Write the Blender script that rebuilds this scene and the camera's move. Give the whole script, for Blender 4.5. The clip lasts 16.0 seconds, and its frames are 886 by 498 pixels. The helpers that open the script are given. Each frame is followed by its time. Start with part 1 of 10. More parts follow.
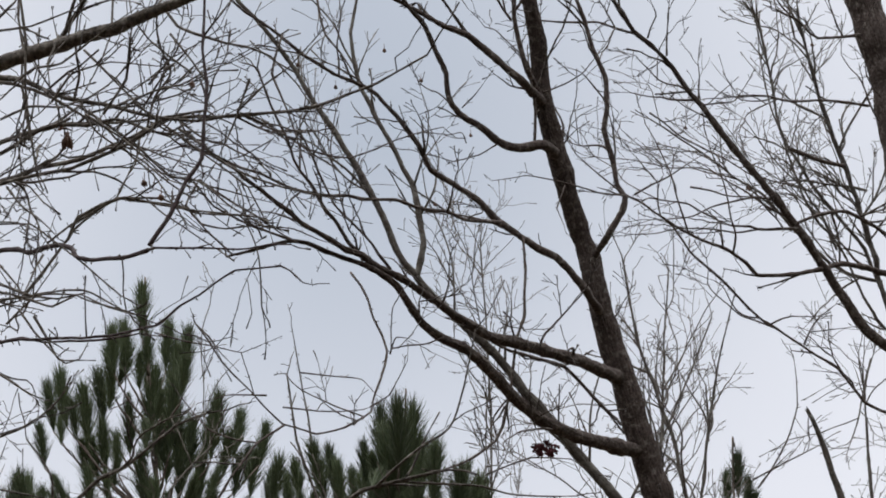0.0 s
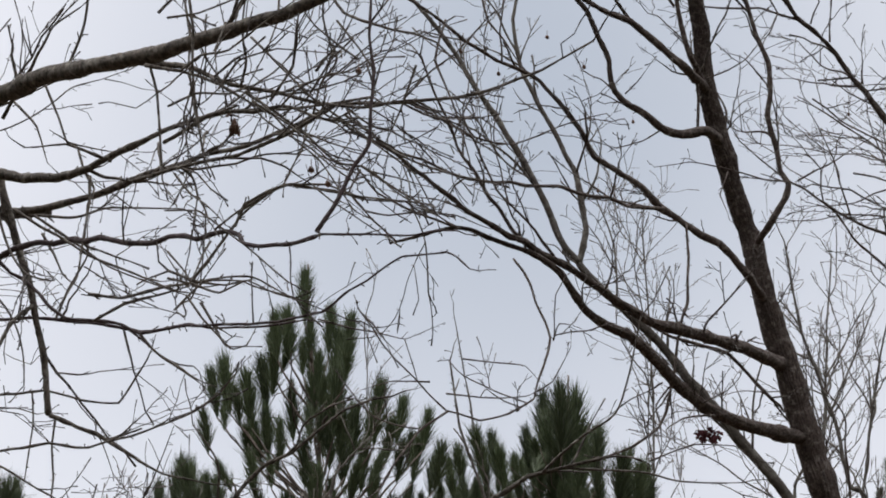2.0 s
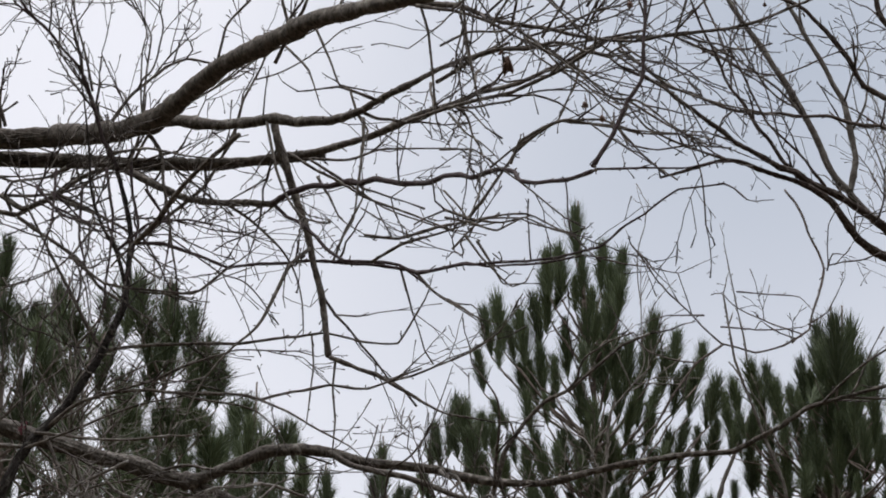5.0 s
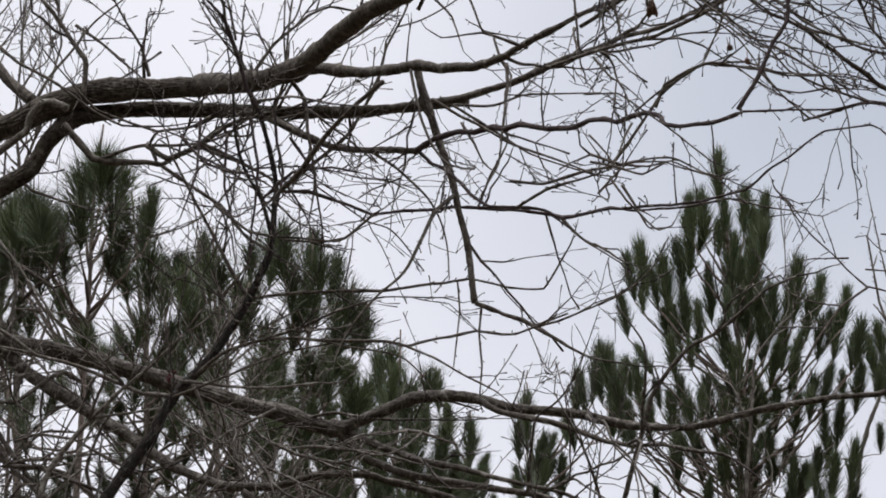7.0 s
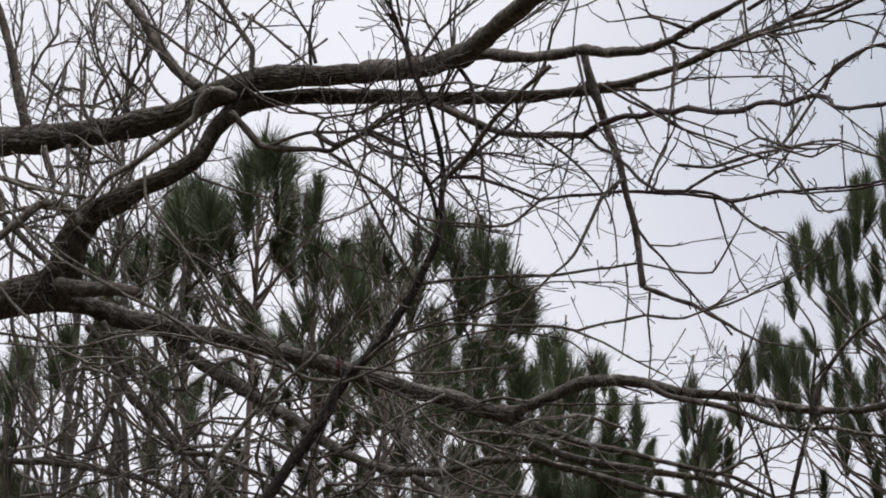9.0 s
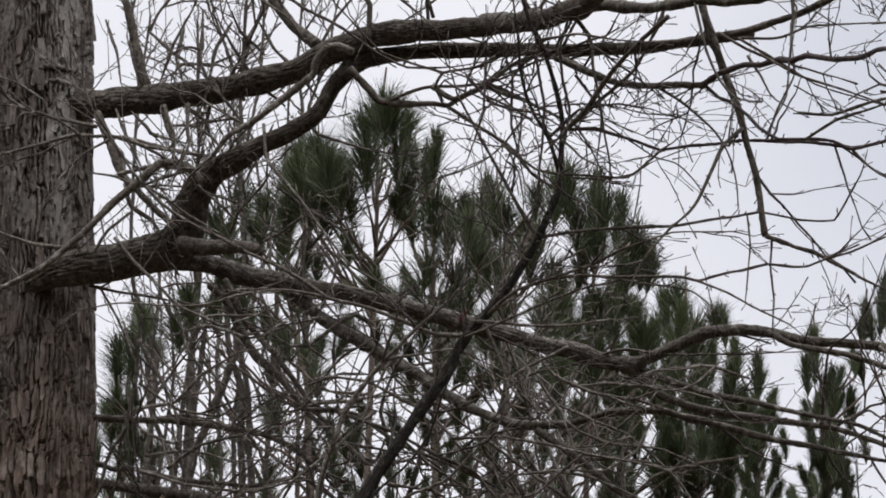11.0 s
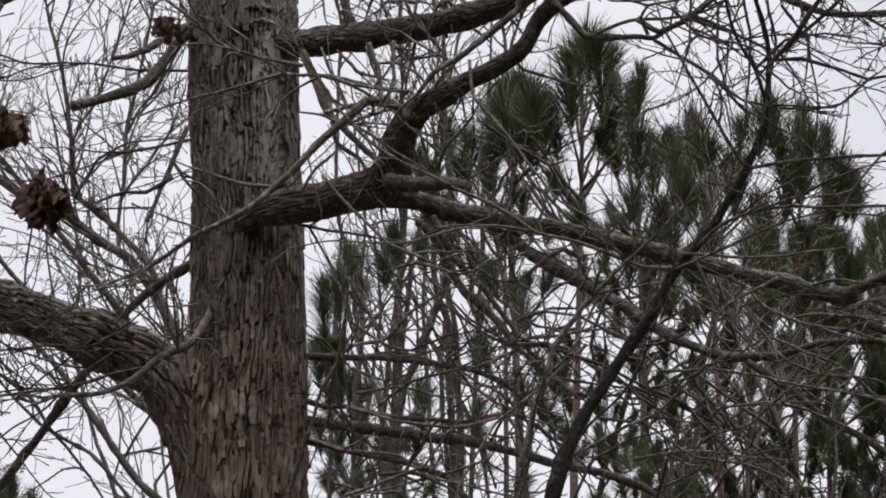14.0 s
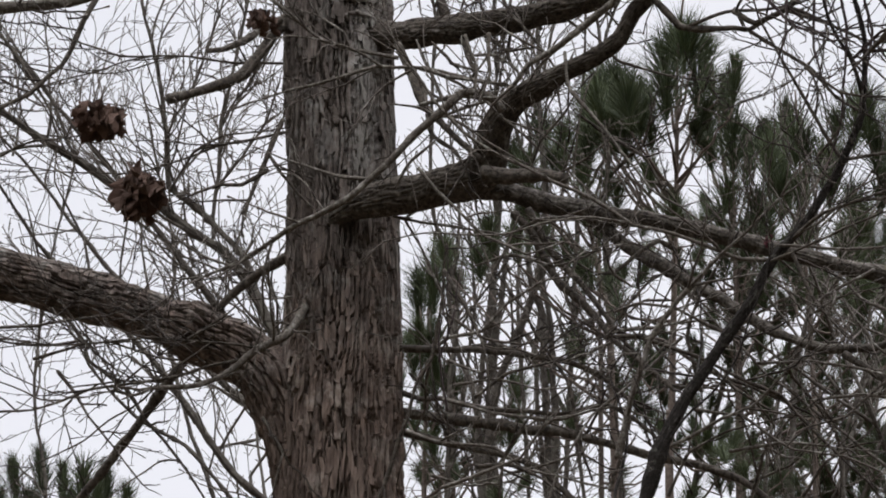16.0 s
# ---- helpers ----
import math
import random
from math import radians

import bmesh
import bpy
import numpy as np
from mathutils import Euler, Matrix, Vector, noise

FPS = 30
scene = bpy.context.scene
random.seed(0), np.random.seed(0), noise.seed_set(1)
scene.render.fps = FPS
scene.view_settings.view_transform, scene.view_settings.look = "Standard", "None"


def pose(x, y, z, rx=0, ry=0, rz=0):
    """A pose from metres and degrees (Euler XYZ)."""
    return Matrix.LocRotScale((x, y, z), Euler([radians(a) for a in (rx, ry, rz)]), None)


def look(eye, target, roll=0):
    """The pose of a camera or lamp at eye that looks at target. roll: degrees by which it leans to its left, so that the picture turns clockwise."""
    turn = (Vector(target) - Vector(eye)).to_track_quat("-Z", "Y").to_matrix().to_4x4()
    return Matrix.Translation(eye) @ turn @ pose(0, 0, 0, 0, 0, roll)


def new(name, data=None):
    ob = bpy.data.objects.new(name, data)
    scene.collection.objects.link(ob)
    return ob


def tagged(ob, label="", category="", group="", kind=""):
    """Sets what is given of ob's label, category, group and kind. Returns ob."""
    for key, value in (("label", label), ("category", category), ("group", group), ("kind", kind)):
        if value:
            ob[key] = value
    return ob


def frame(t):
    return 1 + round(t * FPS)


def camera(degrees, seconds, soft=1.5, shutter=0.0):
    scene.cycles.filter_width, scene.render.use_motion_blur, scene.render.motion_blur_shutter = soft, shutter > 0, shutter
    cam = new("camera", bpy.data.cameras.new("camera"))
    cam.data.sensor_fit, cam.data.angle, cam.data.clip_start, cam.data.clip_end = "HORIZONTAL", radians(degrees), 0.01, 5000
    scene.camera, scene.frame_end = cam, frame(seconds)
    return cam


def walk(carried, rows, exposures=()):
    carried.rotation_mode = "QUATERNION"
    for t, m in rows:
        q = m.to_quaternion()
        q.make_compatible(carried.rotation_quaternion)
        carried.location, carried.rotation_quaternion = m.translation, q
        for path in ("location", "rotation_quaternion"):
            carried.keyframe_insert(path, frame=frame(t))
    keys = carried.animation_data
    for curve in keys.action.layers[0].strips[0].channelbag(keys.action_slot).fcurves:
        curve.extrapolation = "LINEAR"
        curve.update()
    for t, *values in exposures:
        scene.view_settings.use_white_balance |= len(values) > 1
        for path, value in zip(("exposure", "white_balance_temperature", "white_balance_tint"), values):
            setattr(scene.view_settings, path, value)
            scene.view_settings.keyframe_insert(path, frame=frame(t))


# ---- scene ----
SOFT = 1.85
cam = camera(12.0, 16.0, soft=SOFT)
# seconds, place, turn
PATH = [
    (0.0, 0.1340, -0.0137, 1.6268, 110.4053, 0.5029, -7.8846),
    (0.5, 0.1263, -0.0127, 1.6269, 110.4085, 0.2512, -7.4772),
    (1.0, 0.1190, -0.0124, 1.6286, 110.5217, -0.0520, -7.1275),
    (1.5, 0.1088, -0.0106, 1.6270, 110.4190, -0.1895, -6.5082),
    (2.0, 0.0989, -0.0085, 1.6241, 110.2335, -0.2234, -5.8744),
    (2.5, 0.0912, -0.0069, 1.6220, 110.0937, -0.0958, -5.3260),
    (3.0, 0.0803, -0.0050, 1.6194, 109.9320, -0.0451, -4.5979),
    (3.5, 0.0724, -0.0043, 1.6191, 109.9100, -0.0232, -4.0836),
    (4.0, 0.0630, -0.0035, 1.6184, 109.8680, 0.0024, -3.4670),
    (4.5, 0.0504, -0.0020, 1.6162, 109.7224, -0.0311, -2.6646),
    (5.0, 0.0405, 0.0002, 1.6111, 109.3981, 0.0220, -2.0089),
    (7.5, 0.0042, 0.0047, 1.5998, 108.6743, -0.0740, 0.2753),
    (8.0, -0.0012, 0.0039, 1.6020, 108.8159, -0.1562, 0.5927),
    (8.5, -0.0125, 0.0039, 1.6012, 108.7675, -0.2371, 1.2876),
    (9.0, -0.0265, 0.0049, 1.5970, 108.4969, -0.3071, 2.1530),
    (11.5, -0.0605, 0.0062, 1.5871, 107.8718, 0.1540, 4.4519),
    (12.0, -0.0716, 0.0054, 1.5869, 107.8545, 0.1266, 5.1532),
    (12.5, -0.0815, 0.0058, 1.5827, 107.5898, 0.1653, 5.7867),
    (13.0, -0.0884, 0.0068, 1.5771, 107.2362, 0.2602, 6.2377),
    (13.5, -0.0940, 0.0067, 1.5753, 107.1223, 0.2366, 6.5861),
    (14.0, -0.0975, 0.0067, 1.5741, 107.0501, 0.1536, 6.7774),
    (14.5, -0.1033, 0.0065, 1.5726, 106.9529, -0.0877, 7.0717),
    (15.0, -0.1150, 0.0063, 1.5680, 106.6642, -0.1584, 7.7780),
    (15.5, -0.1190, 0.0070, 1.5641, 106.4163, -0.0571, 8.0549),
    (16.0, -0.1179, 0.0046, 1.5725, 106.9475, -0.1316, 7.9861),
]
walk(cam, [(t, pose(x, y, z, rx, ry, rz)) for t, x, y, z, rx, ry, rz in PATH],
     exposures=[(0.0, 0.05, 6500, 10), (5.0, 0.05, 6500, 11), (9.0, 0.06, 6560, 12), (12.5, 0.04, 6620, 11), (13.5, 0.02, 6600, 11), (15.0, -0.02, 6560, 11), (16.0, 0.05, 6560, 11)])

# ---- overcast sky and veiled sun ----
SUN_ELEVATION, SUN_AZIMUTH = 62.0, 75.0     # azimuth: degrees to the left of straight ahead
sun_way = Vector((-math.sin(radians(SUN_AZIMUTH)) * math.cos(radians(SUN_ELEVATION)),
                  math.cos(radians(SUN_AZIMUTH)) * math.cos(radians(SUN_ELEVATION)),
                  math.sin(radians(SUN_ELEVATION))))


CLOUD = (0.113, 0.920, 0.375)     # way to the darkest part of the cloud


def make_world():
    world = bpy.data.worlds.new("overcast_sky")
    scene.world = world
    world.use_nodes = True
    nodes, links = world.node_tree.nodes, world.node_tree.links
    nodes.clear()
    out = nodes.new("ShaderNodeOutputWorld")
    clear = nodes.new("ShaderNodeTexSky")
    clear.sky_type = "NISHITA"
    clear.sun_disc = False
    clear.sun_elevation = radians(SUN_ELEVATION)
    clear.sun_rotation = radians(-SUN_AZIMUTH)
    b_clear = nodes.new("ShaderNodeBackground")
    b_clear.inputs["Strength"].default_value = 0.05
    links.new(clear.outputs[0], b_clear.inputs["Color"])
    # cloud sheet: pale grey, with one thicker, darker cloud and soft folds
    where = nodes.new("ShaderNodeTexCoord")
    folds = nodes.new("ShaderNodeTexNoise")
    folds.inputs["Scale"].default_value = 7.0
    folds.inputs["Detail"].default_value = 3.0
    folds.inputs["Roughness"].default_value = 0.45
    links.new(where.outputs["Generated"], folds.inputs["Vector"])
    away = nodes.new("ShaderNodeVectorMath")
    away.operation = "DISTANCE"
    away.inputs[1].default_value = CLOUD
    links.new(where.outputs["Generated"], away.inputs[0])
    thin = nodes.new("ShaderNodeMapRange")
    thin.interpolation_type = "SMOOTHSTEP"
    thin.inputs["From Min"].default_value = -0.02
    thin.inputs["From Max"].default_value = 0.19
    links.new(away.outputs["Value"], thin.inputs["Value"])
    add = nodes.new("ShaderNodeMath")
    add.operation = "MULTIPLY_ADD"
    add.inputs[1].default_value = 0.5
    links.new(folds.outputs[0], add.inputs[0])
    links.new(thin.outputs[0], add.inputs[2])
    ramp = nodes.new("ShaderNodeMix")
    ramp.data_type = "RGBA"
    ramp.inputs["A"].default_value = (0.475, 0.53, 0.622, 1)
    ramp.inputs["B"].default_value = (0.888, 0.90, 0.966, 1)
    level = nodes.new("ShaderNodeMapRange")
    level.inputs["From Min"].default_value = 0.22
    level.inputs["From Max"].default_value = 1.25
    links.new(add.outputs[0], level.inputs["Value"])
    links.new(level.outputs[0], ramp.inputs["Factor"])
    # overcast skies are brighter overhead
    split = nodes.new("ShaderNodeSeparateXYZ")
    links.new(where.outputs["Generated"], split.inputs[0])
    high = nodes.new("ShaderNodeMapRange")
    high.inputs["From Min"].default_value = 0.42
    high.inputs["From Max"].default_value = 1.0
    high.inputs["To Min"].default_value = 1.0
    high.inputs["To Max"].default_value = 4.7
    links.new(split.outputs["Z"], high.inputs["Value"])
    b_cloud = nodes.new("ShaderNodeBackground")
    links.new(ramp.outputs["Result"], b_cloud.inputs["Color"])
    links.new(high.outputs[0], b_cloud.inputs["Strength"])
    both = nodes.new("ShaderNodeMixShader")
    both.inputs[0].default_value = 0.92
    links.new(b_clear.outputs[0], both.inputs[1])
    links.new(b_cloud.outputs[0], both.inputs[2])
    links.new(both.outputs[0], out.inputs["Surface"])


make_world()
sun = new("sun", bpy.data.lights.new("sun", "SUN"))
sun.data.energy = 0.8
sun.data.angle = radians(25)
sun.data.color = (1.0, 0.97, 0.93)
sun.matrix_world = look(sun_way * 60, (0, 0, 0))


# ---- materials ----
def material(name, dark, light, patch=None, patch_at=0.6, grain=60.0, stretch=1.0, rough=0.9, bump=0.5, vary=0.0, patch_scale=9.0, island=0.0):
    """Two-scale mottled surface: grain between dark and light, and patches of a third colour."""
    m = bpy.data.materials.new(name)
    m.use_nodes = True
    nodes, links = m.node_tree.nodes, m.node_tree.links
    skin = nodes["Principled BSDF"]
    skin.inputs["Roughness"].default_value = rough
    skin.inputs["Specular IOR Level"].default_value = 0.25
    where = nodes.new("ShaderNodeTexCoord")
    scale = nodes.new("ShaderNodeMapping")
    scale.inputs["Scale"].default_value = (1, 1, stretch)
    links.new(where.outputs["Object"], scale.inputs["Vector"])
    fine = nodes.new("ShaderNodeTexNoise")
    fine.inputs["Scale"].default_value = grain
    fine.inputs["Detail"].default_value = 5
    fine.inputs["Roughness"].default_value = 0.65
    links.new(scale.outputs[0], fine.inputs["Vector"])
    ramp = nodes.new("ShaderNodeValToRGB")
    ramp.color_ramp.elements[0].position, ramp.color_ramp.elements[1].position = 0.32, 0.70
    ramp.color_ramp.elements[0].color, ramp.color_ramp.elements[1].color = (*dark, 1), (*light, 1)
    links.new(fine.outputs[0], ramp.inputs["Fac"])
    colour = ramp.outputs[0]
    if patch:
        coarse = nodes.new("ShaderNodeTexNoise")
        coarse.inputs["Scale"].default_value = patch_scale
        coarse.inputs["Detail"].default_value = 4
        coarse.inputs["Roughness"].default_value = 0.7
        links.new(where.outputs["Object"], coarse.inputs["Vector"])
        cut = nodes.new("ShaderNodeMapRange")
        cut.inputs["From Min"].default_value, cut.inputs["From Max"].default_value = patch_at - 0.08, patch_at + 0.08
        cut.inputs["To Max"].default_value = 0.8
        links.new(coarse.outputs[0], cut.inputs["Value"])
        mix = nodes.new("ShaderNodeMix")
        mix.data_type = "RGBA"
        links.new(cut.outputs[0], mix.inputs["Factor"])
        links.new(colour, mix.inputs["A"])
        mix.inputs["B"].default_value = (*patch, 1)
        colour = mix.outputs["Result"]
    if vary:
        info = nodes.new("ShaderNodeObjectInfo")
        tone = nodes.new("ShaderNodeMapRange")
        tone.inputs["To Min"].default_value, tone.inputs["To Max"].default_value = 1 - vary, 1 + vary
        links.new(info.outputs["Random"], tone.inputs["Value"])
        hue = nodes.new("ShaderNodeHueSaturation")
        links.new(tone.outputs[0], hue.inputs["Value"])
        links.new(colour, hue.inputs["Color"])
        colour = hue.outputs[0]
    if island:      # each loose piece has a tone of its own
        piece = nodes.new("ShaderNodeNewGeometry")
        tone = nodes.new("ShaderNodeMapRange")
        tone.inputs["To Min"].default_value, tone.inputs["To Max"].default_value = 1 - island, 1 + island
        links.new(piece.outputs["Random Per Island"], tone.inputs["Value"])
        hue = nodes.new("ShaderNodeHueSaturation")
        links.new(tone.outputs[0], hue.inputs["Value"])
        links.new(colour, hue.inputs["Color"])
        colour = hue.outputs[0]
    links.new(colour, skin.inputs["Base Color"])
    if bump:
        relief = nodes.new("ShaderNodeBump")
        relief.inputs["Strength"].default_value = bump
        relief.inputs["Distance"].default_value = 0.006
        links.new(fine.outputs[0], relief.inputs["Height"])
        links.new(relief.outputs[0], skin.inputs["Normal"])
    return m


def oak_skin():
    """Grey ridged oak bark: grain along the stem, grey lichen crust in blotches, rusty brown where it has flaked lower down."""
    m = material("shaggy_oak_bark", (0.046, 0.036, 0.030), (0.190, 0.160, 0.139), (0.27, 0.257, 0.235), 0.61, 60, 0.13, 0.95, 0.6, island=0.18, patch_scale=6.0)
    nodes, links = m.node_tree.nodes, m.node_tree.links
    skin = nodes["Principled BSDF"]
    before = skin.inputs["Base Color"].links[0].from_socket
    where = nodes.new("ShaderNodeTexCoord")
    split = nodes.new("ShaderNodeSeparateXYZ")
    links.new(where.outputs["Object"], split.inputs[0])
    blot = nodes.new("ShaderNodeTexNoise")
    blot.inputs["Scale"].default_value, blot.inputs["Detail"].default_value, blot.inputs["Roughness"].default_value = 11.0, 5, 0.7
    links.new(where.outputs["Object"], blot.inputs["Vector"])
    sway = nodes.new("ShaderNodeMath")
    sway.operation = "MULTIPLY_ADD"
    sway.inputs[1].default_value = 2.6
    links.new(blot.outputs[0], sway.inputs[0])
    links.new(split.outputs["Z"], sway.inputs[2])
    low = nodes.new("ShaderNodeMapRange")
    low.inputs["From Min"].default_value, low.inputs["From Max"].default_value = 9.0, 7.9
    low.inputs["To Max"].default_value = 0.75
    links.new(sway.outputs[0], low.inputs["Value"])
    rust = nodes.new("ShaderNodeMix")
    rust.data_type, rust.blend_type = "RGBA", "MULTIPLY"
    rust.inputs["B"].default_value = (1.42, 1.24, 1.15, 1)
    links.new(low.outputs[0], rust.inputs["Factor"])
    squash = nodes.new("ShaderNodeMapping")
    squash.inputs["Scale"].default_value = (1, 1, 0.22)
    links.new(where.outputs["Object"], squash.inputs["Vector"])
    plate = nodes.new("ShaderNodeTexVoronoi")
    plate.inputs["Scale"].default_value = 24.0
    links.new(squash.outputs[0], plate.inputs["Vector"])
    tone = nodes.new("ShaderNodeMapRange")
    tone.inputs["To Min"].default_value, tone.inputs["To Max"].default_value = 0.68, 1.42
    links.new(plate.outputs["Color"], tone.inputs["Value"])
    weathered = nodes.new("ShaderNodeHueSaturation")
    links.new(tone.outputs[0], weathered.inputs["Value"])
    links.new(before, weathered.inputs["Color"])
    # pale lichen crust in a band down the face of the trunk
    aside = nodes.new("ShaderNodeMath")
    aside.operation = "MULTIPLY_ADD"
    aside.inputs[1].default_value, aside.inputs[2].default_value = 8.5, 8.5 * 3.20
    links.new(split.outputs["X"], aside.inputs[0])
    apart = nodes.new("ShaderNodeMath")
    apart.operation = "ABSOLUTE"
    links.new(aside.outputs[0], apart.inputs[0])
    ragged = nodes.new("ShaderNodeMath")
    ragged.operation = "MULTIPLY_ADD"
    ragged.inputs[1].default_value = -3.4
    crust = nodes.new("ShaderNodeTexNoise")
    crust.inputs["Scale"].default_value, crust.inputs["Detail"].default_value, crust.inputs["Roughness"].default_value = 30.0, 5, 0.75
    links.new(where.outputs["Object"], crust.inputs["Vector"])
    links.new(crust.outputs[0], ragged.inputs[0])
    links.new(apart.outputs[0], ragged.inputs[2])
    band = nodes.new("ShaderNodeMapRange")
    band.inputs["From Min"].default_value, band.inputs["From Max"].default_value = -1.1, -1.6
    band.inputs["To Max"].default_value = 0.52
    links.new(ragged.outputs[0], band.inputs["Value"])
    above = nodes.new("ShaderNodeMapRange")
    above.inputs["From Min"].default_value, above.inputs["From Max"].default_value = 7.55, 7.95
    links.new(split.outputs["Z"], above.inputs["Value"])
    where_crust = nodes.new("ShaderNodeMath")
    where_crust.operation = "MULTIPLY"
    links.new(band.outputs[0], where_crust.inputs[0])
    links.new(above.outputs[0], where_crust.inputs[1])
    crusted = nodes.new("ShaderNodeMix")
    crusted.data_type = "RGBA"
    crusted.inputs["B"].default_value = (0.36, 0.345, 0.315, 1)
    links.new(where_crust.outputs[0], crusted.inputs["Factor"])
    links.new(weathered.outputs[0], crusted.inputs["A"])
    links.new(crusted.outputs["Result"], rust.inputs["A"])
    links.new(rust.outputs["Result"], skin.inputs["Base Color"])
    return m


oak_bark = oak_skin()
bark = material("dark_bark", (0.020, 0.0165, 0.0135), (0.135, 0.113, 0.091), (0.225, 0.206, 0.172), 0.62, 45, patch_scale=17, bump=0.9)
blackish_bark = material("blackish_dark_bark", (0.012, 0.010, 0.009), (0.05, 0.043, 0.037), (0.17, 0.16, 0.14), 0.64, 80, patch_scale=24)
brown_bark = material("brown_scaly_bark", (0.020, 0.0145, 0.012), (0.105, 0.079, 0.066), (0.19, 0.165, 0.142), 0.60, 70, patch_scale=24)
mossy = material("mossy_bark", (0.020, 0.0165, 0.0135), (0.120, 0.102, 0.083), (0.27, 0.25, 0.215), 0.60, 70, patch_scale=22)
lichen = material("lichened_bark", (0.045, 0.038, 0.031), (0.175, 0.153, 0.128), (0.36, 0.345, 0.305), 0.60, 80, patch_scale=26)
reddish = material("reddish_bark", (0.022, 0.015, 0.0145), (0.07, 0.049, 0.047), (0.12, 0.10, 0.095), 0.62, 80, patch_scale=24)
grey = material("pale_grey_bark", (0.044, 0.037, 0.031), (0.125, 0.108, 0.091), (0.175, 0.160, 0.135), 0.55, 60)
twig_bark = material("twig_bark", (0.018, 0.014, 0.0125), (0.080, 0.065, 0.055), (0.22, 0.195, 0.165), 0.60, 90, bump=0, patch_scale=12)
twig_pale = material("pale_twig_bark", (0.050, 0.041, 0.034), (0.170, 0.146, 0.122), (0.27, 0.25, 0.22), 0.60, 90, bump=0)
pine_bark = material("pine_bark", (0.085, 0.066, 0.055), (0.215, 0.172, 0.142), None, 0.6, 50)
needle = material("pine_needles", (0.044, 0.060, 0.031), (0.106, 0.128, 0.062), None, 0.6, 25, rough=0.55, bump=0, vary=0.35)
dead_leaf = material("dead_leaf", (0.055, 0.032, 0.024), (0.15, 0.09, 0.065), None, 0.6, 40, rough=0.8, bump=0.3, vary=0.3)
red_leaf = material("red_leaf", (0.035, 0.010, 0.013), (0.095, 0.022, 0.026), None, 0.6, 40, rough=0.8, bump=0.3, vary=0.3)
litter = material("leaf_litter", (0.035, 0.026, 0.019), (0.12, 0.088, 0.06), (0.06, 0.066, 0.028), 0.62, 6)


# ---- mesh helpers ----


def part(name, verts, faces, mat, parent=None, label="", kind="", smooth=True):
    me = bpy.data.meshes.new(name)
    me.from_pydata([tuple(v) for v in np.asarray(verts)], [], faces)
    me.materials.append(mat)
    if smooth:
        me.polygons.foreach_set("use_smooth", [True] * len(me.polygons))
    ob = new(name, me)
    if parent:
        ob.parent = parent
        ob.matrix_parent_inverse = parent.matrix_world.inverted()
    return tagged(ob, label=label, kind=kind)


def tree(name, base, label):
    ob = new(name)
    ob.matrix_world = pose(base[0], base[1], 0)
    ob.empty_display_size = 0.3
    return tagged(ob, label=label, category="tree")


def glide(points, step, straight=0.0):
    """Catmull-Rom curve through a few control points, at even steps; straight: how much it keeps to the chords, with a kink at each point."""
    p = np.asarray(points, float)
    q = np.vstack([2 * p[0] - p[1], p, 2 * p[-1] - p[-2]])
    out, pos = [], []
    for i in range(1, len(q) - 2):
        n = max(2, int(np.linalg.norm(q[i + 1] - q[i]) / step) + 1)
        t = np.linspace(0, 1, n, endpoint=False)[:, None]
        a, b, c, d = q[i - 1], q[i], q[i + 1], q[i + 2]
        curve = 0.5 * (2 * b + (c - a) * t + (2 * a - 5 * b + 4 * c - d) * t ** 2 + (3 * b - a - 3 * c + d) * t ** 3)
        out.append(curve * (1 - straight) + (b + (c - b) * t) * straight)
    out = np.vstack(out + [p[-1:]])
    length = np.concatenate([[0], np.cumsum(np.linalg.norm(np.diff(out, axis=0), axis=1))])
    return out, length


def frames(path):
    tang = np.gradient(path, axis=0)
    tang /= np.linalg.norm(tang, axis=1)[:, None] + 1e-9
    ref = np.array([0.31, 0.93, 0.2]) if abs(tang[0] @ np.array([0.31, 0.93, 0.2])) < 0.9 else np.array([1.0, 0, 0])
    us, vs = [], []
    u = np.cross(tang[0], ref)
    for t in tang:
        u = u - t * (u @ t)
        u /= np.linalg.norm(u) + 1e-9
        us.append(u)
        vs.append(np.cross(t, u))
    return np.array(us), np.array(vs), tang


def tube(path, radii, sides, offset=0, wobble=None):
    """A closed tapering tube; wobble, if given, is a relief for each ring and side."""
    us, vs, tang = frames(path)
    n = len(path)
    a = np.arange(sides) * 2 * math.pi / sides
    r = np.asarray(radii)[:, None] * np.ones(sides)
    if wobble is not None:
        r = r + wobble
    ring = path[:, None, :] + r[..., None] * (np.cos(a)[None, :, None] * us[:, None, :] + np.sin(a)[None, :, None] * vs[:, None, :])
    verts = ring.reshape(-1, 3)
    i, j = np.meshgrid(np.arange(n - 1) * sides, np.arange(sides), indexing="ij")
    k = (j + 1) % sides
    faces = (np.stack([i + j, i + k, i + sides + k, i + sides + j], -1).reshape(-1, 4) + offset).tolist()
    faces.append(tuple(offset + j for j in range(sides))[::-1])
    faces.append(tuple(offset + (n - 1) * sides + j for j in range(sides)))
    return verts, faces


def jitter(ix, iy, seed):
    h = np.sin(ix * 127.1 + iy * 311.7 + seed * 74.7) * 43758.5453
    return h - np.floor(h)


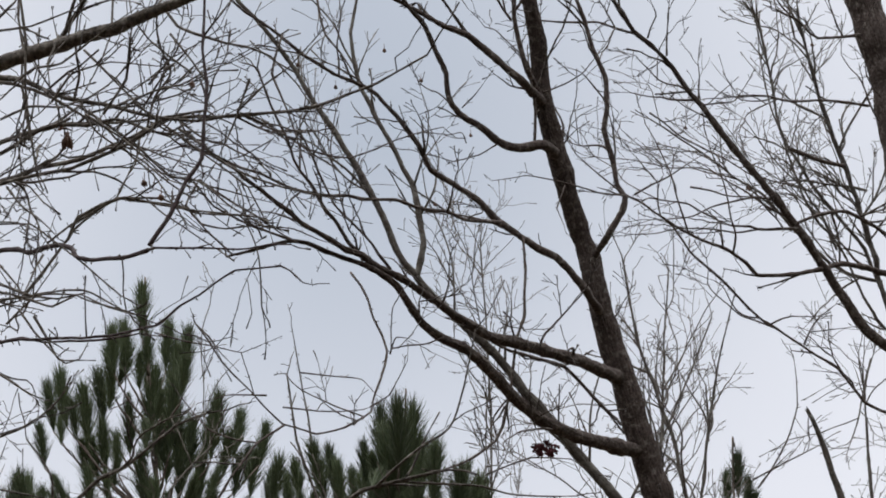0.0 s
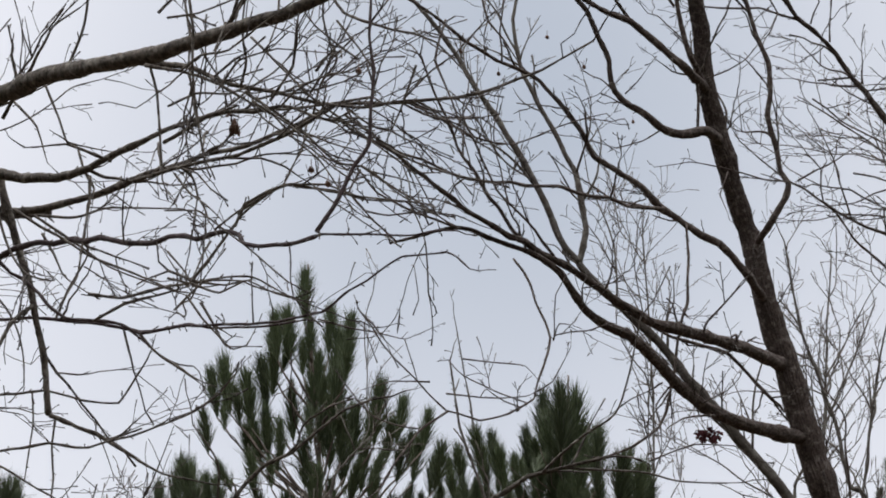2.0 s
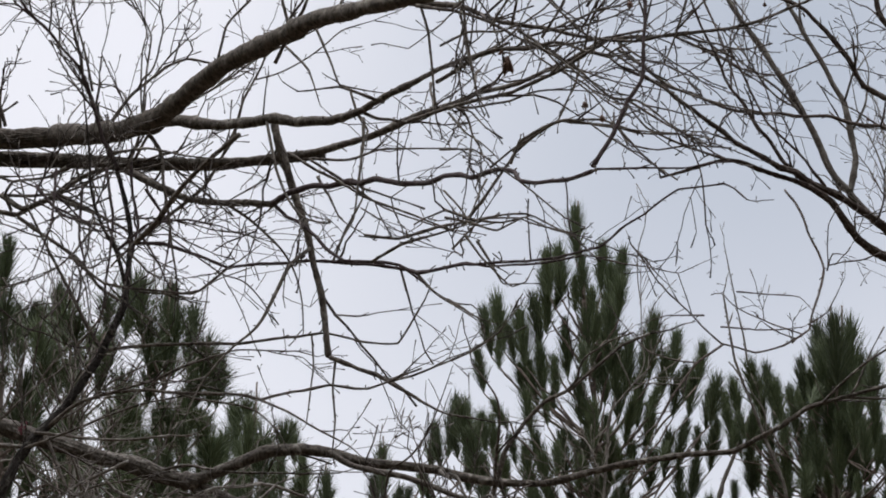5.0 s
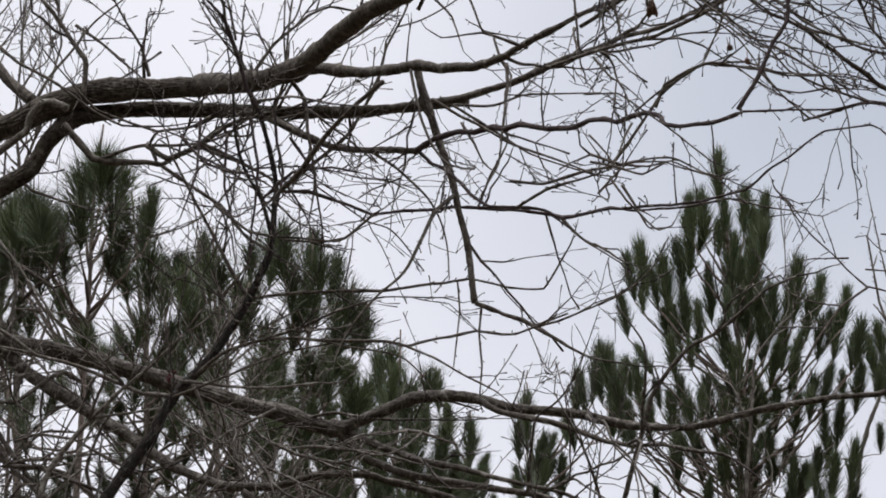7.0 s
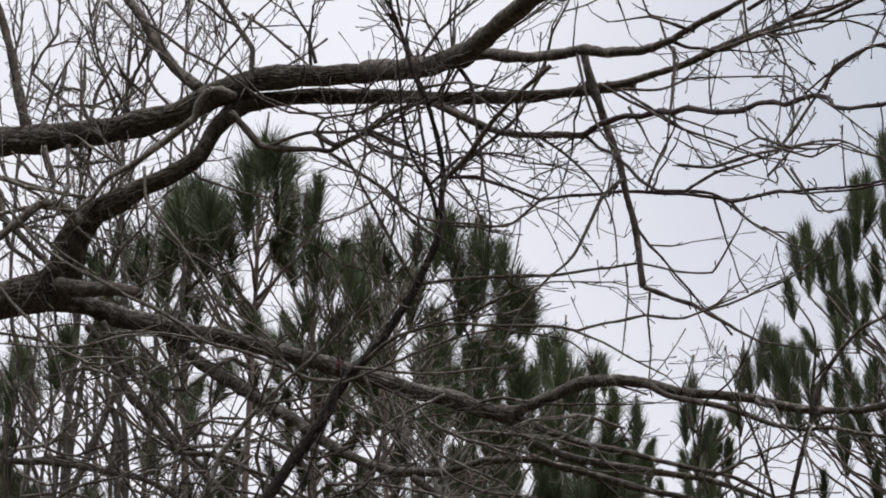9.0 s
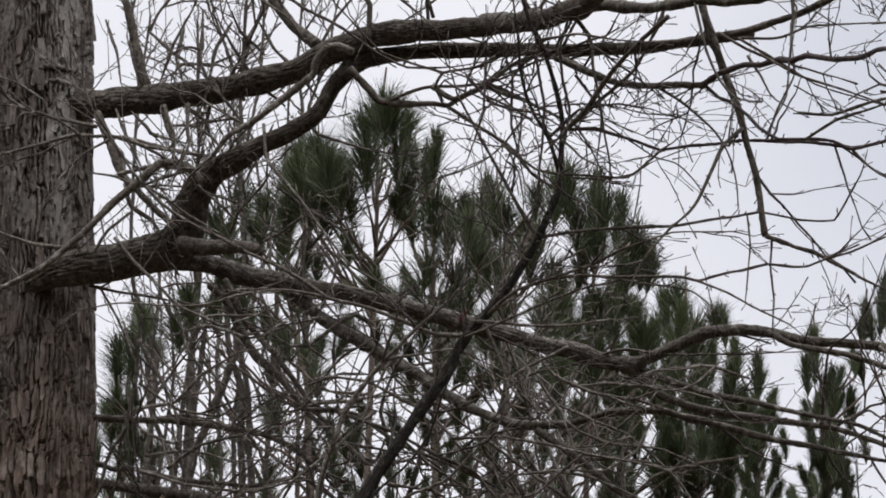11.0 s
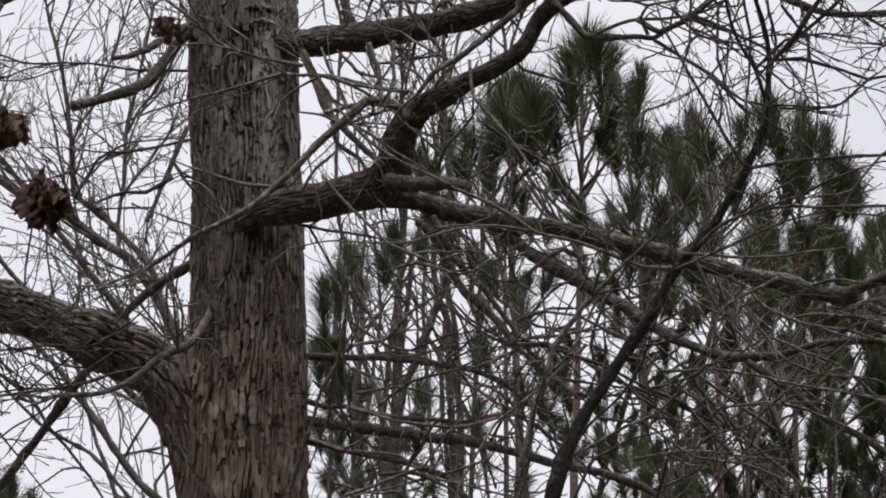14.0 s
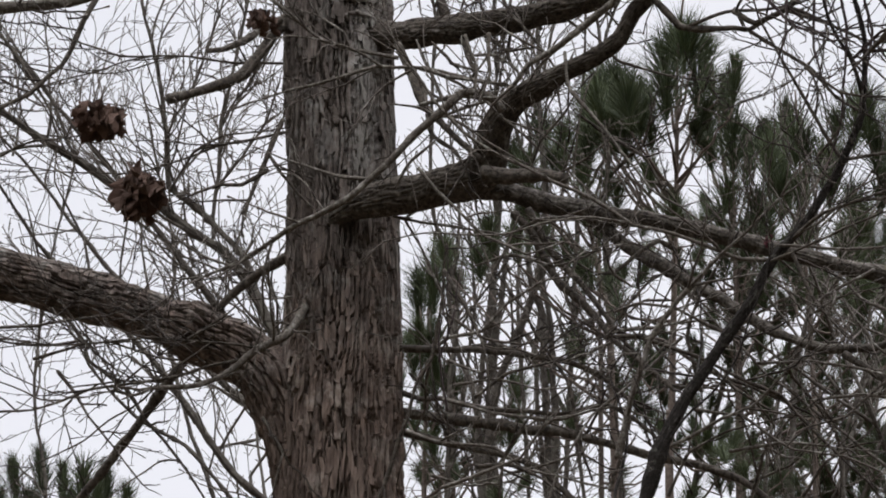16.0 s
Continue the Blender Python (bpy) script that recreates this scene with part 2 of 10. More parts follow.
# ---- bark of the old oak ----
def lattice(x, y, turns, seed):
    """Smooth noise on a grid that closes after a whole number of turns in x."""
    ix, iy = np.floor(x), np.floor(y)
    fx, fy = x - ix, y - iy
    fx, fy = fx * fx * (3 - 2 * fx), fy * fy * (3 - 2 * fy)
    a, b = jitter(np.mod(ix, turns), iy, seed), jitter(np.mod(ix + 1, turns), iy, seed)
    c, d = jitter(np.mod(ix, turns), iy + 1, seed), jitter(np.mod(ix + 1, turns), iy + 1, seed)
    return (a + (b - a) * fx) * (1 - fy) + (c + (d - c) * fx) * fy


def cells(x, y, turns, seed):
    """Irregular cells: way to the nearest border, how upright that border is, and a number and a height of its own for each cell."""
    ix, iy = np.floor(x), np.floor(y)
    one, two, own, off = np.full(x.shape, 9.0), np.full(x.shape, 9.0), np.zeros(x.shape), np.zeros(x.shape)
    x1, y1, x2, y2 = (np.zeros(x.shape) for _ in range(4))
    for dx in (-1, 0, 1):
        for dy in (-1, 0, 1):
            cx, cy = np.mod(ix + dx, turns), iy + dy
            px, py = ix + dx + 0.1 + 0.8 * jitter(cx, cy, seed), iy + dy + 0.1 + 0.8 * jitter(cx, cy, seed + 1)
            d = np.hypot(x - px, y - py)
            closer, next_ = d < one, (d >= one) & (d < two)
            x2, y2, two = np.where(closer, x1, np.where(next_, px, x2)), np.where(closer, y1, np.where(next_, py, y2)), np.where(closer, one, np.where(next_, d, two))
            own, off = np.where(closer, jitter(cx, cy, seed + 2), own), np.where(closer, y - py, off)
            x1, y1, one = np.where(closer, px, x1), np.where(closer, py, y1), np.where(closer, d, one)
    return two - one, np.abs(x1 - x2) / (np.hypot(x1 - x2, y1 - y2) + 1e-6), own, off


def ridged(path, length, radii, seed, wide, long, depth, sides):
    """A thick stem with furrowed, scaly bark: long crooked plates that lift at the lower end, broken into smaller scales."""
    a = np.arange(sides) * 2 * math.pi / sides
    A, L = np.meshgrid(a, length)
    around = A / (2 * math.pi)
    big, small = round(2 * math.pi * max(radii) / wide), round(2 * math.pi * max(radii) / (wide * 0.5))
    n1 = lattice(around * 24, L * 9, 24, seed + 20) - 0.5
    n2 = lattice(around * 70, L * 26, 70, seed + 21) - 0.5
    n3 = lattice(around * 160, L * 70, 160, seed + 22) - 0.5
    x = around * big + 0.9 * n1 + 0.38 * n2
    y = L / long + 0.55 * n1 + 0.30 * n2
    gap, upright, own, off = cells(x, y, big, seed)
    floor_ = 0.02 + (0.09 + 0.22 * lattice(around * 14, L * 6, 14, seed + 24)) * upright ** 2
    edge = np.clip((gap - floor_) / (0.05 + 0.09 * upright), 0, 1)
    edge = edge * edge * (3 - 2 * edge)
    edge = 1 - (1 - edge) * (0.55 + 0.45 * upright)
    gap2, up2, own2, off2 = cells(around * small + 0.8 * n1 + 0.5 * n2, L / (long * 0.45) + 0.5 * n2, small, seed + 9)
    edge2 = np.clip(gap2 / (0.03 + 0.12 * up2), 0, 1)
    h = edge * (0.60 + 0.30 * own - 0.16 * off) + 0.14 * edge * edge2 * (0.4 + own2 - 0.4 * off2) + 0.06 * n2 + 0.05 * n3
    shape = 0.05 * np.sin(L * 2.3 + seed + 2 * A) + 0.035 * np.sin(L * 5.1 - 3 * A + 2 * seed)
    return tube(path, radii, sides, 0, (h - 0.95) * depth + shape * np.asarray(radii)[:, None] * 0.5)


def plate_shape(long, wide, thick, gen):
    """One loose bark plate: ragged outline, thick in the middle, with a turned-out lower end. x across, y outward, z along."""
    n = 5
    z = np.linspace(-0.5, 0.5, n) * long
    half = wide * 0.5 * np.array([gen.uniform(0.3, 1.0), gen.uniform(0.55, 1.15), gen.uniform(0.65, 1.15), gen.uniform(0.55, 1.15), gen.uniform(0.3, 1.0)])
    sway = gen.normal(0, 0.11, n) * wide
    flare = thick * (0.9 * (0.5 - np.linspace(0, 1, n)) ** 2 * 4 * gen.uniform(0.0, 0.7) + gen.uniform(0.0, 0.9) * (1 - np.linspace(0, 1, n)) ** 2)
    tip = gen.normal(0, 0.2) * thick
    verts, faces = [], []
    for k in range(n):
        l, r = sway[k] - half[k] * gen.uniform(0.85, 1.1), sway[k] + half[k] * gen.uniform(0.85, 1.1)
        mid = sway[k] + gen.normal(0, 0.15) * half[k]
        top = thick * gen.uniform(0.85, 1.15) + flare[k]
        zz = [z[k] + gen.normal(0, 0.04) * long for _ in range(3)]
        verts += [(l, -0.012, zz[0]), (l * 0.98, top * 0.93 - tip, zz[0]), (mid, top, zz[1]), (r * 0.98, top * 0.93 + tip, zz[2]), (r, -0.012, zz[2])]
    for k in range(n - 1):
        for j in range(4):
            a = k * 5 + j
            faces.append((a, a + 5, a + 6, a + 1))
    faces.append((0, 1, 2, 3, 4))
    faces.append(tuple((n - 1) * 5 + j for j in (4, 3, 2, 1, 0)))
    return np.array(verts), faces


def loose_plates(owner, path, where, radii, many, seed, low, high, size=1.0):
    """Single bark plates that have lifted off the stem, on the side that faces the clearing."""
    gen = np.random.default_rng(seed)
    us, vs, tang = frames(path)
    for k in range(many):
        s = gen.uniform(low, high)
        i = int(np.argmin(np.abs(where - s)))
        a = gen.uniform(0, 2 * math.pi)
        out = us[i] * math.cos(a) + vs[i] * math.sin(a)
        if out[1] > 0.15:
            out = out * np.array([1, -1, 1])
        across = np.cross(out, tang[i])
        lean = gen.normal(0, 0.10)
        along, across = tang[i] + across * lean, across - tang[i] * lean
        m = np.stack([across * gen.uniform(0.014, 0.044), out * gen.uniform(0.003, 0.008), along * gen.uniform(0.04, 0.20) * size], 1)
        v, f = plate_shape(1.0, 1.0, 1.0, gen)
        part("bark_plate", v @ m.T + path[i] + out * (radii[i] - gen.uniform(0.003, 0.012)), f, oak_bark, owner, smooth=False)


# ---- twigs ----
def twig_set(path, length, radii, per_metre, reach, lift, gen):
    """Fine branching twigs along a limb, as one mesh."""
    verts, faces = [], []
    count = [0]
    stout = 1.16 if path[0][1] > 22 else 1.0

    def one(start, way, size, r, level):
        """A twig that kinks from bud to bud, with side shoots at the kinks."""
        n = max(3, int(size / gen.uniform(0.045, 0.085)))
        pts = [start]
        d = way / np.linalg.norm(way)
        flat = np.cross(d, gen.normal(0, 1, 3))
        flat /= np.linalg.norm(flat) + 1e-9
        turn = 1
        bend = gen.normal(0, 0.035, 3)
        for i in range(n):
            d = d + bend + flat * turn * gen.uniform(0.05, 0.34) + gen.normal(0, 0.05, 3) + np.array([0, 0, 0.05 * lift])
            if gen.random() < 0.08:
                d = d + gen.normal(0, 0.42, 3)
            d /= np.linalg.norm(d)
            turn = -turn
            pts.append(pts[-1] + d * size / n * gen.uniform(0.7, 1.3))
        pts = np.array(pts)
        rad = np.linspace(r, max(0.0017 * stout, r * 0.42), len(pts))
        rad[1:-1] *= gen.uniform(0.88, 1.28, len(pts) - 2)
        if gen.random() < 0.6:
            rad[-1] *= 2.0      # swollen bud
        v, f = tube(pts, rad, 4 if level == 0 else 3, count[0])
        verts.append(v)
        faces.extend(f)
        count[0] += len(v)
        if level == 0:
            spurs(pts, rad, gen.poisson(size / 0.055))
        if level < 2:
            for s in range(gen.poisson(size / (0.17 if level == 0 else 0.26))):
                i = gen.integers(1, len(pts) - 1)
                t = pts[i + 1] - pts[i]
                t /= np.linalg.norm(t)
                side = flat * (1 if gen.random() < 0.5 else -1) + gen.normal(0, 0.35, 3)
                side -= t * (side @ t)
                side /= np.linalg.norm(side) + 1e-9
                one(pts[i], t * gen.uniform(0.5, 1.0) + side * gen.uniform(0.6, 1.0) + np.array([0, 0, 0.2 * lift]),
                    size * gen.uniform(0.3, 0.7), max(0.0019 * stout, rad[i] * 0.72), level + 1)

    def spurs(pts, rad, many):
        """Short side shoots with a bud, which make the wood look knobbly."""
        for k in range(many):
            i = int(gen.integers(1, len(pts) - 1))
            side = gen.normal(0, 1, 3)
            t = pts[i + 1] - pts[i]
            side = side / np.linalg.norm(side) + t / (np.linalg.norm(t) + 1e-9) * 0.7
            start = pts[i] + (pts[i + 1] - pts[i]) * gen.random()
            size = gen.uniform(0.006, 0.026) + rad[i] * 0.6
            r = min(0.0030, max(0.0016, rad[i] * 0.45))
            v, f = tube(np.array([start, start + side * size * 0.6, start + side * size]), np.array([r * 1.1, r, r * 1.3]), 3, count[0])
            verts.append(v)
            faces.extend(f)
            count[0] += len(v)

    def along(path, length, radii, rate, begin):
        total = length[-1]
        us, vs, tang = frames(path)
        if path[len(path) // 2][2] > 5.5:
            spurs(path, radii, int(total * 14))
        for k in range(int(total * rate + gen.random())):
            s = total * (begin + (1 - begin) * gen.random())
            i = min(len(path) - 2, int(np.searchsorted(length, s)))
            if path[i][2] < 5.5:
                continue
            a = gen.uniform(0, 2 * math.pi)
            out = us[i] * math.cos(a) + vs[i] * math.sin(a)
            out[1] *= 0.7
            way = tang[i] * gen.uniform(0.5, 1.2) + out * gen.uniform(0.5, 1.0) + np.array([0, 0, lift])
            size = reach * gen.uniform(0.3, 1.2) * (0.8 if radii[i] > 0.02 else 1.0)
            r = min(radii[i] * 0.7, stout * gen.uniform(0.0042, 0.0074))
            one(path[i] + out * radii[i] * 0.6, way, size, r, 0)
        if radii[-1] < 0.012 and rate > 0:      # the tip forks
            for k in range(2 if rate > 2 else 1):
                one(path[-1], tang[-1] + gen.normal(0, 0.3, 3), reach * gen.uniform(0.2, 0.6), radii[-1] * 0.8, 0)

    # side branches, each a stem of its own
    stems = []
    us, vs, tang = frames(path)
    for k in range(int(length[-1] * per_metre * 0.30 * (reach / 0.55) + gen.random())):
        i = int(gen.integers(len(path) // 8, len(path) - 1))
        if path[i][2] < 5.5:
            continue
        a = gen.uniform(0, 2 * math.pi)
        out = us[i] * math.cos(a) + vs[i] * math.sin(a)
        d = tang[i] * gen.uniform(0.4, 1.0) + out * gen.uniform(0.5, 0.9) + np.array([0, 0, lift])
        pts = [path[i] + out * radii[i] * 0.5]
        size = reach * gen.uniform(0.8, 2.1)
        for q in range(6):
            d = d + gen.normal(0, 0.20, 3) + np.array([0, 0, 0.08 * lift])
            d /= np.linalg.norm(d)
            pts.append(pts[-1] + d * size / 6)
        p, l = glide(pts, 0.04)
        rad = np.linspace(min(radii[i] * 0.75, gen.uniform(0.006, 0.011)), 0.0032, len(p))
        stems.append((p, rad))
        along(p, l, rad, per_metre * 0.62, 0.1)
    along(path, length, radii, per_metre * (0.45 if radii[0] > 0.02 else 0.75), 0.06)
    return (np.vstack(verts), faces, stems) if verts else (None, None, stems)


bough_count = [0]


def bough(owner, name, mat, points, widths, per_metre, reach, lift):
    """One limb of a tree: a swept stem with bark, and its twigs."""
    bough_count[0] += 1
    gen = np.random.default_rng(100 + bough_count[0])
    if points[0][1] < 16.8:      # the outer shoots are short
        reach, per_metre = reach * 0.66, per_metre * 1.5
    rmax = max(widths)
    far = points[0][1] > 22.0
    path, length = glide(points, (0.026 if far else 0.013) if rmax > 0.03 else (0.035 if far else 0.022), 0.0 if rmax > 0.1 else (0.4 if rmax > 0.035 else 0.7))
    if name == "trunk":     # one width at each control point
        marks = [length[int(np.argmin(np.linalg.norm(path - np.array(p), axis=1)))] for p in points]
        radii = np.interp(length, marks, widths)
    else:
        radii = np.interp(length / length[-1], np.linspace(0, 1, len(widths)), widths)
    # slight crookedness and swellings of real wood
    wave = np.stack([np.interp(length, np.linspace(0, length[-1], max(4, int(length[-1] / 0.12))), gen.normal(0, 1, max(4, int(length[-1] / 0.12)))) for _ in range(3)], 1)
    path = path + wave * np.clip(radii, 0.006, 0.012)[:, None] * (0.3 if rmax > 0.016 else 0.75)
    radii = radii * (1 + 0.07 * wave[:, 0])
    if owner.name.startswith("bare_tree") and name != "trunk":
        radii = radii * 0.9
    # knots, collars and old twig scars
    for s in gen.uniform(0, length[-1], int(length[-1] / 0.22) if rmax < 0.065 else 0):
        radii = radii * (1 + gen.uniform(0.04, 0.24) * np.exp(-((length - s) / gen.uniform(0.012, 0.04)) ** 2))
    if name == "trunk" and rmax < 0.2:      # coarser below what the clearing shows
        keep = (path[:, 2] > 5.4) | (np.arange(len(path)) % 10 == 0)
        path, length, radii = path[keep], length[keep], radii[keep]
    if rmax > 0.12 and owner is oak:
        v, f = ridged(path, length, radii + 0.008, bough_count[0], 0.042, 0.13, 0.040, 260)
        mat = oak_bark
    elif rmax > (0.055 if mat is bark else 0.03):
        sides = int(min(150, max(18 if far else 26, 2 * math.pi * rmax / (0.011 if far else 0.0055))))
        v, f = ridged(path, length, radii * 1.05, bough_count[0], min(0.026, rmax * 0.5), min(0.052, rmax * 0.95), min(0.017, rmax * (0.21 if mat is brown_bark else 0.14)), sides)
    else:
        n = 22 if rmax > 0.03 else (11 if rmax > 0.012 else 7)
        v, f = tube(path, radii, n, 0, gen.normal(0, 0.045 if n > 12 else 0.07, (len(path), n)) * radii[:, None])
    stem = part(name, v, f, mat, owner)
    if mat is oak_bark:
        loose_plates(stem, path, length, radii, 150, bough_count[0], 0.1, min(2.6, length[-1]), 0.6)
    fine = twig_pale if mat in (lichen, grey) else twig_bark
    v, f, stems = twig_set(path, length, radii, per_metre * TWIGGY, reach, lift, gen)
    for p, rad in stems:
        part("branch", *tube(p, rad, 6), mat, stem)
    if v is not None:
        part("twig_spray", v, f, fine, stem, kind="stuff")
    return stem


TWIGGY = 0.95

# ---- ground ----
def make_ground():
    size, n = 1500.0, 90
    c = np.sign(np.linspace(-1, 1, n)) * np.abs(np.linspace(-1, 1, n)) ** 3 * size
    verts = [(x, y + 15, 0.10 * noise.noise((x * 0.13, y * 0.13, 0.0)) - 0.06 if abs(x) < 200 and abs(y) < 200 else -0.06) for y in c for x in c]
    faces = [(j * n + i, j * n + i + 1, (j + 1) * n + i + 1, (j + 1) * n + i) for j in range(n - 1) for i in range(n - 1)]
    tagged(part("ground", verts, faces, litter, label="woodland floor of brown leaf litter and thin grass", kind="structure"), category="ground")


make_ground()

# ---- unseen belt of bare stems all round, added to block horizon light ----
def make_sky_block_stems():
    gen = np.random.default_rng(41)
    verts, faces, count = [], [], 0
    for k in range(1500):
        a, d = gen.uniform(0, 2 * math.pi), 40 + 30 * gen.random() ** 0.7
        x, y = math.sin(a) * d, 8 + math.cos(a) * d
        tall = gen.uniform(5.0, 8.6)
        stem = np.array([(x, y, -0.1), (x + gen.normal(0, 0.15), y + gen.normal(0, 0.15), tall * 0.5), (x + gen.normal(0, 0.4), y + gen.normal(0, 0.4), tall)])
        v, f = tube(stem, np.array([0.16, 0.12, 0.03]) * gen.uniform(0.6, 1.3), 4, count)
        verts.append(v)
        faces += f
        count += len(v)
        for q in range(9):
            w = gen.uniform(0.25, 0.98)
            start = stem[0] + (stem[2] - stem[0]) * w
            b, r = gen.uniform(0, 2 * math.pi), gen.uniform(0.8, 2.4) * (1.2 - w)
            end = start + np.array([math.cos(b) * r, math.sin(b) * r, gen.uniform(0.1, 0.9)])
            end[2] = min(end[2], 8.8)
            v, f = tube(np.array([start, (start + end) / 2 + gen.normal(0, 0.1, 3), end]), np.array([0.05, 0.035, 0.012]), 3, count)
            verts.append(v)
            faces += f
            count += len(v)
    tagged(part("sky_block_stems", np.vstack(verts), faces, grey, label="unseen belt of bare grey trees added to darken undersides", kind="stuff"), category="woods")


make_sky_block_stems()


def make_sky_block_pines():
    """Unseen tall evergreens, added behind and beside the viewer to block low sky light."""
    gen = np.random.default_rng(77)
    verts, faces, count = [], [], 0
    for k in range(520):
        a, d = math.pi + gen.uniform(-2.35, 2.35), 22 + 22 * gen.random()
        x, y = math.sin(a) * d, 8 + math.cos(a) * d
        tall = gen.uniform(20, 27)
        v, f = tube(np.array([(x, y, -0.1), (x, y, tall * 0.5), (x + gen.normal(0, 0.3), y, tall)]), np.array([0.24, 0.18, 0.03]), 6, count)
        verts.append(v)
        faces += f
        count += len(v)
        for q in range(40):
            w = gen.uniform(0.2, 1.0)
            b, r = gen.uniform(0, 2 * math.pi), gen.uniform(1.2, 2.6) * (1.15 - w) + 0.4
            start = np.array([x, y, tall * w])
            end = start + np.array([math.cos(b) * r, math.sin(b) * r, gen.uniform(-0.3, 0.7)])
            v, f = tube(np.array([start, start + (end - start) * 0.6 + np.array([0, 0, -0.15]), end]), np.array([0.15, 0.62, 0.08]), 4, count)
            verts.append(v)
            faces += f
            count += len(v)
    tagged(part("pine_wood", np.vstack(verts), faces, needle, label="unseen tall pines added to block low sky light", kind="stuff"), category="woods")


make_sky_block_pines()

# ---- bare trees ----
oak = tree("oak_tree", (-3.22, 19.30), "large bare oak with shaggy grey plated bark")
OAK_POINTS = [(-3.25, 19.30, -0.15), (-3.27, 19.30, 0.5), (-3.30, 19.30, 3.0), (-3.337, 19.30, 6.29), (-3.322, 19.30, 7.08), (-3.342, 19.30, 7.94), (-3.364, 19.30, 8.82), (-3.385, 19.30, 9.60), (-3.36, 19.35, 11.0), (-3.20, 19.4, 12.6), (-3.28, 19.5, 14.6), (-3.1, 19.6, 16.4)]
path, length = glide(OAK_POINTS, 0.0065)
keep = ((path[:, 2] > 5.9) & (path[:, 2] < 9.3)) | (np.arange(len(path)) % 8 == 0)
path, length = path[keep], length[keep]
radii = np.interp(path[:, 2], [-0.15, 0.4, 1.5, 4.0, 6.3, 7.1, 8.0, 8.9, 11.0, 13.0, 16.4], [0.62, 0.46, 0.36, 0.325, 0.304, 0.286, 0.268, 0.264, 0.24, 0.16, 0.05])
verts, faces = ridged(path, length, radii, 5, 0.052, 0.25, 0.056, 420)
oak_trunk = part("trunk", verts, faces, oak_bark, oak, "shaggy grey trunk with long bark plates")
loose_plates(oak_trunk, path, path[:, 2], radii, 292, 12, 6.1, 9.1)


def knot_scar(owner, x, y, z, wide, tall):
    """A healed branch scar: a rolled lip of bark over a disc with a hole's shade in its colour."""
    gen = np.random.default_rng(int(1000 * z))
    n = 22
    a = np.linspace(0, math.pi, n)
    lip = np.stack([x + wide * np.cos(a), y - 0.004 * np.sin(a) ** 2 - 0.5 * wide * np.cos(a) * (-1), z + tall * np.sin(a)], 1) + gen.normal(0, 0.003, (n, 3))
    p, l = glide(lip, 0.008)
    scar = part("knot_scar", *tube(p, 0.0095 * (0.7 + 0.6 * lattice(l * 40, l * 0, 9999, 3)), 8), oak_bark, owner, "healed branch scar with a rolled bark lip")
    b = np.linspace(0, 2 * math.pi, 16, endpoint=False)
    # shallow disc below the lip, its dark colour stands for the hole's shade
    hole_disc = np.vstack([[(x, y + 0.010, z + tall * 0.25)], np.stack([x + wide * 0.85 * np.cos(b), y + 0.010 + 0.42 * wide * np.cos(b), z + tall * (0.25 + 0.35 * np.sin(b))], 1)])
    back = hole_disc + np.array([0, 0.03, 0])
    faces = [(0, 1 + k, 1 + (k + 1) % 16) for k in range(16)] + [(1 + k, 18 + k, 18 + (k + 1) % 16, 1 + (k + 1) % 16) for k in range(16)] + [(17, 18 + (k + 1) % 16, 18 + k) for k in range(16)]
    part("scar_painted_hole", np.vstack([hole_disc, back]), faces, blackish_bark, scar, "disc coloured dark in place of a shaded hole")


knot_scar(oak_trunk, -3.238, 19.078, 8.716, 0.070, 0.020)
knot_scar(oak_trunk, -3.226, 19.094, 8.612, 0.085, 0.055)
bough(oak, "limb", bark, [(-3.345, 19.08, 7.600), (-3.240, 18.99, 7.640), (-3.054, 18.93, 7.661), (-2.863, 18.90, 7.682), (-2.659, 18.87, 7.717), (-2.566, 18.81, 7.771), (-2.506, 18.71, 7.923), (-2.440, 18.66, 7.997), (-2.273, 18.56, 8.064), (-2.050, 18.47, 8.137), (-1.886, 18.42, 8.226), (-1.803, 18.38, 8.362), (-1.693, 18.35, 8.465), (-1.478, 18.30, 8.465), (-1.211, 18.23, 8.444), (-0.945, 18.14, 8.411), (-0.682, 18.01, 8.353), (-0.346, 17.84, 8.288), (-0.092, 17.71, 8.264), (0.129, 17.60, 8.257)],
      (0.0500, 0.0860, 0.0850, 0.0600, 0.0436, 0.0396, 0.0354, 0.0299, 0.0257, 0.0229, 0.0202), 1.2, 0.55, 0.2)
bough(oak, "limb", bark, [(-0.558, 17.60, 8.200), (-0.203, 17.36, 8.124), (0.094, 17.16, 8.100), (0.312, 17.00, 8.103), (0.550, 16.81, 8.152), (0.785, 16.63, 8.175), (0.946, 16.51, 8.179), (1.129, 16.37, 8.213), (1.269, 16.26, 8.264), (1.399, 16.17, 8.251), (1.575, 16.05, 8.213), (1.771, 15.91, 8.184), (1.857, 15.85, 8.188), (1.985, 15.75, 8.204), (2.091, 15.66, 8.220), (2.278, 15.50, 8.291)],
      (0.0214, 0.0186, 0.0146, 0.0108, 0.0083, 0.0070, 0.0058, 0.0046), 3.7, 0.55, 0.2)
bough(oak, "limb", bark, [(-3.151, 19.20, 8.582), (-3.003, 19.11, 8.550), (-2.760, 18.96, 8.515), (-2.403, 18.73, 8.457), (-2.169, 18.58, 8.457), (-1.997, 18.47, 8.459), (-1.814, 18.37, 8.514), (-1.606, 18.27, 8.544), (-1.334, 18.13, 8.515), (-1.066, 18.00, 8.467)],
      (0.0721, 0.0709, 0.0644, 0.0609, 0.0498, 0.0414), 2.1, 0.55, 0.2)
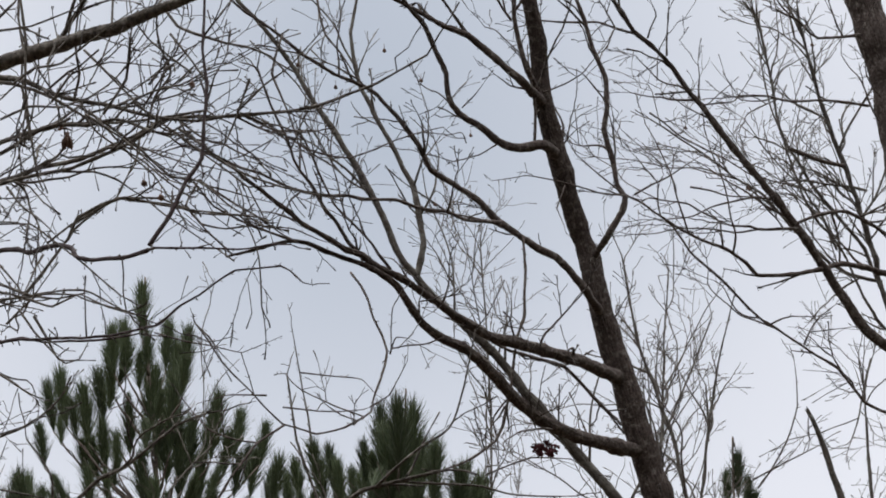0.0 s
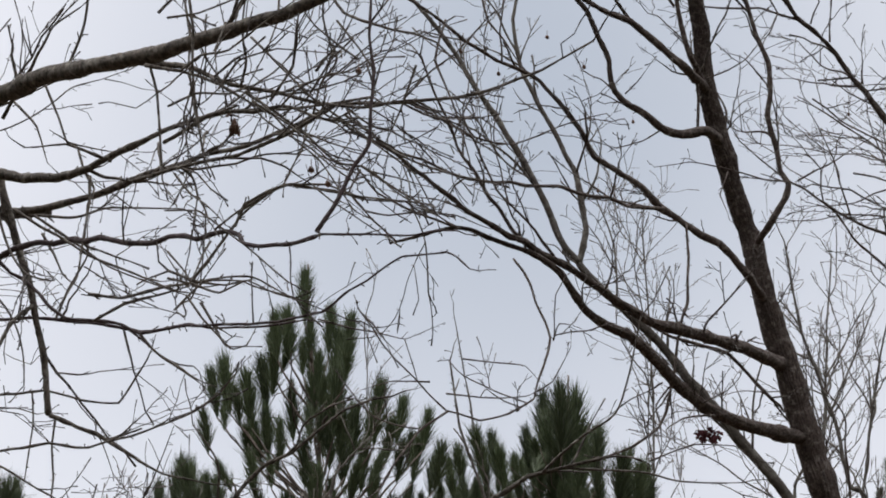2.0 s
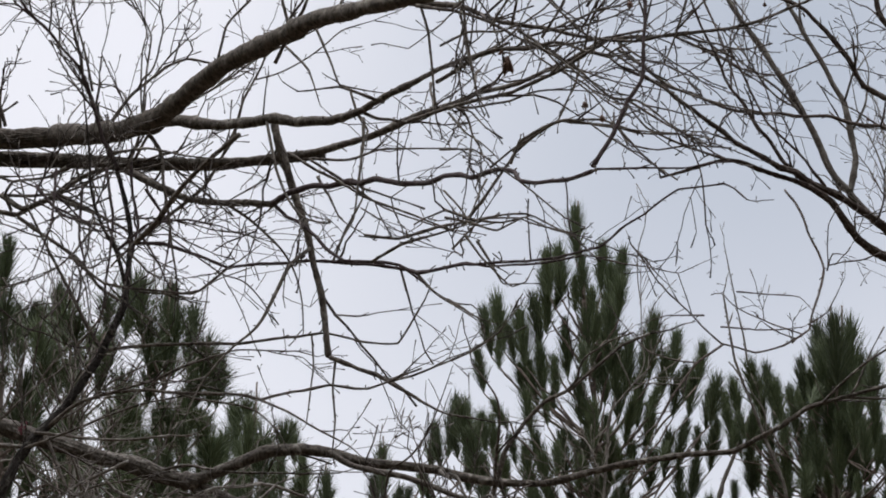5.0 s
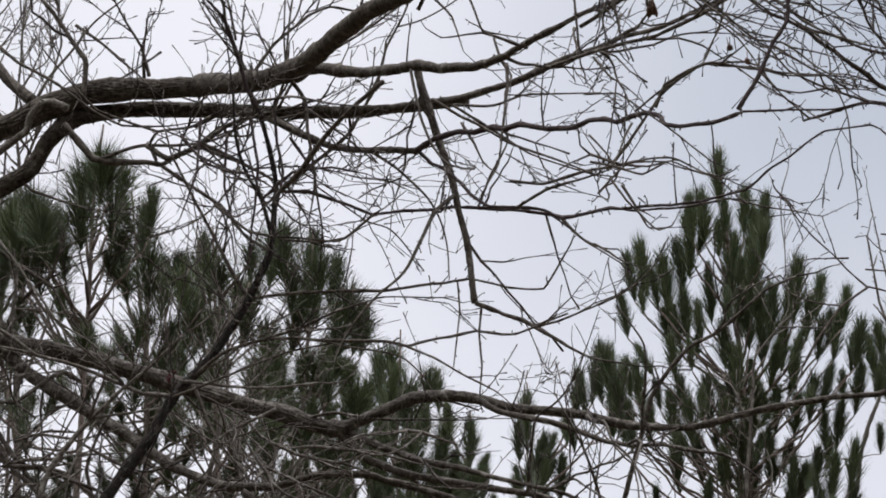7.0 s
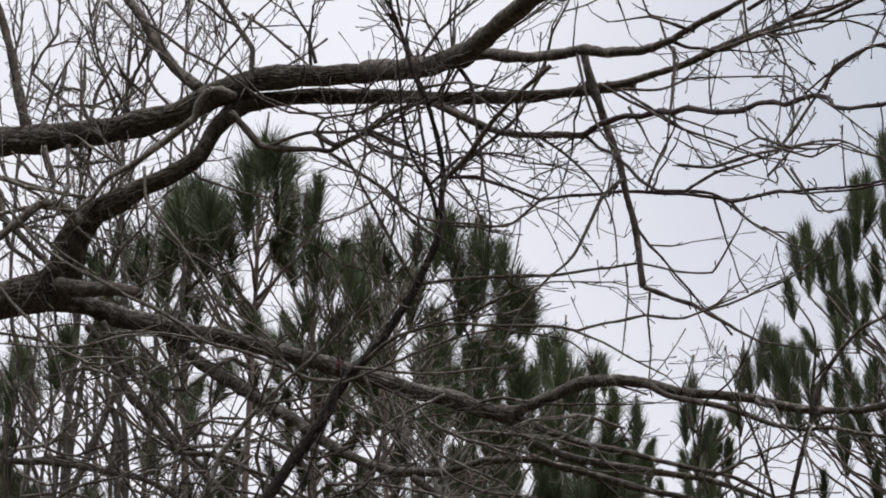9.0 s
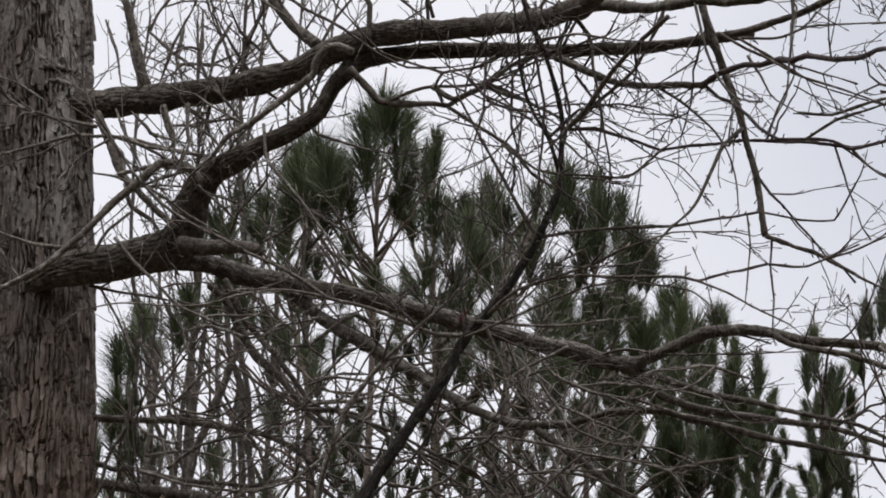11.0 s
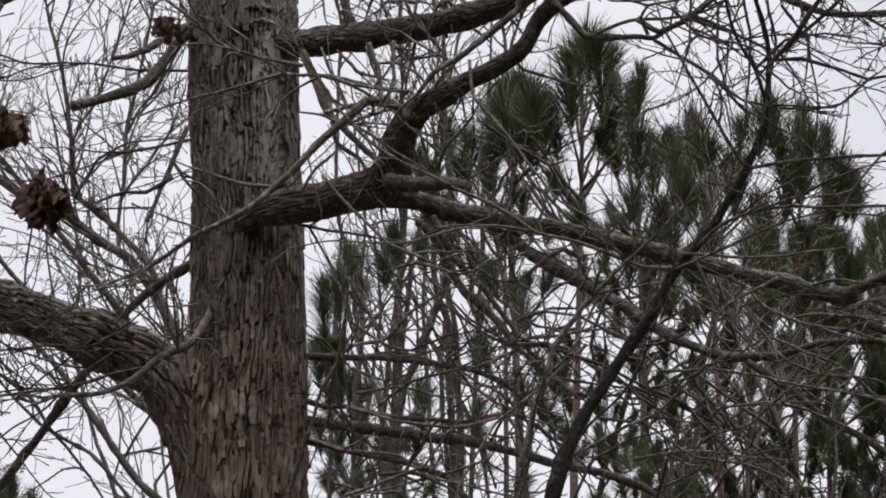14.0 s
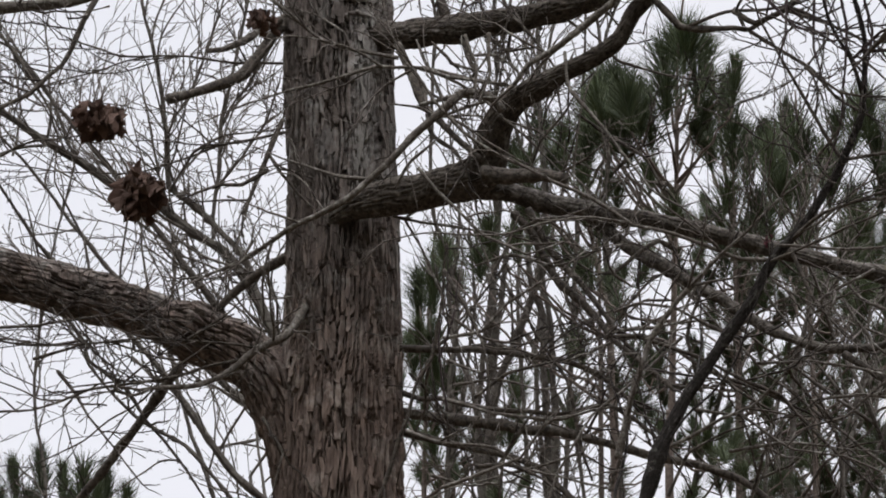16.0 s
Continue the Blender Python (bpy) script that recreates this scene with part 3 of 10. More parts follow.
bough(oak, "limb", bark, [(-1.088, 18.00, 8.481), (-0.816, 17.67, 8.374), (-0.631, 17.43, 8.337), (-0.476, 17.18, 8.360), (-0.299, 16.86, 8.386), (-0.104, 16.50, 8.352), (0.085, 16.15, 8.302), (0.267, 15.82, 8.220), (0.446, 15.65, 8.190), (0.600, 15.50, 8.180), (0.837, 15.27, 8.182), (1.029, 15.12, 8.199), (1.177, 15.02, 8.229), (1.303, 14.93, 8.253), (1.489, 14.80, 8.303)],
      (0.0492, 0.0451, 0.0414, 0.0375, 0.0330, 0.0301, 0.0243, 0.0153), 1.9, 0.55, 0.2)
bough(oak, "limb", mossy, [(-0.625, 17.60, 8.404), (-0.534, 17.51, 8.377), (-0.329, 17.32, 8.282), (-0.104, 17.09, 8.216), (0.140, 16.85, 8.121), (0.283, 16.69, 8.114), (0.399, 16.55, 8.137), (0.561, 16.37, 8.153), (0.719, 16.20, 8.163), (0.875, 16.04, 8.140), (1.050, 15.86, 8.080), (1.221, 15.68, 8.038), (1.388, 15.50, 8.002)],
      (0.0253, 0.0236, 0.0207, 0.0168, 0.0118, 0.0082, 0.0057, 0.0045), 3.7, 0.55, 0.2)
bough(oak, "limb", bark, [(-0.097, 17.20, 8.262), (-0.079, 17.20, 8.175), (-0.028, 17.20, 8.005), (0.048, 17.20, 7.770), (0.099, 17.20, 7.564), (0.135, 17.20, 7.359), (0.156, 17.20, 7.175)],
      (0.0173, 0.0159, 0.0133), 1.9, 0.55, -0.1)
bough(oak, "limb", bark, [(0.156, 17.20, 7.175), (0.272, 17.17, 7.140), (0.369, 17.14, 7.091), (0.421, 17.12, 7.043), (0.536, 17.08, 6.943), (0.655, 17.04, 6.878), (0.796, 17.00, 6.847)],
      (0.0109, 0.0096, 0.0060, 0.0036), 2.5, 0.55, 0.2)
bough(oak, "branch", bark, [(0.171, 17.20, 7.155), (0.175, 17.20, 6.952), (0.182, 17.20, 6.764)],
      (0.0048, 0.0036), 0.6, 0.2, 0.2)
bough(oak, "branch", bark, [(0.078, 17.30, 7.314), (0.087, 17.26, 7.148), (0.070, 17.20, 6.888)],
      (0.0043, 0.0030), 0.6, 0.2, 0.2)
bough(oak, "limb", bark, [(-0.806, 17.90, 8.309), (-0.625, 17.74, 8.147), (-0.472, 17.61, 8.040), (-0.246, 17.43, 7.956), (-0.093, 17.30, 7.898)],
      (0.0180, 0.0151, 0.0136), 2.5, 0.55, 0.2)
bough(oak, "limb", reddish, [(-0.091, 17.20, 7.861), (-0.017, 17.04, 7.869), (0.091, 16.85, 7.833), (0.300, 16.48, 7.710), (0.521, 16.07, 7.561), (0.687, 15.69, 7.453), (0.816, 15.38, 7.357), (0.848, 15.30, 7.316), (0.890, 15.17, 7.241), (0.972, 14.96, 7.154), (1.053, 14.74, 7.086), (1.099, 14.60, 7.061)],
      (0.0135, 0.0120, 0.0116, 0.0101, 0.0087, 0.0084), 1.2, 0.3, 0.2)
bough(oak, "limb", reddish, [(1.117, 14.60, 7.080), (1.182, 14.60, 7.210), (1.254, 14.60, 7.349), (1.300, 14.60, 7.437), (1.312, 14.60, 7.624), (1.301, 14.60, 7.854), (1.303, 14.60, 8.086), (1.309, 14.60, 8.298)],
      (0.0084, 0.0084, 0.0064, 0.0054, 0.0043), 3.1, 0.55, 0.2)
bough(oak, "branch", reddish, [(1.117, 14.60, 7.080), (1.268, 14.60, 7.082), (1.436, 14.60, 7.094), (1.562, 14.60, 7.115), (1.646, 14.60, 7.114)],
      (0.0042, 0.0032), 0.7, 0.25, 0.2)
bough(oak, "branch", reddish, [(1.026, 14.80, 7.107), (1.029, 14.80, 7.009), (1.036, 14.80, 6.901)],
      (0.0032, 0.0026), 0.3, 0.1, 0.2)
bough(oak, "limb", reddish, [(-0.085, 17.20, 7.857), (0.024, 17.07, 7.740), (0.133, 16.90, 7.567), (0.221, 16.78, 7.467), (0.380, 16.61, 7.399), (0.517, 16.44, 7.302), (0.717, 16.21, 7.261), (0.933, 15.94, 7.172), (1.077, 15.72, 7.134), (1.198, 15.53, 7.094), (1.275, 15.37, 7.118), (1.370, 15.19, 7.135), (1.463, 15.01, 7.144), (1.610, 14.76, 7.084), (1.686, 14.60, 6.966)],
      (0.0086, 0.0071, 0.0069, 0.0056, 0.0043, 0.0031), 0.7, 0.28, 0.2)
bough(oak, "branch", bark, [(0.824, 14.90, 7.201), (0.856, 14.89, 7.293), (0.941, 14.87, 7.345), (1.026, 14.86, 7.372), (1.174, 14.84, 7.342), (1.301, 14.82, 7.314), (1.448, 14.80, 7.295)],
      (0.0064, 0.0054, 0.0043, 0.0032), 2.5, 0.55, 0.2)
bough(oak, "branch", bark, [(0.610, 15.20, 6.969), (0.716, 15.14, 7.064), (0.864, 15.08, 7.056), (0.948, 15.04, 7.009), (1.052, 15.00, 6.961)],
      (0.0043, 0.0032), 3.1, 0.55, 0.2)
bough(oak, "limb", bark, [(0.465, 15.80, 8.245), (0.633, 15.69, 8.176), (0.833, 15.56, 8.050), (1.008, 15.44, 7.985), (1.180, 15.33, 7.903), (1.328, 15.23, 7.844), (1.495, 15.11, 7.832), (1.660, 15.00, 7.806)],
      (0.0126, 0.0102, 0.0078, 0.0055, 0.0033), 3.7, 0.55, 0.2)
bough(oak, "limb", bark, [(0.633, 15.20, 8.314), (0.655, 15.20, 8.027), (0.671, 15.20, 7.838), (0.703, 15.20, 7.627)],
      (0.0056, 0.0055, 0.0044), 5.6, 0.55, 0)
bough(oak, "limb", bark, [(0.808, 15.40, 8.259), (0.831, 15.30, 8.282), (0.877, 15.15, 8.304), (0.901, 15.00, 8.336)],
      (0.0113, 0.0078, 0.0055), 6.2, 0.55, 0.2)
bough(oak, "branch", bark, [(0.446, 15.40, 7.576), (0.574, 15.33, 7.592), (0.702, 15.26, 7.603), (0.850, 15.18, 7.611), (0.996, 15.09, 7.663), (1.141, 15.00, 7.718)],
      (0.0078, 0.0077, 0.0065), 6.2, 0.55, 0.2)
bough(oak, "limb", bark, [(0.578, 15.60, 7.827), (0.642, 15.54, 7.840), (0.737, 15.44, 7.866), (0.874, 15.31, 7.850), (1.042, 15.16, 7.804), (1.207, 15.00, 7.688)],
      (0.0101, 0.0078, 0.0044), 6.8, 0.55, 0.2)
bough(oak, "branch", bark, [(0.530, 15.50, 8.331), (0.617, 15.50, 8.446)],
      (0.0068, 0.0045), 1.9, 0.55, 0.2)
bough(oak, "branch", bark, [(0.899, 15.50, 8.238), (1.030, 15.39, 8.052), (1.138, 15.29, 7.898), (1.286, 15.18, 7.740), (1.431, 15.07, 7.584), (1.513, 15.00, 7.492)],
      (0.0057, 0.0044, 0.0033), 5.6, 0.55, 0.2)
bough(oak, "branch", bark, [(0.584, 15.50, 7.490), (0.712, 15.38, 7.440), (0.797, 15.29, 7.337), (0.901, 15.16, 7.204), (1.034, 15.00, 7.024)],
      (0.0044, 0.0032), 3.1, 0.55, 0.2)
bough(oak, "branch", bark, [(0.895, 15.00, 7.030), (0.795, 15.13, 7.050), (0.692, 15.26, 7.115), (0.588, 15.40, 7.207)],
      (0.0032, 0.0055), 3.1, 0.55, 0.2)
bough(oak, "limb", mossy, [(-2.841, 19.00, 7.724), (-2.648, 18.98, 7.706), (-2.483, 18.97, 7.679), (-2.210, 18.95, 7.586), (-1.939, 18.92, 7.514), (-1.669, 18.90, 7.456), (-1.399, 18.84, 7.368), (-1.185, 18.78, 7.278), (-0.920, 18.71, 7.180), (-0.684, 18.65, 7.094), (-0.503, 18.60, 7.017)],
      (0.0406, 0.0457, 0.0427, 0.0398, 0.0367, 0.0338), 2.5, 0.55, 0.2)
bough(oak, "limb", mossy, [(-0.494, 18.60, 7.025), (-0.442, 18.58, 7.014), (-0.300, 18.53, 7.062), (-0.120, 18.46, 7.123), (0.060, 18.39, 7.119), (0.163, 18.35, 7.092), (0.316, 18.29, 7.040), (0.519, 18.22, 6.993), (0.719, 18.14, 6.933), (0.894, 18.08, 6.889), (1.116, 18.00, 6.854), (1.314, 17.93, 6.887), (1.534, 17.86, 6.910), (1.754, 17.79, 6.935), (1.948, 17.73, 6.934), (2.142, 17.66, 7.019), (2.263, 17.61, 7.097), (2.384, 17.57, 7.127), (2.594, 17.50, 7.169)],
      (0.0312, 0.0258, 0.0217, 0.0177, 0.0151, 0.0125, 0.0100, 0.0075), 2.5, 0.55, 0.2)
bough(oak, "limb", mossy, [(0.167, 18.30, 7.071), (0.318, 18.23, 6.991), (0.493, 18.15, 6.913), (0.690, 18.06, 6.825), (0.860, 17.98, 6.762), (1.054, 17.89, 6.720), (1.245, 17.80, 6.673)],
      (0.0154, 0.0127, 0.0100, 0.0075), 2.5, 0.55, 0.2)
bough(oak, "limb", mossy, [(-0.479, 18.60, 7.021), (-0.323, 18.56, 6.865), (-0.168, 18.52, 6.790), (-0.040, 18.49, 6.750), (0.190, 18.44, 6.708), (0.443, 18.39, 6.644), (0.644, 18.34, 6.567), (0.818, 18.30, 6.487)],
      (0.0208, 0.0180, 0.0141, 0.0102), 3.1, 0.55, 0.2)
bough(oak, "limb", mossy, [(-0.440, 18.60, 7.016), (-0.245, 18.50, 6.897), (-0.039, 18.40, 6.808), (0.088, 18.34, 6.763), (0.214, 18.27, 6.702), (0.388, 18.18, 6.635), (0.561, 18.10, 6.573), (0.731, 18.00, 6.459)],
      (0.0169, 0.0141, 0.0101, 0.0075), 3.1, 0.55, 0.2)
bough(oak, "limb", mossy, [(-2.110, 19.00, 7.573), (-1.923, 18.92, 7.386), (-1.783, 18.87, 7.280), (-1.644, 18.81, 7.181), (-1.425, 18.73, 7.018), (-1.234, 18.65, 6.859), (-0.968, 18.55, 6.732), (-0.748, 18.48, 6.712), (-0.551, 18.41, 6.747), (-0.294, 18.32, 6.718), (-0.091, 18.24, 6.633), (0.086, 18.18, 6.572), (0.285, 18.10, 6.501), (0.556, 18.00, 6.408)],
      (0.0323, 0.0318, 0.0261, 0.0206, 0.0166, 0.0139, 0.0100), 2.2, 0.55, 0.2)
bough(oak, "stub", bark, [(-2.543, 18.60, 7.658), (-2.429, 18.54, 7.614), (-2.261, 18.46, 7.592), (-2.141, 18.40, 7.546)],
      (0.0397, 0.0369, 0.0328, 0.0313), 1.7, 0.3, 0.2)
bough(oak, "limb", bark, [(-2.368, 18.80, 7.535), (-2.250, 18.76, 7.305), (-2.110, 18.72, 7.151), (-1.997, 18.69, 6.983), (-1.885, 18.66, 6.810), (-1.749, 18.62, 6.661), (-1.641, 18.60, 6.579)],
      (0.0173, 0.0145, 0.0118, 0.0091), 2.5, 0.55, 0.2)
bough(oak, "branch", bark, [(-1.663, 18.70, 7.270), (-1.739, 18.66, 7.299), (-1.813, 18.62, 7.245), (-1.934, 18.54, 7.128), (-2.008, 18.50, 7.117)],
      (0.0118, 0.0105, 0.0065), 2.5, 0.55, 0.2)
bough(oak, "limb", lichen, [(-2.434, 18.40, 7.890), (-2.466, 18.40, 7.947), (-2.532, 18.40, 7.986), (-2.625, 18.40, 7.989), (-2.731, 18.40, 7.902), (-2.862, 18.40, 7.782), (-2.993, 18.40, 7.634), (-3.184, 18.45, 7.506), (-3.415, 18.56, 7.438), (-3.648, 18.68, 7.330), (-3.912, 18.80, 7.263)],
      (0.0210, 0.0185, 0.0158, 0.0132, 0.0107, 0.0067), 6.8, 0.55, 0.2)
bough(oak, "limb", lichen, [(-1.688, 18.00, 8.363), (-1.754, 18.02, 8.405), (-1.815, 18.03, 8.407), (-1.862, 18.05, 8.349), (-1.882, 18.06, 8.284), (-2.011, 18.10, 8.193), (-2.145, 18.14, 8.106), (-2.280, 18.17, 8.033), (-2.356, 18.20, 7.949)],
      (0.0181, 0.0182, 0.0169, 0.0143, 0.0104), 2.5, 0.55, 0.2)
bough(oak, "limb", lichen, [(-2.426, 18.50, 8.061), (-2.588, 18.51, 8.100), (-2.724, 18.53, 8.148), (-2.887, 18.54, 8.176), (-3.050, 18.55, 8.190), (-3.214, 18.57, 8.158), (-3.432, 18.58, 8.114), (-3.623, 18.60, 8.067)],
      (0.0106, 0.0093, 0.0080, 0.0054), 3.4, 0.55, 0.2)
bough(oak, "limb", lichen, [(-2.976, 18.80, 8.317), (-3.194, 18.76, 8.353), (-3.326, 18.73, 8.392), (-3.459, 18.70, 8.500), (-3.673, 18.65, 8.662), (-3.860, 18.60, 8.826)],
      (0.0108, 0.0081, 0.0068), 6.8, 0.55, 0.2)
bough(oak, "branch", lichen, [(-2.896, 18.60, 8.201), (-2.649, 18.57, 8.094), (-2.430, 18.54, 7.896), (-2.295, 18.52, 7.759), (-2.160, 18.50, 7.609)],
      (0.0080, 0.0066, 0.0039), 3.4, 0.55, 0.2)
bough(oak, "limb", bark, [(-3.003, 18.90, 8.425), (-2.950, 18.87, 8.296), (-2.872, 18.81, 8.089), (-2.785, 18.78, 7.989), (-2.698, 18.75, 7.890), (-2.570, 18.70, 7.764)],
      (0.0218, 0.0175, 0.0147), 2.5, 0.55, 0.2)
bough(oak, "limb", bark, [(-1.898, 18.40, 8.552), (-2.016, 18.44, 8.677), (-2.103, 18.48, 8.806), (-2.193, 18.52, 8.968), (-2.263, 18.55, 9.066), (-2.371, 18.60, 9.231)],
      (0.0318, 0.0254, 0.0216, 0.0163), 2.5, 0.55, 0.2)
bough(oak, "limb", bark, [(-1.629, 18.20, 8.519), (-1.645, 18.20, 8.679), (-1.728, 18.20, 8.829), (-1.793, 18.20, 8.920), (-1.896, 18.20, 9.063)],
      (0.0131, 0.0105, 0.0080), 3.4, 0.55, 0.2)
bough(oak, "limb", bark, [(-2.761, 19.00, 8.533), (-2.791, 19.00, 8.620), (-2.837, 19.00, 8.810), (-2.889, 19.00, 9.016), (-2.940, 19.00, 9.193), (-3.031, 19.00, 9.402)],
      (0.0247, 0.0193, 0.0153), 2.5, 0.55, 0.2)
bough(oak, "branch", bark, [(-0.699, 18.00, 8.551), (-0.852, 17.97, 8.486), (-0.956, 17.92, 8.718), (-0.981, 17.90, 8.847)],
      (0.0104, 0.0090, 0.0078, 0.0065), 1.9, 0.55, 0.2)
bough(oak, "branch", bark, [(-1.327, 18.10, 8.567), (-1.366, 18.06, 8.693), (-1.431, 18.03, 8.793), (-1.482, 18.00, 8.893)],
      (0.0091, 0.0065, 0.0052), 4.2, 0.55, 0.2)
bough(oak, "limb", bark, [(-1.711, 18.10, 8.324), (-1.640, 18.09, 8.229), (-1.580, 18.08, 8.158), (-1.437, 18.07, 8.137), (-1.333, 18.06, 8.129), (-1.255, 18.05, 8.107), (-1.150, 18.04, 8.170), (-1.072, 18.03, 8.202), (-0.918, 18.02, 8.125), (-0.740, 18.00, 8.016)],
      (0.0182, 0.0155, 0.0129, 0.0103, 0.0077, 0.0051), 2.5, 0.55, 0.2)
bough(oak, "branch", bark, [(-1.252, 18.00, 8.088), (-1.136, 17.98, 7.983), (-0.996, 17.95, 7.861), (-0.870, 17.93, 7.726), (-0.719, 17.90, 7.618)],
      (0.0090, 0.0077, 0.0051), 2.5, 0.55, 0.2)
bough(oak, "branch", bark, [(-1.290, 18.00, 8.106), (-1.316, 17.98, 8.176), (-1.273, 17.96, 8.234), (-1.116, 17.92, 8.246), (-1.037, 17.90, 8.291)],
      (0.0077, 0.0064, 0.0064), 2.5, 0.55, 0.2)
bough(oak, "branch", bark, [(-1.275, 18.00, 8.248), (-1.427, 17.97, 8.286), (-1.554, 17.94, 8.342), (-1.704, 17.90, 8.497)],
      (0.0064, 0.0052, 0.0039), 2.5, 0.55, 0.2)
bough(oak, "limb", bark, [(-3.078, 19.38, 6.730), (-2.781, 19.22, 6.643), (-2.490, 19.05, 6.549), (-2.211, 18.94, 6.482), (-1.993, 18.87, 6.405), (-1.804, 18.81, 6.329), (-1.591, 18.74, 6.265), (-1.380, 18.66, 6.160), (-1.225, 18.60, 6.035)],
      (0.0272, 0.0267, 0.0224, 0.0182, 0.0141), 2.5, 0.55, 0.2)
bough(oak, "limb", bark, [(-3.066, 19.38, 7.039), (-2.784, 19.23, 6.983), (-2.551, 19.11, 6.954), (-2.352, 19.03, 6.882), (-2.187, 18.98, 6.837), (-2.051, 18.94, 6.753), (-1.915, 18.90, 6.635)],
      (0.0137, 0.0107, 0.0079), 3.0, 0.55, 0.2)
bough(oak, "limb", bark, [(-3.065, 19.38, 6.822), (-2.725, 19.20, 6.717), (-2.493, 19.07, 6.637), (-2.210, 18.93, 6.575), (-1.988, 18.83, 6.571), (-1.865, 18.77, 6.491), (-1.755, 18.70, 6.362)],
      (0.0123, 0.0106, 0.0078), 3.0, 0.55, 0.2)
bough(oak, "limb", bark, [(-3.064, 19.38, 6.626), (-2.775, 19.17, 6.507), (-2.537, 19.00, 6.414), (-2.313, 18.90, 6.296), (-2.146, 18.80, 6.106)],
      (0.0204, 0.0172, 0.0131), 2.5, 0.55, 0.2)
bough(oak, "branch", bark, [(-2.738, 18.70, 7.356), (-2.751, 18.72, 7.113), (-2.795, 18.74, 6.900), (-2.877, 18.76, 6.663), (-2.980, 18.78, 6.428), (-3.072, 18.80, 6.140)],
      (0.0066, 0.0079, 0.0092, 0.0092), 2.5, 0.55, 0.2)
bough(oak, "limb", bark, [(-3.080, 19.38, 7.044), (-2.837, 19.22, 6.978), (-2.657, 19.10, 6.947), (-2.423, 18.94, 6.867), (-2.203, 18.89, 6.812), (-2.039, 18.84, 6.734), (-1.916, 18.80, 6.611)],
      (0.0191, 0.0175, 0.0132, 0.0092), 2.5, 0.55, 0.2)
bough(oak, "limb", bark, [(-3.304, 19.30, 5.800), (-3.402, 19.30, 6.076), (-3.473, 19.30, 6.327), (-3.536, 19.30, 6.579), (-3.639, 19.30, 6.821), (-3.785, 19.30, 6.995), (-4.094, 19.30, 7.157), (-4.513, 19.28, 7.316), (-5.018, 19.25, 7.458), (-5.357, 19.23, 7.558), (-5.866, 19.20, 7.663)],
      (0.1210, 0.1580, 0.1640, 0.1560, 0.1400, 0.1300, 0.1273, 0.1223, 0.1172, 0.1094, 0.0986), 1.4, 0.55, 0.2)
bough(oak, "stub", bark, [(-3.582, 19.20, 8.719), (-3.637, 19.15, 8.623), (-3.687, 19.10, 8.518), (-3.774, 19.01, 8.345), (-3.853, 18.95, 8.285), (-3.976, 18.88, 8.221), (-4.105, 18.80, 8.157)],
      (0.0307, 0.0277, 0.0261, 0.0246), 2.5, 0.3, 0.2)
bough(oak, "stub", bark, [(-3.614, 19.10, 8.654), (-3.697, 19.02, 8.579), (-3.769, 18.93, 8.486), (-3.851, 18.86, 8.430), (-3.914, 18.80, 8.407)],
      (0.0208, 0.0193, 0.0151, 0.0123), 3.4, 0.3, 0.2)
bough(oak, "limb", bark, [(-3.585, 19.10, 8.128), (-3.637, 19.04, 7.982), (-3.673, 19.00, 7.853), (-3.748, 18.90, 7.598)],
      (0.0138, 0.0123, 0.0081), 5.1, 0.55, 0.2)
bough(oak, "branch", bark, [(-3.660, 19.00, 7.840), (-3.776, 18.96, 7.761), (-3.881, 18.93, 7.757), (-3.997, 18.90, 7.708)],
      (0.0109, 0.0082, 0.0054), 5.1, 0.55, 0.2)
bough(oak, "limb", bark, [(-3.652, 19.60, 7.593), (-3.819, 19.62, 7.504), (-3.962, 19.64, 7.399), (-4.054, 19.66, 7.305), (-4.140, 19.68, 7.149), (-4.284, 19.70, 6.987), (-4.427, 19.73, 6.775), (-4.541, 19.75, 6.634), (-4.713, 19.78, 6.438), (-4.856, 19.80, 6.291)],
      (0.0238, 0.0210, 0.0210, 0.0224, 0.0197), 4.2, 0.55, 0.2)
bough(oak, "limb", lichen, [(-3.438, 19.22, 7.365), (-3.488, 19.04, 7.124), (-3.548, 18.93, 6.988), (-3.681, 18.89, 6.915), (-3.808, 18.86, 6.799), (-3.931, 18.80, 6.733), (-4.132, 18.70, 6.703)],
      (0.0164, 0.0188, 0.0147, 0.0093), 5.1, 0.55, 0.2)
bough(oak, "limb", lichen, [(-5.171, 19.00, 8.738), (-5.004, 19.02, 8.748), (-4.838, 19.03, 8.757), (-4.671, 19.05, 8.779), (-4.506, 19.07, 8.833), (-4.176, 19.10, 8.963)],
      (0.0309, 0.0280, 0.0252), 3.4, 0.55, 0.2)
bough(oak, "limb", bark, [(-4.530, 19.00, 8.766), (-4.589, 18.96, 8.578), (-4.660, 18.92, 8.407), (-4.812, 18.87, 8.249), (-4.942, 18.84, 8.174), (-5.097, 18.80, 8.095)],
      (0.0140, 0.0111, 0.0083), 5.1, 0.55, 0.2)
bough(oak, "branch", bark, [(-3.570, 19.10, 8.070), (-3.751, 19.03, 8.011), (-3.956, 18.95, 7.950), (-4.028, 18.90, 7.837)],
      (0.0082, 0.0055), 6.8, 0.55, 0.2)
bough(oak, "branch", bark, [(-3.603, 19.10, 8.434), (-3.819, 19.06, 8.424), (-4.062, 19.01, 8.453), (-4.385, 18.95, 8.446), (-4.602, 18.90, 8.528)],
      (0.0069, 0.0055, 0.0042), 6.8, 0.55, 0.2)
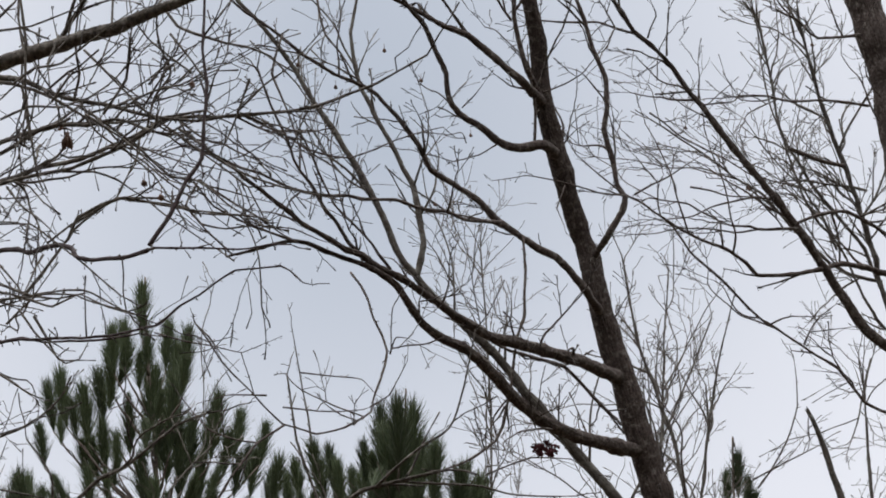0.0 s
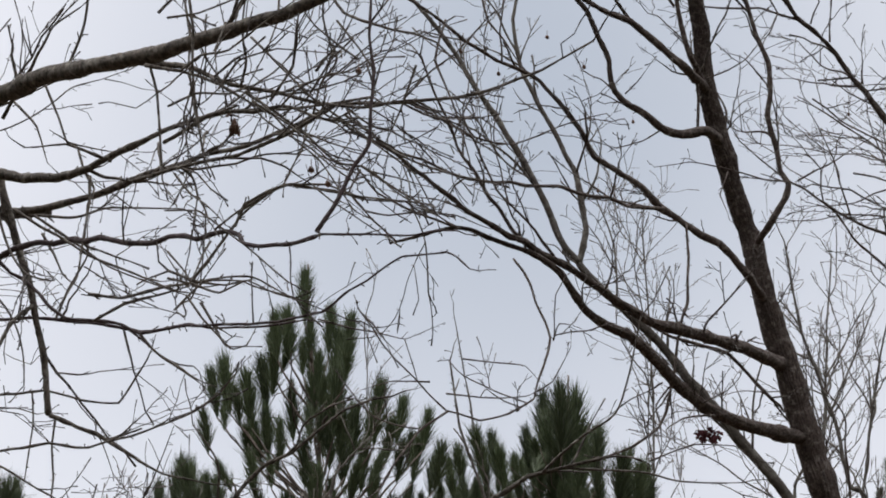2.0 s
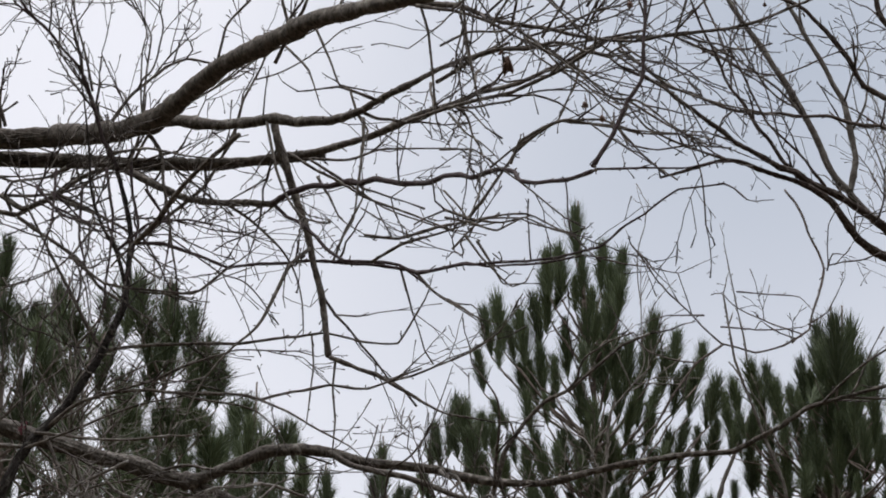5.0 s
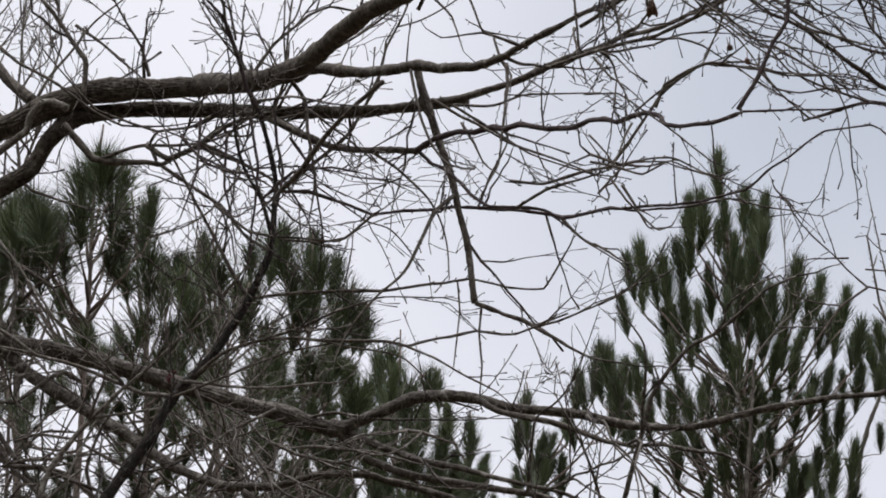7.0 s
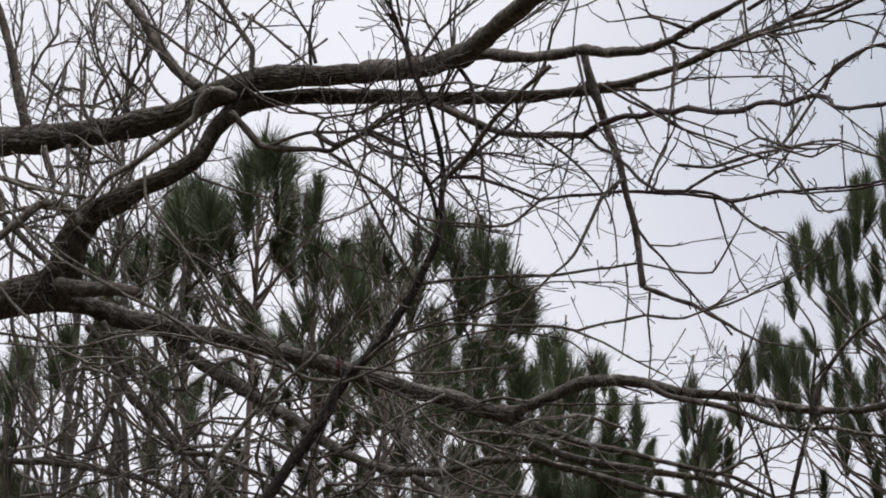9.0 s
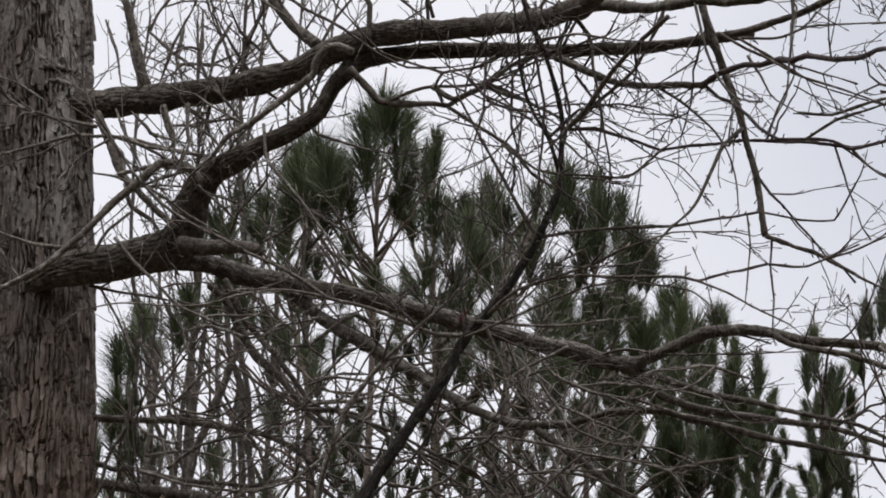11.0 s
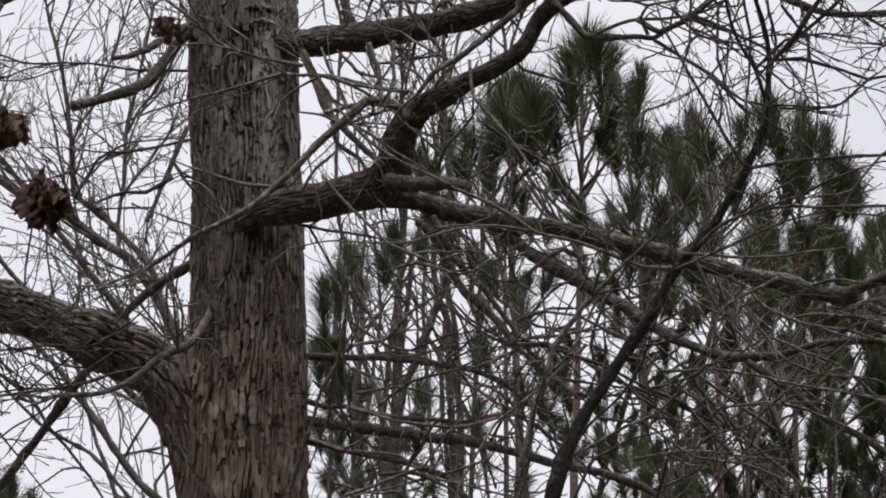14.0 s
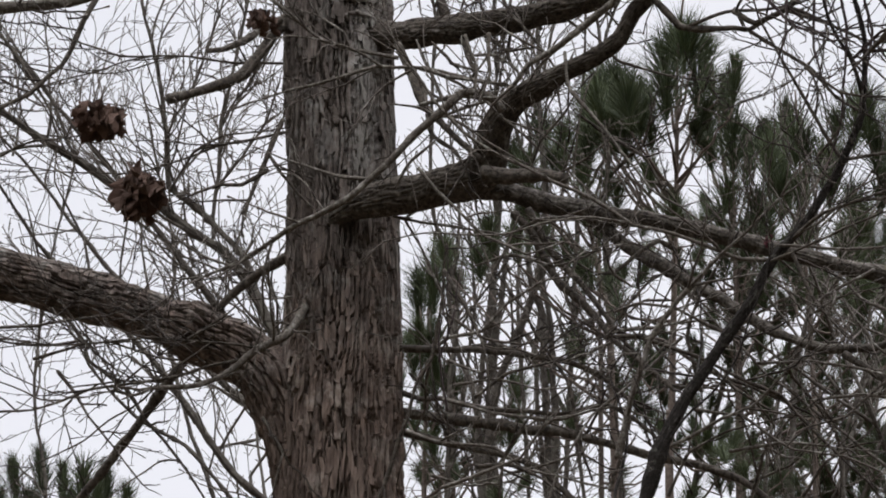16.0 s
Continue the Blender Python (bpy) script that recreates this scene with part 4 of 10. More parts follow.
bough(oak, "branch", bark, [(-3.620, 19.00, 6.949), (-3.881, 18.94, 6.983), (-4.220, 18.86, 6.987), (-4.608, 18.76, 6.941), (-4.867, 18.70, 6.967)],
      (0.0067, 0.0054, 0.0040), 8.5, 0.55, 0.2)
bough(oak, "branch", bark, [(-3.782, 19.00, 6.899), (-4.091, 18.91, 6.803), (-4.450, 18.82, 6.734), (-4.702, 18.74, 6.627), (-4.855, 18.70, 6.608)],
      (0.0081, 0.0067, 0.0054), 8.5, 0.55, 0.2)
bough(oak, "branch", bark, [(-4.637, 19.10, 7.183), (-4.510, 19.06, 6.941), (-4.332, 19.02, 6.785), (-4.181, 18.98, 6.574), (-4.005, 18.93, 6.365), (-3.886, 18.90, 6.189)],
      (0.0096, 0.0081, 0.0053), 6.8, 0.55, 0.2)
bough(oak, "limb", mossy, [(-0.892, 18.50, 6.698), (-0.690, 18.47, 6.540), (-0.539, 18.44, 6.397), (-0.389, 18.42, 6.308), (-0.240, 18.40, 6.207)],
      (0.0168, 0.0154, 0.0140, 0.0127), 2.5, 0.55, 0.2)
bough(oak, "branch", lichen, [(-3.030, 19.00, 7.589), (-2.914, 18.96, 7.550), (-2.743, 18.90, 7.492), (-2.461, 18.80, 7.410)],
      (0.0081, 0.0067, 0.0053), 3.4, 0.55, 0.2)
bough(oak, "branch", bark, [(-1.335, 18.00, 8.190), (-1.227, 17.95, 8.099), (-1.098, 17.89, 8.134), (-0.893, 17.80, 8.216), (-0.662, 17.70, 8.250)],
      (0.0129, 0.0115, 0.0102), 4.2, 0.55, 0.2)
bough(oak, "branch", bark, [(-1.105, 18.00, 8.179), (-0.919, 17.90, 8.078), (-0.734, 17.80, 7.949)],
      (0.0090, 0.0063), 3.1, 0.55, 0.2)
bough(oak, "branch", bark, [(-0.091, 16.60, 8.292), (-0.033, 16.55, 8.402), (-0.058, 16.50, 8.535)],
      (0.0084, 0.0072, 0.0060), 3.1, 0.55, 0.2)
bough(oak, "branch", bark, [(-0.348, 16.90, 8.369), (-0.301, 16.79, 8.522), (-0.205, 16.70, 8.617)],
      (0.0061, 0.0049), 3.7, 0.55, 0.2)
bough(oak, "branch", bark, [(-0.245, 16.80, 8.033), (-0.293, 16.86, 8.005), (-0.515, 17.16, 7.878), (-0.691, 17.40, 7.754)],
      (0.0097, 0.0110, 0.0111), 2.5, 0.55, 0.2)
bough(oak, "branch", bark, [(0.502, 15.60, 8.141), (0.536, 15.60, 8.019), (0.559, 15.60, 7.705)],
      (0.0057, 0.0045), 2.5, 0.55, 0.2)
bough(oak, "branch", bark, [(0.479, 15.60, 8.128), (0.622, 15.49, 8.073), (0.774, 15.37, 7.977), (0.963, 15.20, 7.790)],
      (0.0079, 0.0067, 0.0044), 3.1, 0.55, 0.2)
bough(oak, "branch", bark, [(0.880, 15.00, 7.766), (1.020, 14.95, 7.648), (1.116, 14.91, 7.545), (1.201, 14.88, 7.456), (1.306, 14.85, 7.425)],
      (0.0049, 0.0041, 0.0030, 0.0017), 1.0, 0.25, 0.2)
bough(oak, "branch", bark, [(0.752, 15.00, 7.229), (0.845, 14.97, 7.302), (1.012, 14.92, 7.395), (1.071, 14.89, 7.522), (1.141, 14.85, 7.671)],
      (0.0048, 0.0041, 0.0030, 0.0017), 1.0, 0.25, 0.2)
bough(oak, "branch", bark, [(1.016, 15.00, 7.424), (1.164, 14.95, 7.407), (1.311, 14.90, 7.341), (1.457, 14.85, 7.313)],
      (0.0049, 0.0041, 0.0030, 0.0017), 1.0, 0.25, 0.2)
bough(oak, "branch", bark, [(0.586, 15.00, 7.451), (0.651, 14.94, 7.338), (0.735, 14.87, 7.249), (0.766, 14.85, 7.214)],
      (0.0049, 0.0041, 0.0030, 0.0017), 1.0, 0.25, 0.2)
bough(oak, "branch", bark, [(0.577, 15.00, 7.017), (0.661, 14.98, 7.000), (0.766, 14.94, 6.960), (0.870, 14.91, 6.997), (0.975, 14.88, 6.933), (1.069, 14.85, 6.893)],
      (0.0048, 0.0041, 0.0030, 0.0017), 1.0, 0.25, 0.2)
bough(oak, "branch", bark, [(0.642, 15.00, 6.952), (0.706, 14.96, 6.850), (0.791, 14.91, 6.747), (0.822, 14.90, 6.721), (0.873, 14.87, 6.727), (0.902, 14.85, 6.775)],
      (0.0048, 0.0041, 0.0030, 0.0017), 1.0, 0.25, 0.2)
bough(oak, "branch", bark, [(0.574, 15.00, 7.141), (0.636, 14.89, 7.001), (0.657, 14.85, 6.955)],
      (0.0048, 0.0041, 0.0030, 0.0017), 1.0, 0.25, 0.2)
bough(oak, "branch", bark, [(0.586, 15.00, 6.692), (0.669, 14.92, 6.613), (0.750, 14.85, 6.559)],
      (0.0048, 0.0040, 0.0029, 0.0017), 1.0, 0.25, 0.2)
bough(oak, "branch", bark, [(0.592, 15.00, 6.459), (0.674, 14.96, 6.483), (0.775, 14.91, 6.536), (0.853, 14.85, 6.640)],
      (0.0048, 0.0040, 0.0029, 0.0017), 1.0, 0.25, 0.2)
bough(oak, "branch", bark, [(0.732, 15.00, 7.182), (0.689, 14.92, 7.060), (0.657, 14.85, 6.955)],
      (0.0048, 0.0041, 0.0030, 0.0017), 1.0, 0.25, 0.2)
bough(oak, "branch", bark, [(0.775, 15.00, 8.091), (0.731, 14.91, 7.935), (0.742, 14.85, 7.815)],
      (0.0049, 0.0042, 0.0030, 0.0017), 1.0, 0.25, 0.2)
bough(oak, "branch", bark, [(1.201, 15.00, 8.113), (1.285, 14.94, 7.974), (1.348, 14.90, 7.864), (1.452, 14.85, 7.873)],
      (0.0049, 0.0042, 0.0030, 0.0018), 1.0, 0.25, 0.2)
bough(oak, "branch", bark, [(-0.046, 17.00, 8.533), (0.053, 16.93, 8.387), (0.115, 16.85, 8.186)],
      (0.0062, 0.0052, 0.0038, 0.0022), 1.0, 0.25, 0.2)
bough(oak, "branch", bark, [(0.088, 17.00, 8.601), (0.151, 16.95, 8.437), (0.188, 16.92, 8.319), (0.309, 16.88, 8.279), (0.406, 16.85, 8.255)],
      (0.0062, 0.0052, 0.0038, 0.0022), 1.0, 0.25, 0.2)
bough(oak, "branch", bark, [(0.243, 17.00, 8.312), (0.267, 16.97, 8.208), (0.311, 16.94, 8.119), (0.287, 16.91, 8.030), (0.275, 16.85, 7.827)],
      (0.0061, 0.0052, 0.0038, 0.0022), 1.0, 0.25, 0.2)
bough(oak, "branch", bark, [(0.057, 17.00, 7.996), (0.216, 16.97, 7.894), (0.385, 16.93, 7.766), (0.635, 16.87, 7.648), (0.744, 16.85, 7.603)],
      (0.0061, 0.0051, 0.0037, 0.0022), 1.0, 0.25, 0.2)
bough(oak, "branch", bark, [(0.171, 17.00, 7.547), (0.217, 16.95, 7.658), (0.288, 16.89, 7.792), (0.291, 16.85, 7.904)],
      (0.0060, 0.0051, 0.0037, 0.0022), 1.0, 0.25, 0.2)
bough(oak, "branch", bark, [(-0.781, 17.00, 8.024), (-0.634, 16.96, 8.030), (-0.462, 16.90, 7.979), (-0.292, 16.85, 7.940)],
      (0.0061, 0.0052, 0.0038, 0.0022), 1.0, 0.25, 0.2)
bough(oak, "branch", bark, [(-0.134, 17.00, 6.919), (-0.014, 16.96, 6.852), (0.105, 16.92, 6.766), (0.247, 16.88, 6.680), (0.318, 16.85, 6.611)],
      (0.0060, 0.0051, 0.0037, 0.0021), 1.0, 0.25, 0.2)
bough(oak, "branch", bark, [(0.095, 17.00, 7.932), (0.192, 16.92, 7.722), (0.312, 16.85, 7.597)],
      (0.0061, 0.0051, 0.0037, 0.0022), 1.0, 0.25, 0.2)
bough(oak, "branch", bark, [(-0.028, 16.60, 7.877), (0.160, 16.56, 7.761), (0.300, 16.54, 7.661), (0.486, 16.50, 7.572), (0.648, 16.47, 7.497), (0.763, 16.45, 7.476)],
      (0.0071, 0.0060, 0.0044, 0.0025), 0.6, 0.22, 0.2)
bough(oak, "branch", bark, [(0.366, 16.60, 8.115), (0.188, 16.54, 8.155), (0.021, 16.48, 8.109), (-0.050, 16.45, 8.137)],
      (0.0072, 0.0061, 0.0044, 0.0026), 0.6, 0.22, 0.2)
bough(oak, "branch", bark, [(0.278, 16.60, 8.052), (0.292, 16.57, 7.913), (0.273, 16.53, 7.721), (0.252, 16.49, 7.557), (0.179, 16.45, 7.394)],
      (0.0072, 0.0060, 0.0044, 0.0025), 0.6, 0.22, 0.2)
bough(oak, "branch", bark, [(0.300, 16.60, 7.521), (0.440, 16.58, 7.487), (0.628, 16.54, 7.536), (0.768, 16.52, 7.564), (0.954, 16.49, 7.576), (1.000, 16.48, 7.560), (1.154, 16.45, 7.461)],
      (0.0071, 0.0060, 0.0044, 0.0025), 0.6, 0.22, 0.2)
bough(oak, "branch", bark, [(0.701, 16.60, 7.568), (0.796, 16.57, 7.681), (0.915, 16.52, 7.862), (1.057, 16.48, 7.960), (1.169, 16.45, 7.998)],
      (0.0071, 0.0060, 0.0044, 0.0026), 0.6, 0.22, 0.2)
bough(oak, "branch", bark, [(0.322, 16.60, 7.396), (0.439, 16.55, 7.453), (0.532, 16.52, 7.478), (0.717, 16.45, 7.514)],
      (0.0071, 0.0060, 0.0044, 0.0025), 0.6, 0.22, 0.2)
bough(oak, "branch", bark, [(0.570, 16.60, 8.203), (0.575, 16.45, 8.029)],
      (0.0072, 0.0061, 0.0044, 0.0026), 0.6, 0.22, 0.2)
bough(oak, "branch", bark, [(0.774, 16.60, 8.265), (0.753, 16.45, 8.116)],
      (0.0072, 0.0061, 0.0044, 0.0026), 0.6, 0.22, 0.2)
bough(oak, "branch", bark, [(0.509, 16.60, 7.357), (0.621, 16.53, 7.220), (0.755, 16.45, 7.095)],
      (0.0071, 0.0060, 0.0043, 0.0025), 0.6, 0.22, 0.2)
bough(oak, "branch", bark, [(0.770, 16.60, 7.493), (0.877, 16.50, 7.282), (0.967, 16.45, 7.253)],
      (0.0071, 0.0060, 0.0044, 0.0025), 0.6, 0.22, 0.2)
bough(oak, "branch", bark, [(-2.316, 18.20, 8.925), (-2.172, 18.14, 8.731), (-2.004, 18.08, 8.567), (-1.920, 18.05, 8.456)],
      (0.0086, 0.0073, 0.0053, 0.0030), 3.4, 0.32, 0.2)
bough(oak, "branch", bark, [(-2.154, 18.20, 8.824), (-1.936, 18.17, 8.655), (-1.748, 18.14, 8.531), (-1.560, 18.11, 8.380), (-1.453, 18.10, 8.319), (-1.218, 18.07, 8.306), (-1.062, 18.05, 8.324)],
      (0.0086, 0.0072, 0.0052, 0.0030), 3.4, 0.32, 0.2)
bough(oak, "branch", bark, [(-1.681, 18.20, 8.862), (-1.542, 18.14, 8.726), (-1.378, 18.07, 8.558), (-1.323, 18.05, 8.493)],
      (0.0086, 0.0073, 0.0053, 0.0030), 3.4, 0.32, 0.2)
bough(oak, "branch", bark, [(-1.360, 18.20, 8.573), (-1.357, 18.12, 8.717), (-1.341, 18.05, 8.855)],
      (0.0085, 0.0072, 0.0053, 0.0031), 3.4, 0.32, 0.2)
bough(oak, "branch", bark, [(-2.594, 18.20, 8.194), (-2.527, 18.12, 8.033), (-2.512, 18.05, 7.871)],
      (0.0085, 0.0072, 0.0052, 0.0030), 3.4, 0.32, 0.2)
bough(oak, "branch", bark, [(-2.672, 18.20, 7.814), (-2.501, 18.12, 7.676), (-2.333, 18.05, 7.545)],
      (0.0085, 0.0072, 0.0052, 0.0030), 3.4, 0.32, 0.2)
bough(oak, "branch", bark, [(-1.122, 18.20, 8.353), (-1.067, 18.15, 8.361), (-0.959, 18.05, 8.365)],
      (0.0085, 0.0072, 0.0052, 0.0030), 3.4, 0.32, 0.2)
bough(oak, "branch", bark, [(-0.992, 18.20, 8.380), (-0.963, 18.16, 8.296), (-0.870, 18.11, 8.277), (-0.855, 18.05, 8.378)],
      (0.0085, 0.0072, 0.0052, 0.0030), 2.5, 0.32, 0.2)
bough(oak, "branch", lichen, [(-2.831, 18.50, 8.169), (-2.688, 18.45, 8.094), (-2.520, 18.39, 8.030), (-2.410, 18.35, 8.015)],
      (0.0120, 0.0101, 0.0074, 0.0043), 2.5, 0.32, 0.2)
bough(oak, "branch", lichen, [(-2.823, 18.50, 7.959), (-2.656, 18.43, 7.989), (-2.460, 18.35, 7.941)],
      (0.0119, 0.0101, 0.0074, 0.0043), 2.5, 0.32, 0.2)
bough(oak, "branch", bark, [(-4.975, 19.00, 7.997), (-4.787, 18.92, 8.019), (-4.632, 18.85, 8.005)],
      (0.0083, 0.0071, 0.0051, 0.0030), 6.8, 0.32, 0.2)
bough(oak, "branch", bark, [(-4.996, 19.00, 8.611), (-4.802, 18.94, 8.345), (-4.702, 18.89, 8.152), (-4.602, 18.85, 7.961)],
      (0.0084, 0.0071, 0.0051, 0.0030), 6.8, 0.32, 0.2)
bough(oak, "branch", bark, [(-4.129, 19.00, 7.759), (-4.011, 18.95, 7.938), (-3.838, 18.90, 8.002), (-3.608, 18.85, 8.002)],
      (0.0082, 0.0070, 0.0051, 0.0029), 6.8, 0.32, 0.2)
bough(oak, "branch", bark, [(-4.945, 19.00, 7.110), (-4.595, 18.93, 7.104), (-4.249, 18.85, 7.139)],
      (0.0082, 0.0069, 0.0050, 0.0029), 6.8, 0.32, 0.2)
bough(oak, "branch", bark, [(-4.773, 19.00, 6.935), (-4.510, 18.93, 6.990), (-4.191, 18.85, 6.984)],
      (0.0082, 0.0069, 0.0050, 0.0029), 6.8, 0.32, 0.2)
bough(oak, "branch", bark, [(-4.031, 19.00, 7.020), (-3.824, 18.91, 7.099), (-3.705, 18.85, 7.188)],
      (0.0081, 0.0069, 0.0050, 0.0029), 6.8, 0.32, 0.2)
bough(oak, "branch", bark, [(-4.661, 19.00, 6.875), (-4.475, 18.94, 6.630), (-4.324, 18.89, 6.447), (-4.202, 18.85, 6.269)],
      (0.0082, 0.0069, 0.0050, 0.0029), 6.8, 0.32, 0.2)
bough(oak, "branch", bark, [(-3.669, 19.00, 6.618), (-3.545, 18.93, 6.430), (-3.582, 18.85, 6.222)],
      (0.0081, 0.0068, 0.0049, 0.0029), 6.8, 0.32, 0.2)
bough(oak, "limb", bark, [(-2.447, 18.90, 7.552), (-2.360, 18.86, 7.438), (-2.287, 18.81, 7.295), (-2.215, 18.76, 7.155), (-2.090, 18.70, 7.025), (-1.979, 18.65, 6.883), (-1.910, 18.61, 6.804), (-1.775, 18.55, 6.661), (-1.662, 18.50, 6.551)],
      (0.0147, 0.0186, 0.0171, 0.0157, 0.0130, 0.0103), 2.5, 0.55, 0.2)
bough(oak, "branch", bark, [(-2.476, 18.70, 8.864), (-2.476, 18.66, 8.649), (-2.480, 18.65, 8.572), (-2.445, 18.64, 8.494), (-2.333, 18.60, 8.335), (-2.249, 18.58, 8.210), (-2.166, 18.55, 8.085)],
      (0.0049, 0.0097, 0.0086, 0.0064, 0.0038), 4.2, 0.32, 0.2)
bough(oak, "branch", bark, [(-2.486, 18.70, 8.591), (-2.551, 18.62, 8.550), (-2.596, 18.55, 8.483)],
      (0.0049, 0.0097, 0.0086, 0.0064, 0.0039), 4.2, 0.32, 0.2)
bough(oak, "branch", bark, [(-2.486, 18.70, 8.591), (-2.417, 18.62, 8.552), (-2.348, 18.55, 8.516)],
      (0.0049, 0.0097, 0.0086, 0.0064, 0.0039), 4.2, 0.32, 0.2)
bough(oak, "branch", bark, [(-2.115, 18.70, 7.966), (-1.910, 18.65, 7.800), (-1.788, 18.61, 7.687), (-1.720, 18.58, 7.580), (-1.626, 18.55, 7.442)],
      (0.0048, 0.0096, 0.0085, 0.0063, 0.0038), 4.2, 0.32, 0.2)
bough(oak, "branch", bark, [(-1.995, 18.70, 7.934), (-1.974, 18.64, 7.718), (-1.984, 18.58, 7.506), (-1.976, 18.55, 7.385)],
      (0.0048, 0.0095, 0.0085, 0.0063, 0.0038), 4.2, 0.32, 0.2)
bough(oak, "branch", bark, [(-1.956, 18.70, 7.653), (-1.885, 18.66, 7.719), (-1.800, 18.61, 7.784), (-1.754, 18.55, 7.902)],
      (0.0048, 0.0095, 0.0085, 0.0063, 0.0038), 4.2, 0.32, 0.2)
bough(oak, "branch", bark, [(-2.346, 18.70, 8.801), (-2.417, 18.63, 8.604), (-2.434, 18.55, 8.377)],
      (0.0049, 0.0097, 0.0086, 0.0064, 0.0038), 4.2, 0.32, 0.2)
bough(oak, "branch", bark, [(-2.563, 18.70, 8.810), (-2.592, 18.62, 8.608), (-2.555, 18.55, 8.439)],
      (0.0049, 0.0097, 0.0086, 0.0064, 0.0039), 4.2, 0.32, 0.2)
bough(oak, "branch", bark, [(-2.726, 18.70, 8.759), (-2.607, 18.63, 8.611), (-2.461, 18.55, 8.492)],
      (0.0049, 0.0097, 0.0086, 0.0064, 0.0039), 4.2, 0.32, 0.2)
bough(oak, "branch", bark, [(-2.210, 18.70, 8.795), (-2.124, 18.66, 8.661), (-2.011, 18.60, 8.493), (-1.899, 18.55, 8.328)],
      (0.0049, 0.0097, 0.0086, 0.0064, 0.0038), 4.2, 0.32, 0.2)
bough(oak, "branch", bark, [(-2.075, 18.70, 8.360), (-2.178, 18.66, 8.462), (-2.306, 18.60, 8.590), (-2.381, 18.55, 8.745)],
      (0.0048, 0.0097, 0.0086, 0.0064, 0.0039), 4.2, 0.32, 0.2)
bough(oak, "branch", bark, [(-2.710, 18.90, 8.457), (-2.663, 18.86, 8.368), (-2.627, 18.80, 8.232), (-2.606, 18.75, 8.114)],
      (0.0067, 0.0134, 0.0119, 0.0089, 0.0053), 3.4, 0.32, 0.2)
bough(oak, "branch", bark, [(-2.914, 18.90, 8.278), (-2.885, 18.84, 8.185), (-2.841, 18.75, 8.038)],
      (0.0067, 0.0134, 0.0119, 0.0089, 0.0053), 3.4, 0.32, 0.2)
bough(oak, "branch", bark, [(-2.857, 18.90, 8.061), (-2.807, 18.85, 7.928), (-2.719, 18.80, 7.854), (-2.644, 18.75, 7.735)],
      (0.0067, 0.0134, 0.0118, 0.0088, 0.0053), 3.4, 0.32, 0.2)
bough(oak, "branch", lichen, [(-2.641, 18.70, 8.288), (-2.499, 18.64, 8.251), (-2.407, 18.60, 8.176), (-2.325, 18.55, 8.063)],
      (0.0042, 0.0084, 0.0075, 0.0056, 0.0033), 3.4, 0.32, 0.2)
bough(oak, "branch", lichen, [(-3.004, 18.70, 8.061), (-2.879, 18.68, 8.030), (-2.768, 18.66, 7.971), (-2.658, 18.64, 7.994), (-2.548, 18.62, 8.012), (-2.488, 18.61, 7.992), (-2.459, 18.60, 7.917), (-2.301, 18.57, 7.846), (-2.192, 18.55, 7.765)],
      (0.0042, 0.0084, 0.0075, 0.0056, 0.0033), 3.4, 0.32, 0.2)
bough(oak, "branch", lichen, [(-2.886, 18.70, 8.364), (-2.789, 18.61, 8.128), (-2.726, 18.55, 7.994)],
      (0.0042, 0.0085, 0.0075, 0.0056, 0.0034), 3.4, 0.32, 0.2)
bough(oak, "branch", lichen, [(-2.182, 18.70, 6.760), (-2.073, 18.67, 6.783), (-1.938, 18.63, 6.836), (-1.777, 18.59, 6.846), (-1.643, 18.55, 6.853)],
      (0.0041, 0.0082, 0.0073, 0.0055, 0.0033), 3.4, 0.32, 0.2)
bough(oak, "branch", lichen, [(-2.985, 18.70, 7.633), (-2.895, 18.63, 7.747), (-2.751, 18.55, 7.827)],
      (0.0042, 0.0084, 0.0075, 0.0056, 0.0033), 3.4, 0.32, 0.2)
bough(oak, "branch", lichen, [(-2.448, 18.70, 7.379), (-2.310, 18.66, 7.429), (-2.118, 18.60, 7.433), (-1.955, 18.55, 7.371)],
      (0.0042, 0.0083, 0.0074, 0.0055, 0.0033), 3.4, 0.32, 0.2)
bough(oak, "branch", lichen, [(-2.607, 18.70, 7.232), (-2.443, 18.67, 7.272), (-2.226, 18.62, 7.196), (-2.064, 18.59, 7.236), (-1.902, 18.55, 7.328)],
      (0.0042, 0.0083, 0.0074, 0.0055, 0.0033), 3.4, 0.32, 0.2)
bough(oak, "branch", bark, [(-2.370, 18.50, 7.411), (-2.417, 18.46, 7.262), (-2.512, 18.39, 7.057), (-2.558, 18.35, 6.911)],
      (0.0035, 0.0071, 0.0063, 0.0047, 0.0028), 4.2, 0.32, 0.2)
bough(oak, "branch", bark, [(-2.160, 18.50, 7.403), (-2.101, 18.45, 7.194), (-2.148, 18.40, 7.019), (-2.091, 18.35, 6.843)],
      (0.0035, 0.0070, 0.0062, 0.0047, 0.0028), 4.2, 0.32, 0.2)
bough(oak, "branch", bark, [(-1.765, 18.50, 7.637), (-1.814, 18.45, 7.431), (-1.888, 18.40, 7.228), (-2.039, 18.35, 7.082)],
      (0.0035, 0.0070, 0.0062, 0.0047, 0.0028), 4.2, 0.32, 0.2)
bough(oak, "branch", bark, [(-2.318, 18.50, 7.629), (-2.260, 18.45, 7.749), (-2.148, 18.39, 7.863), (-2.090, 18.35, 7.958)],
      (0.0036, 0.0071, 0.0063, 0.0047, 0.0028), 4.2, 0.32, 0.2)
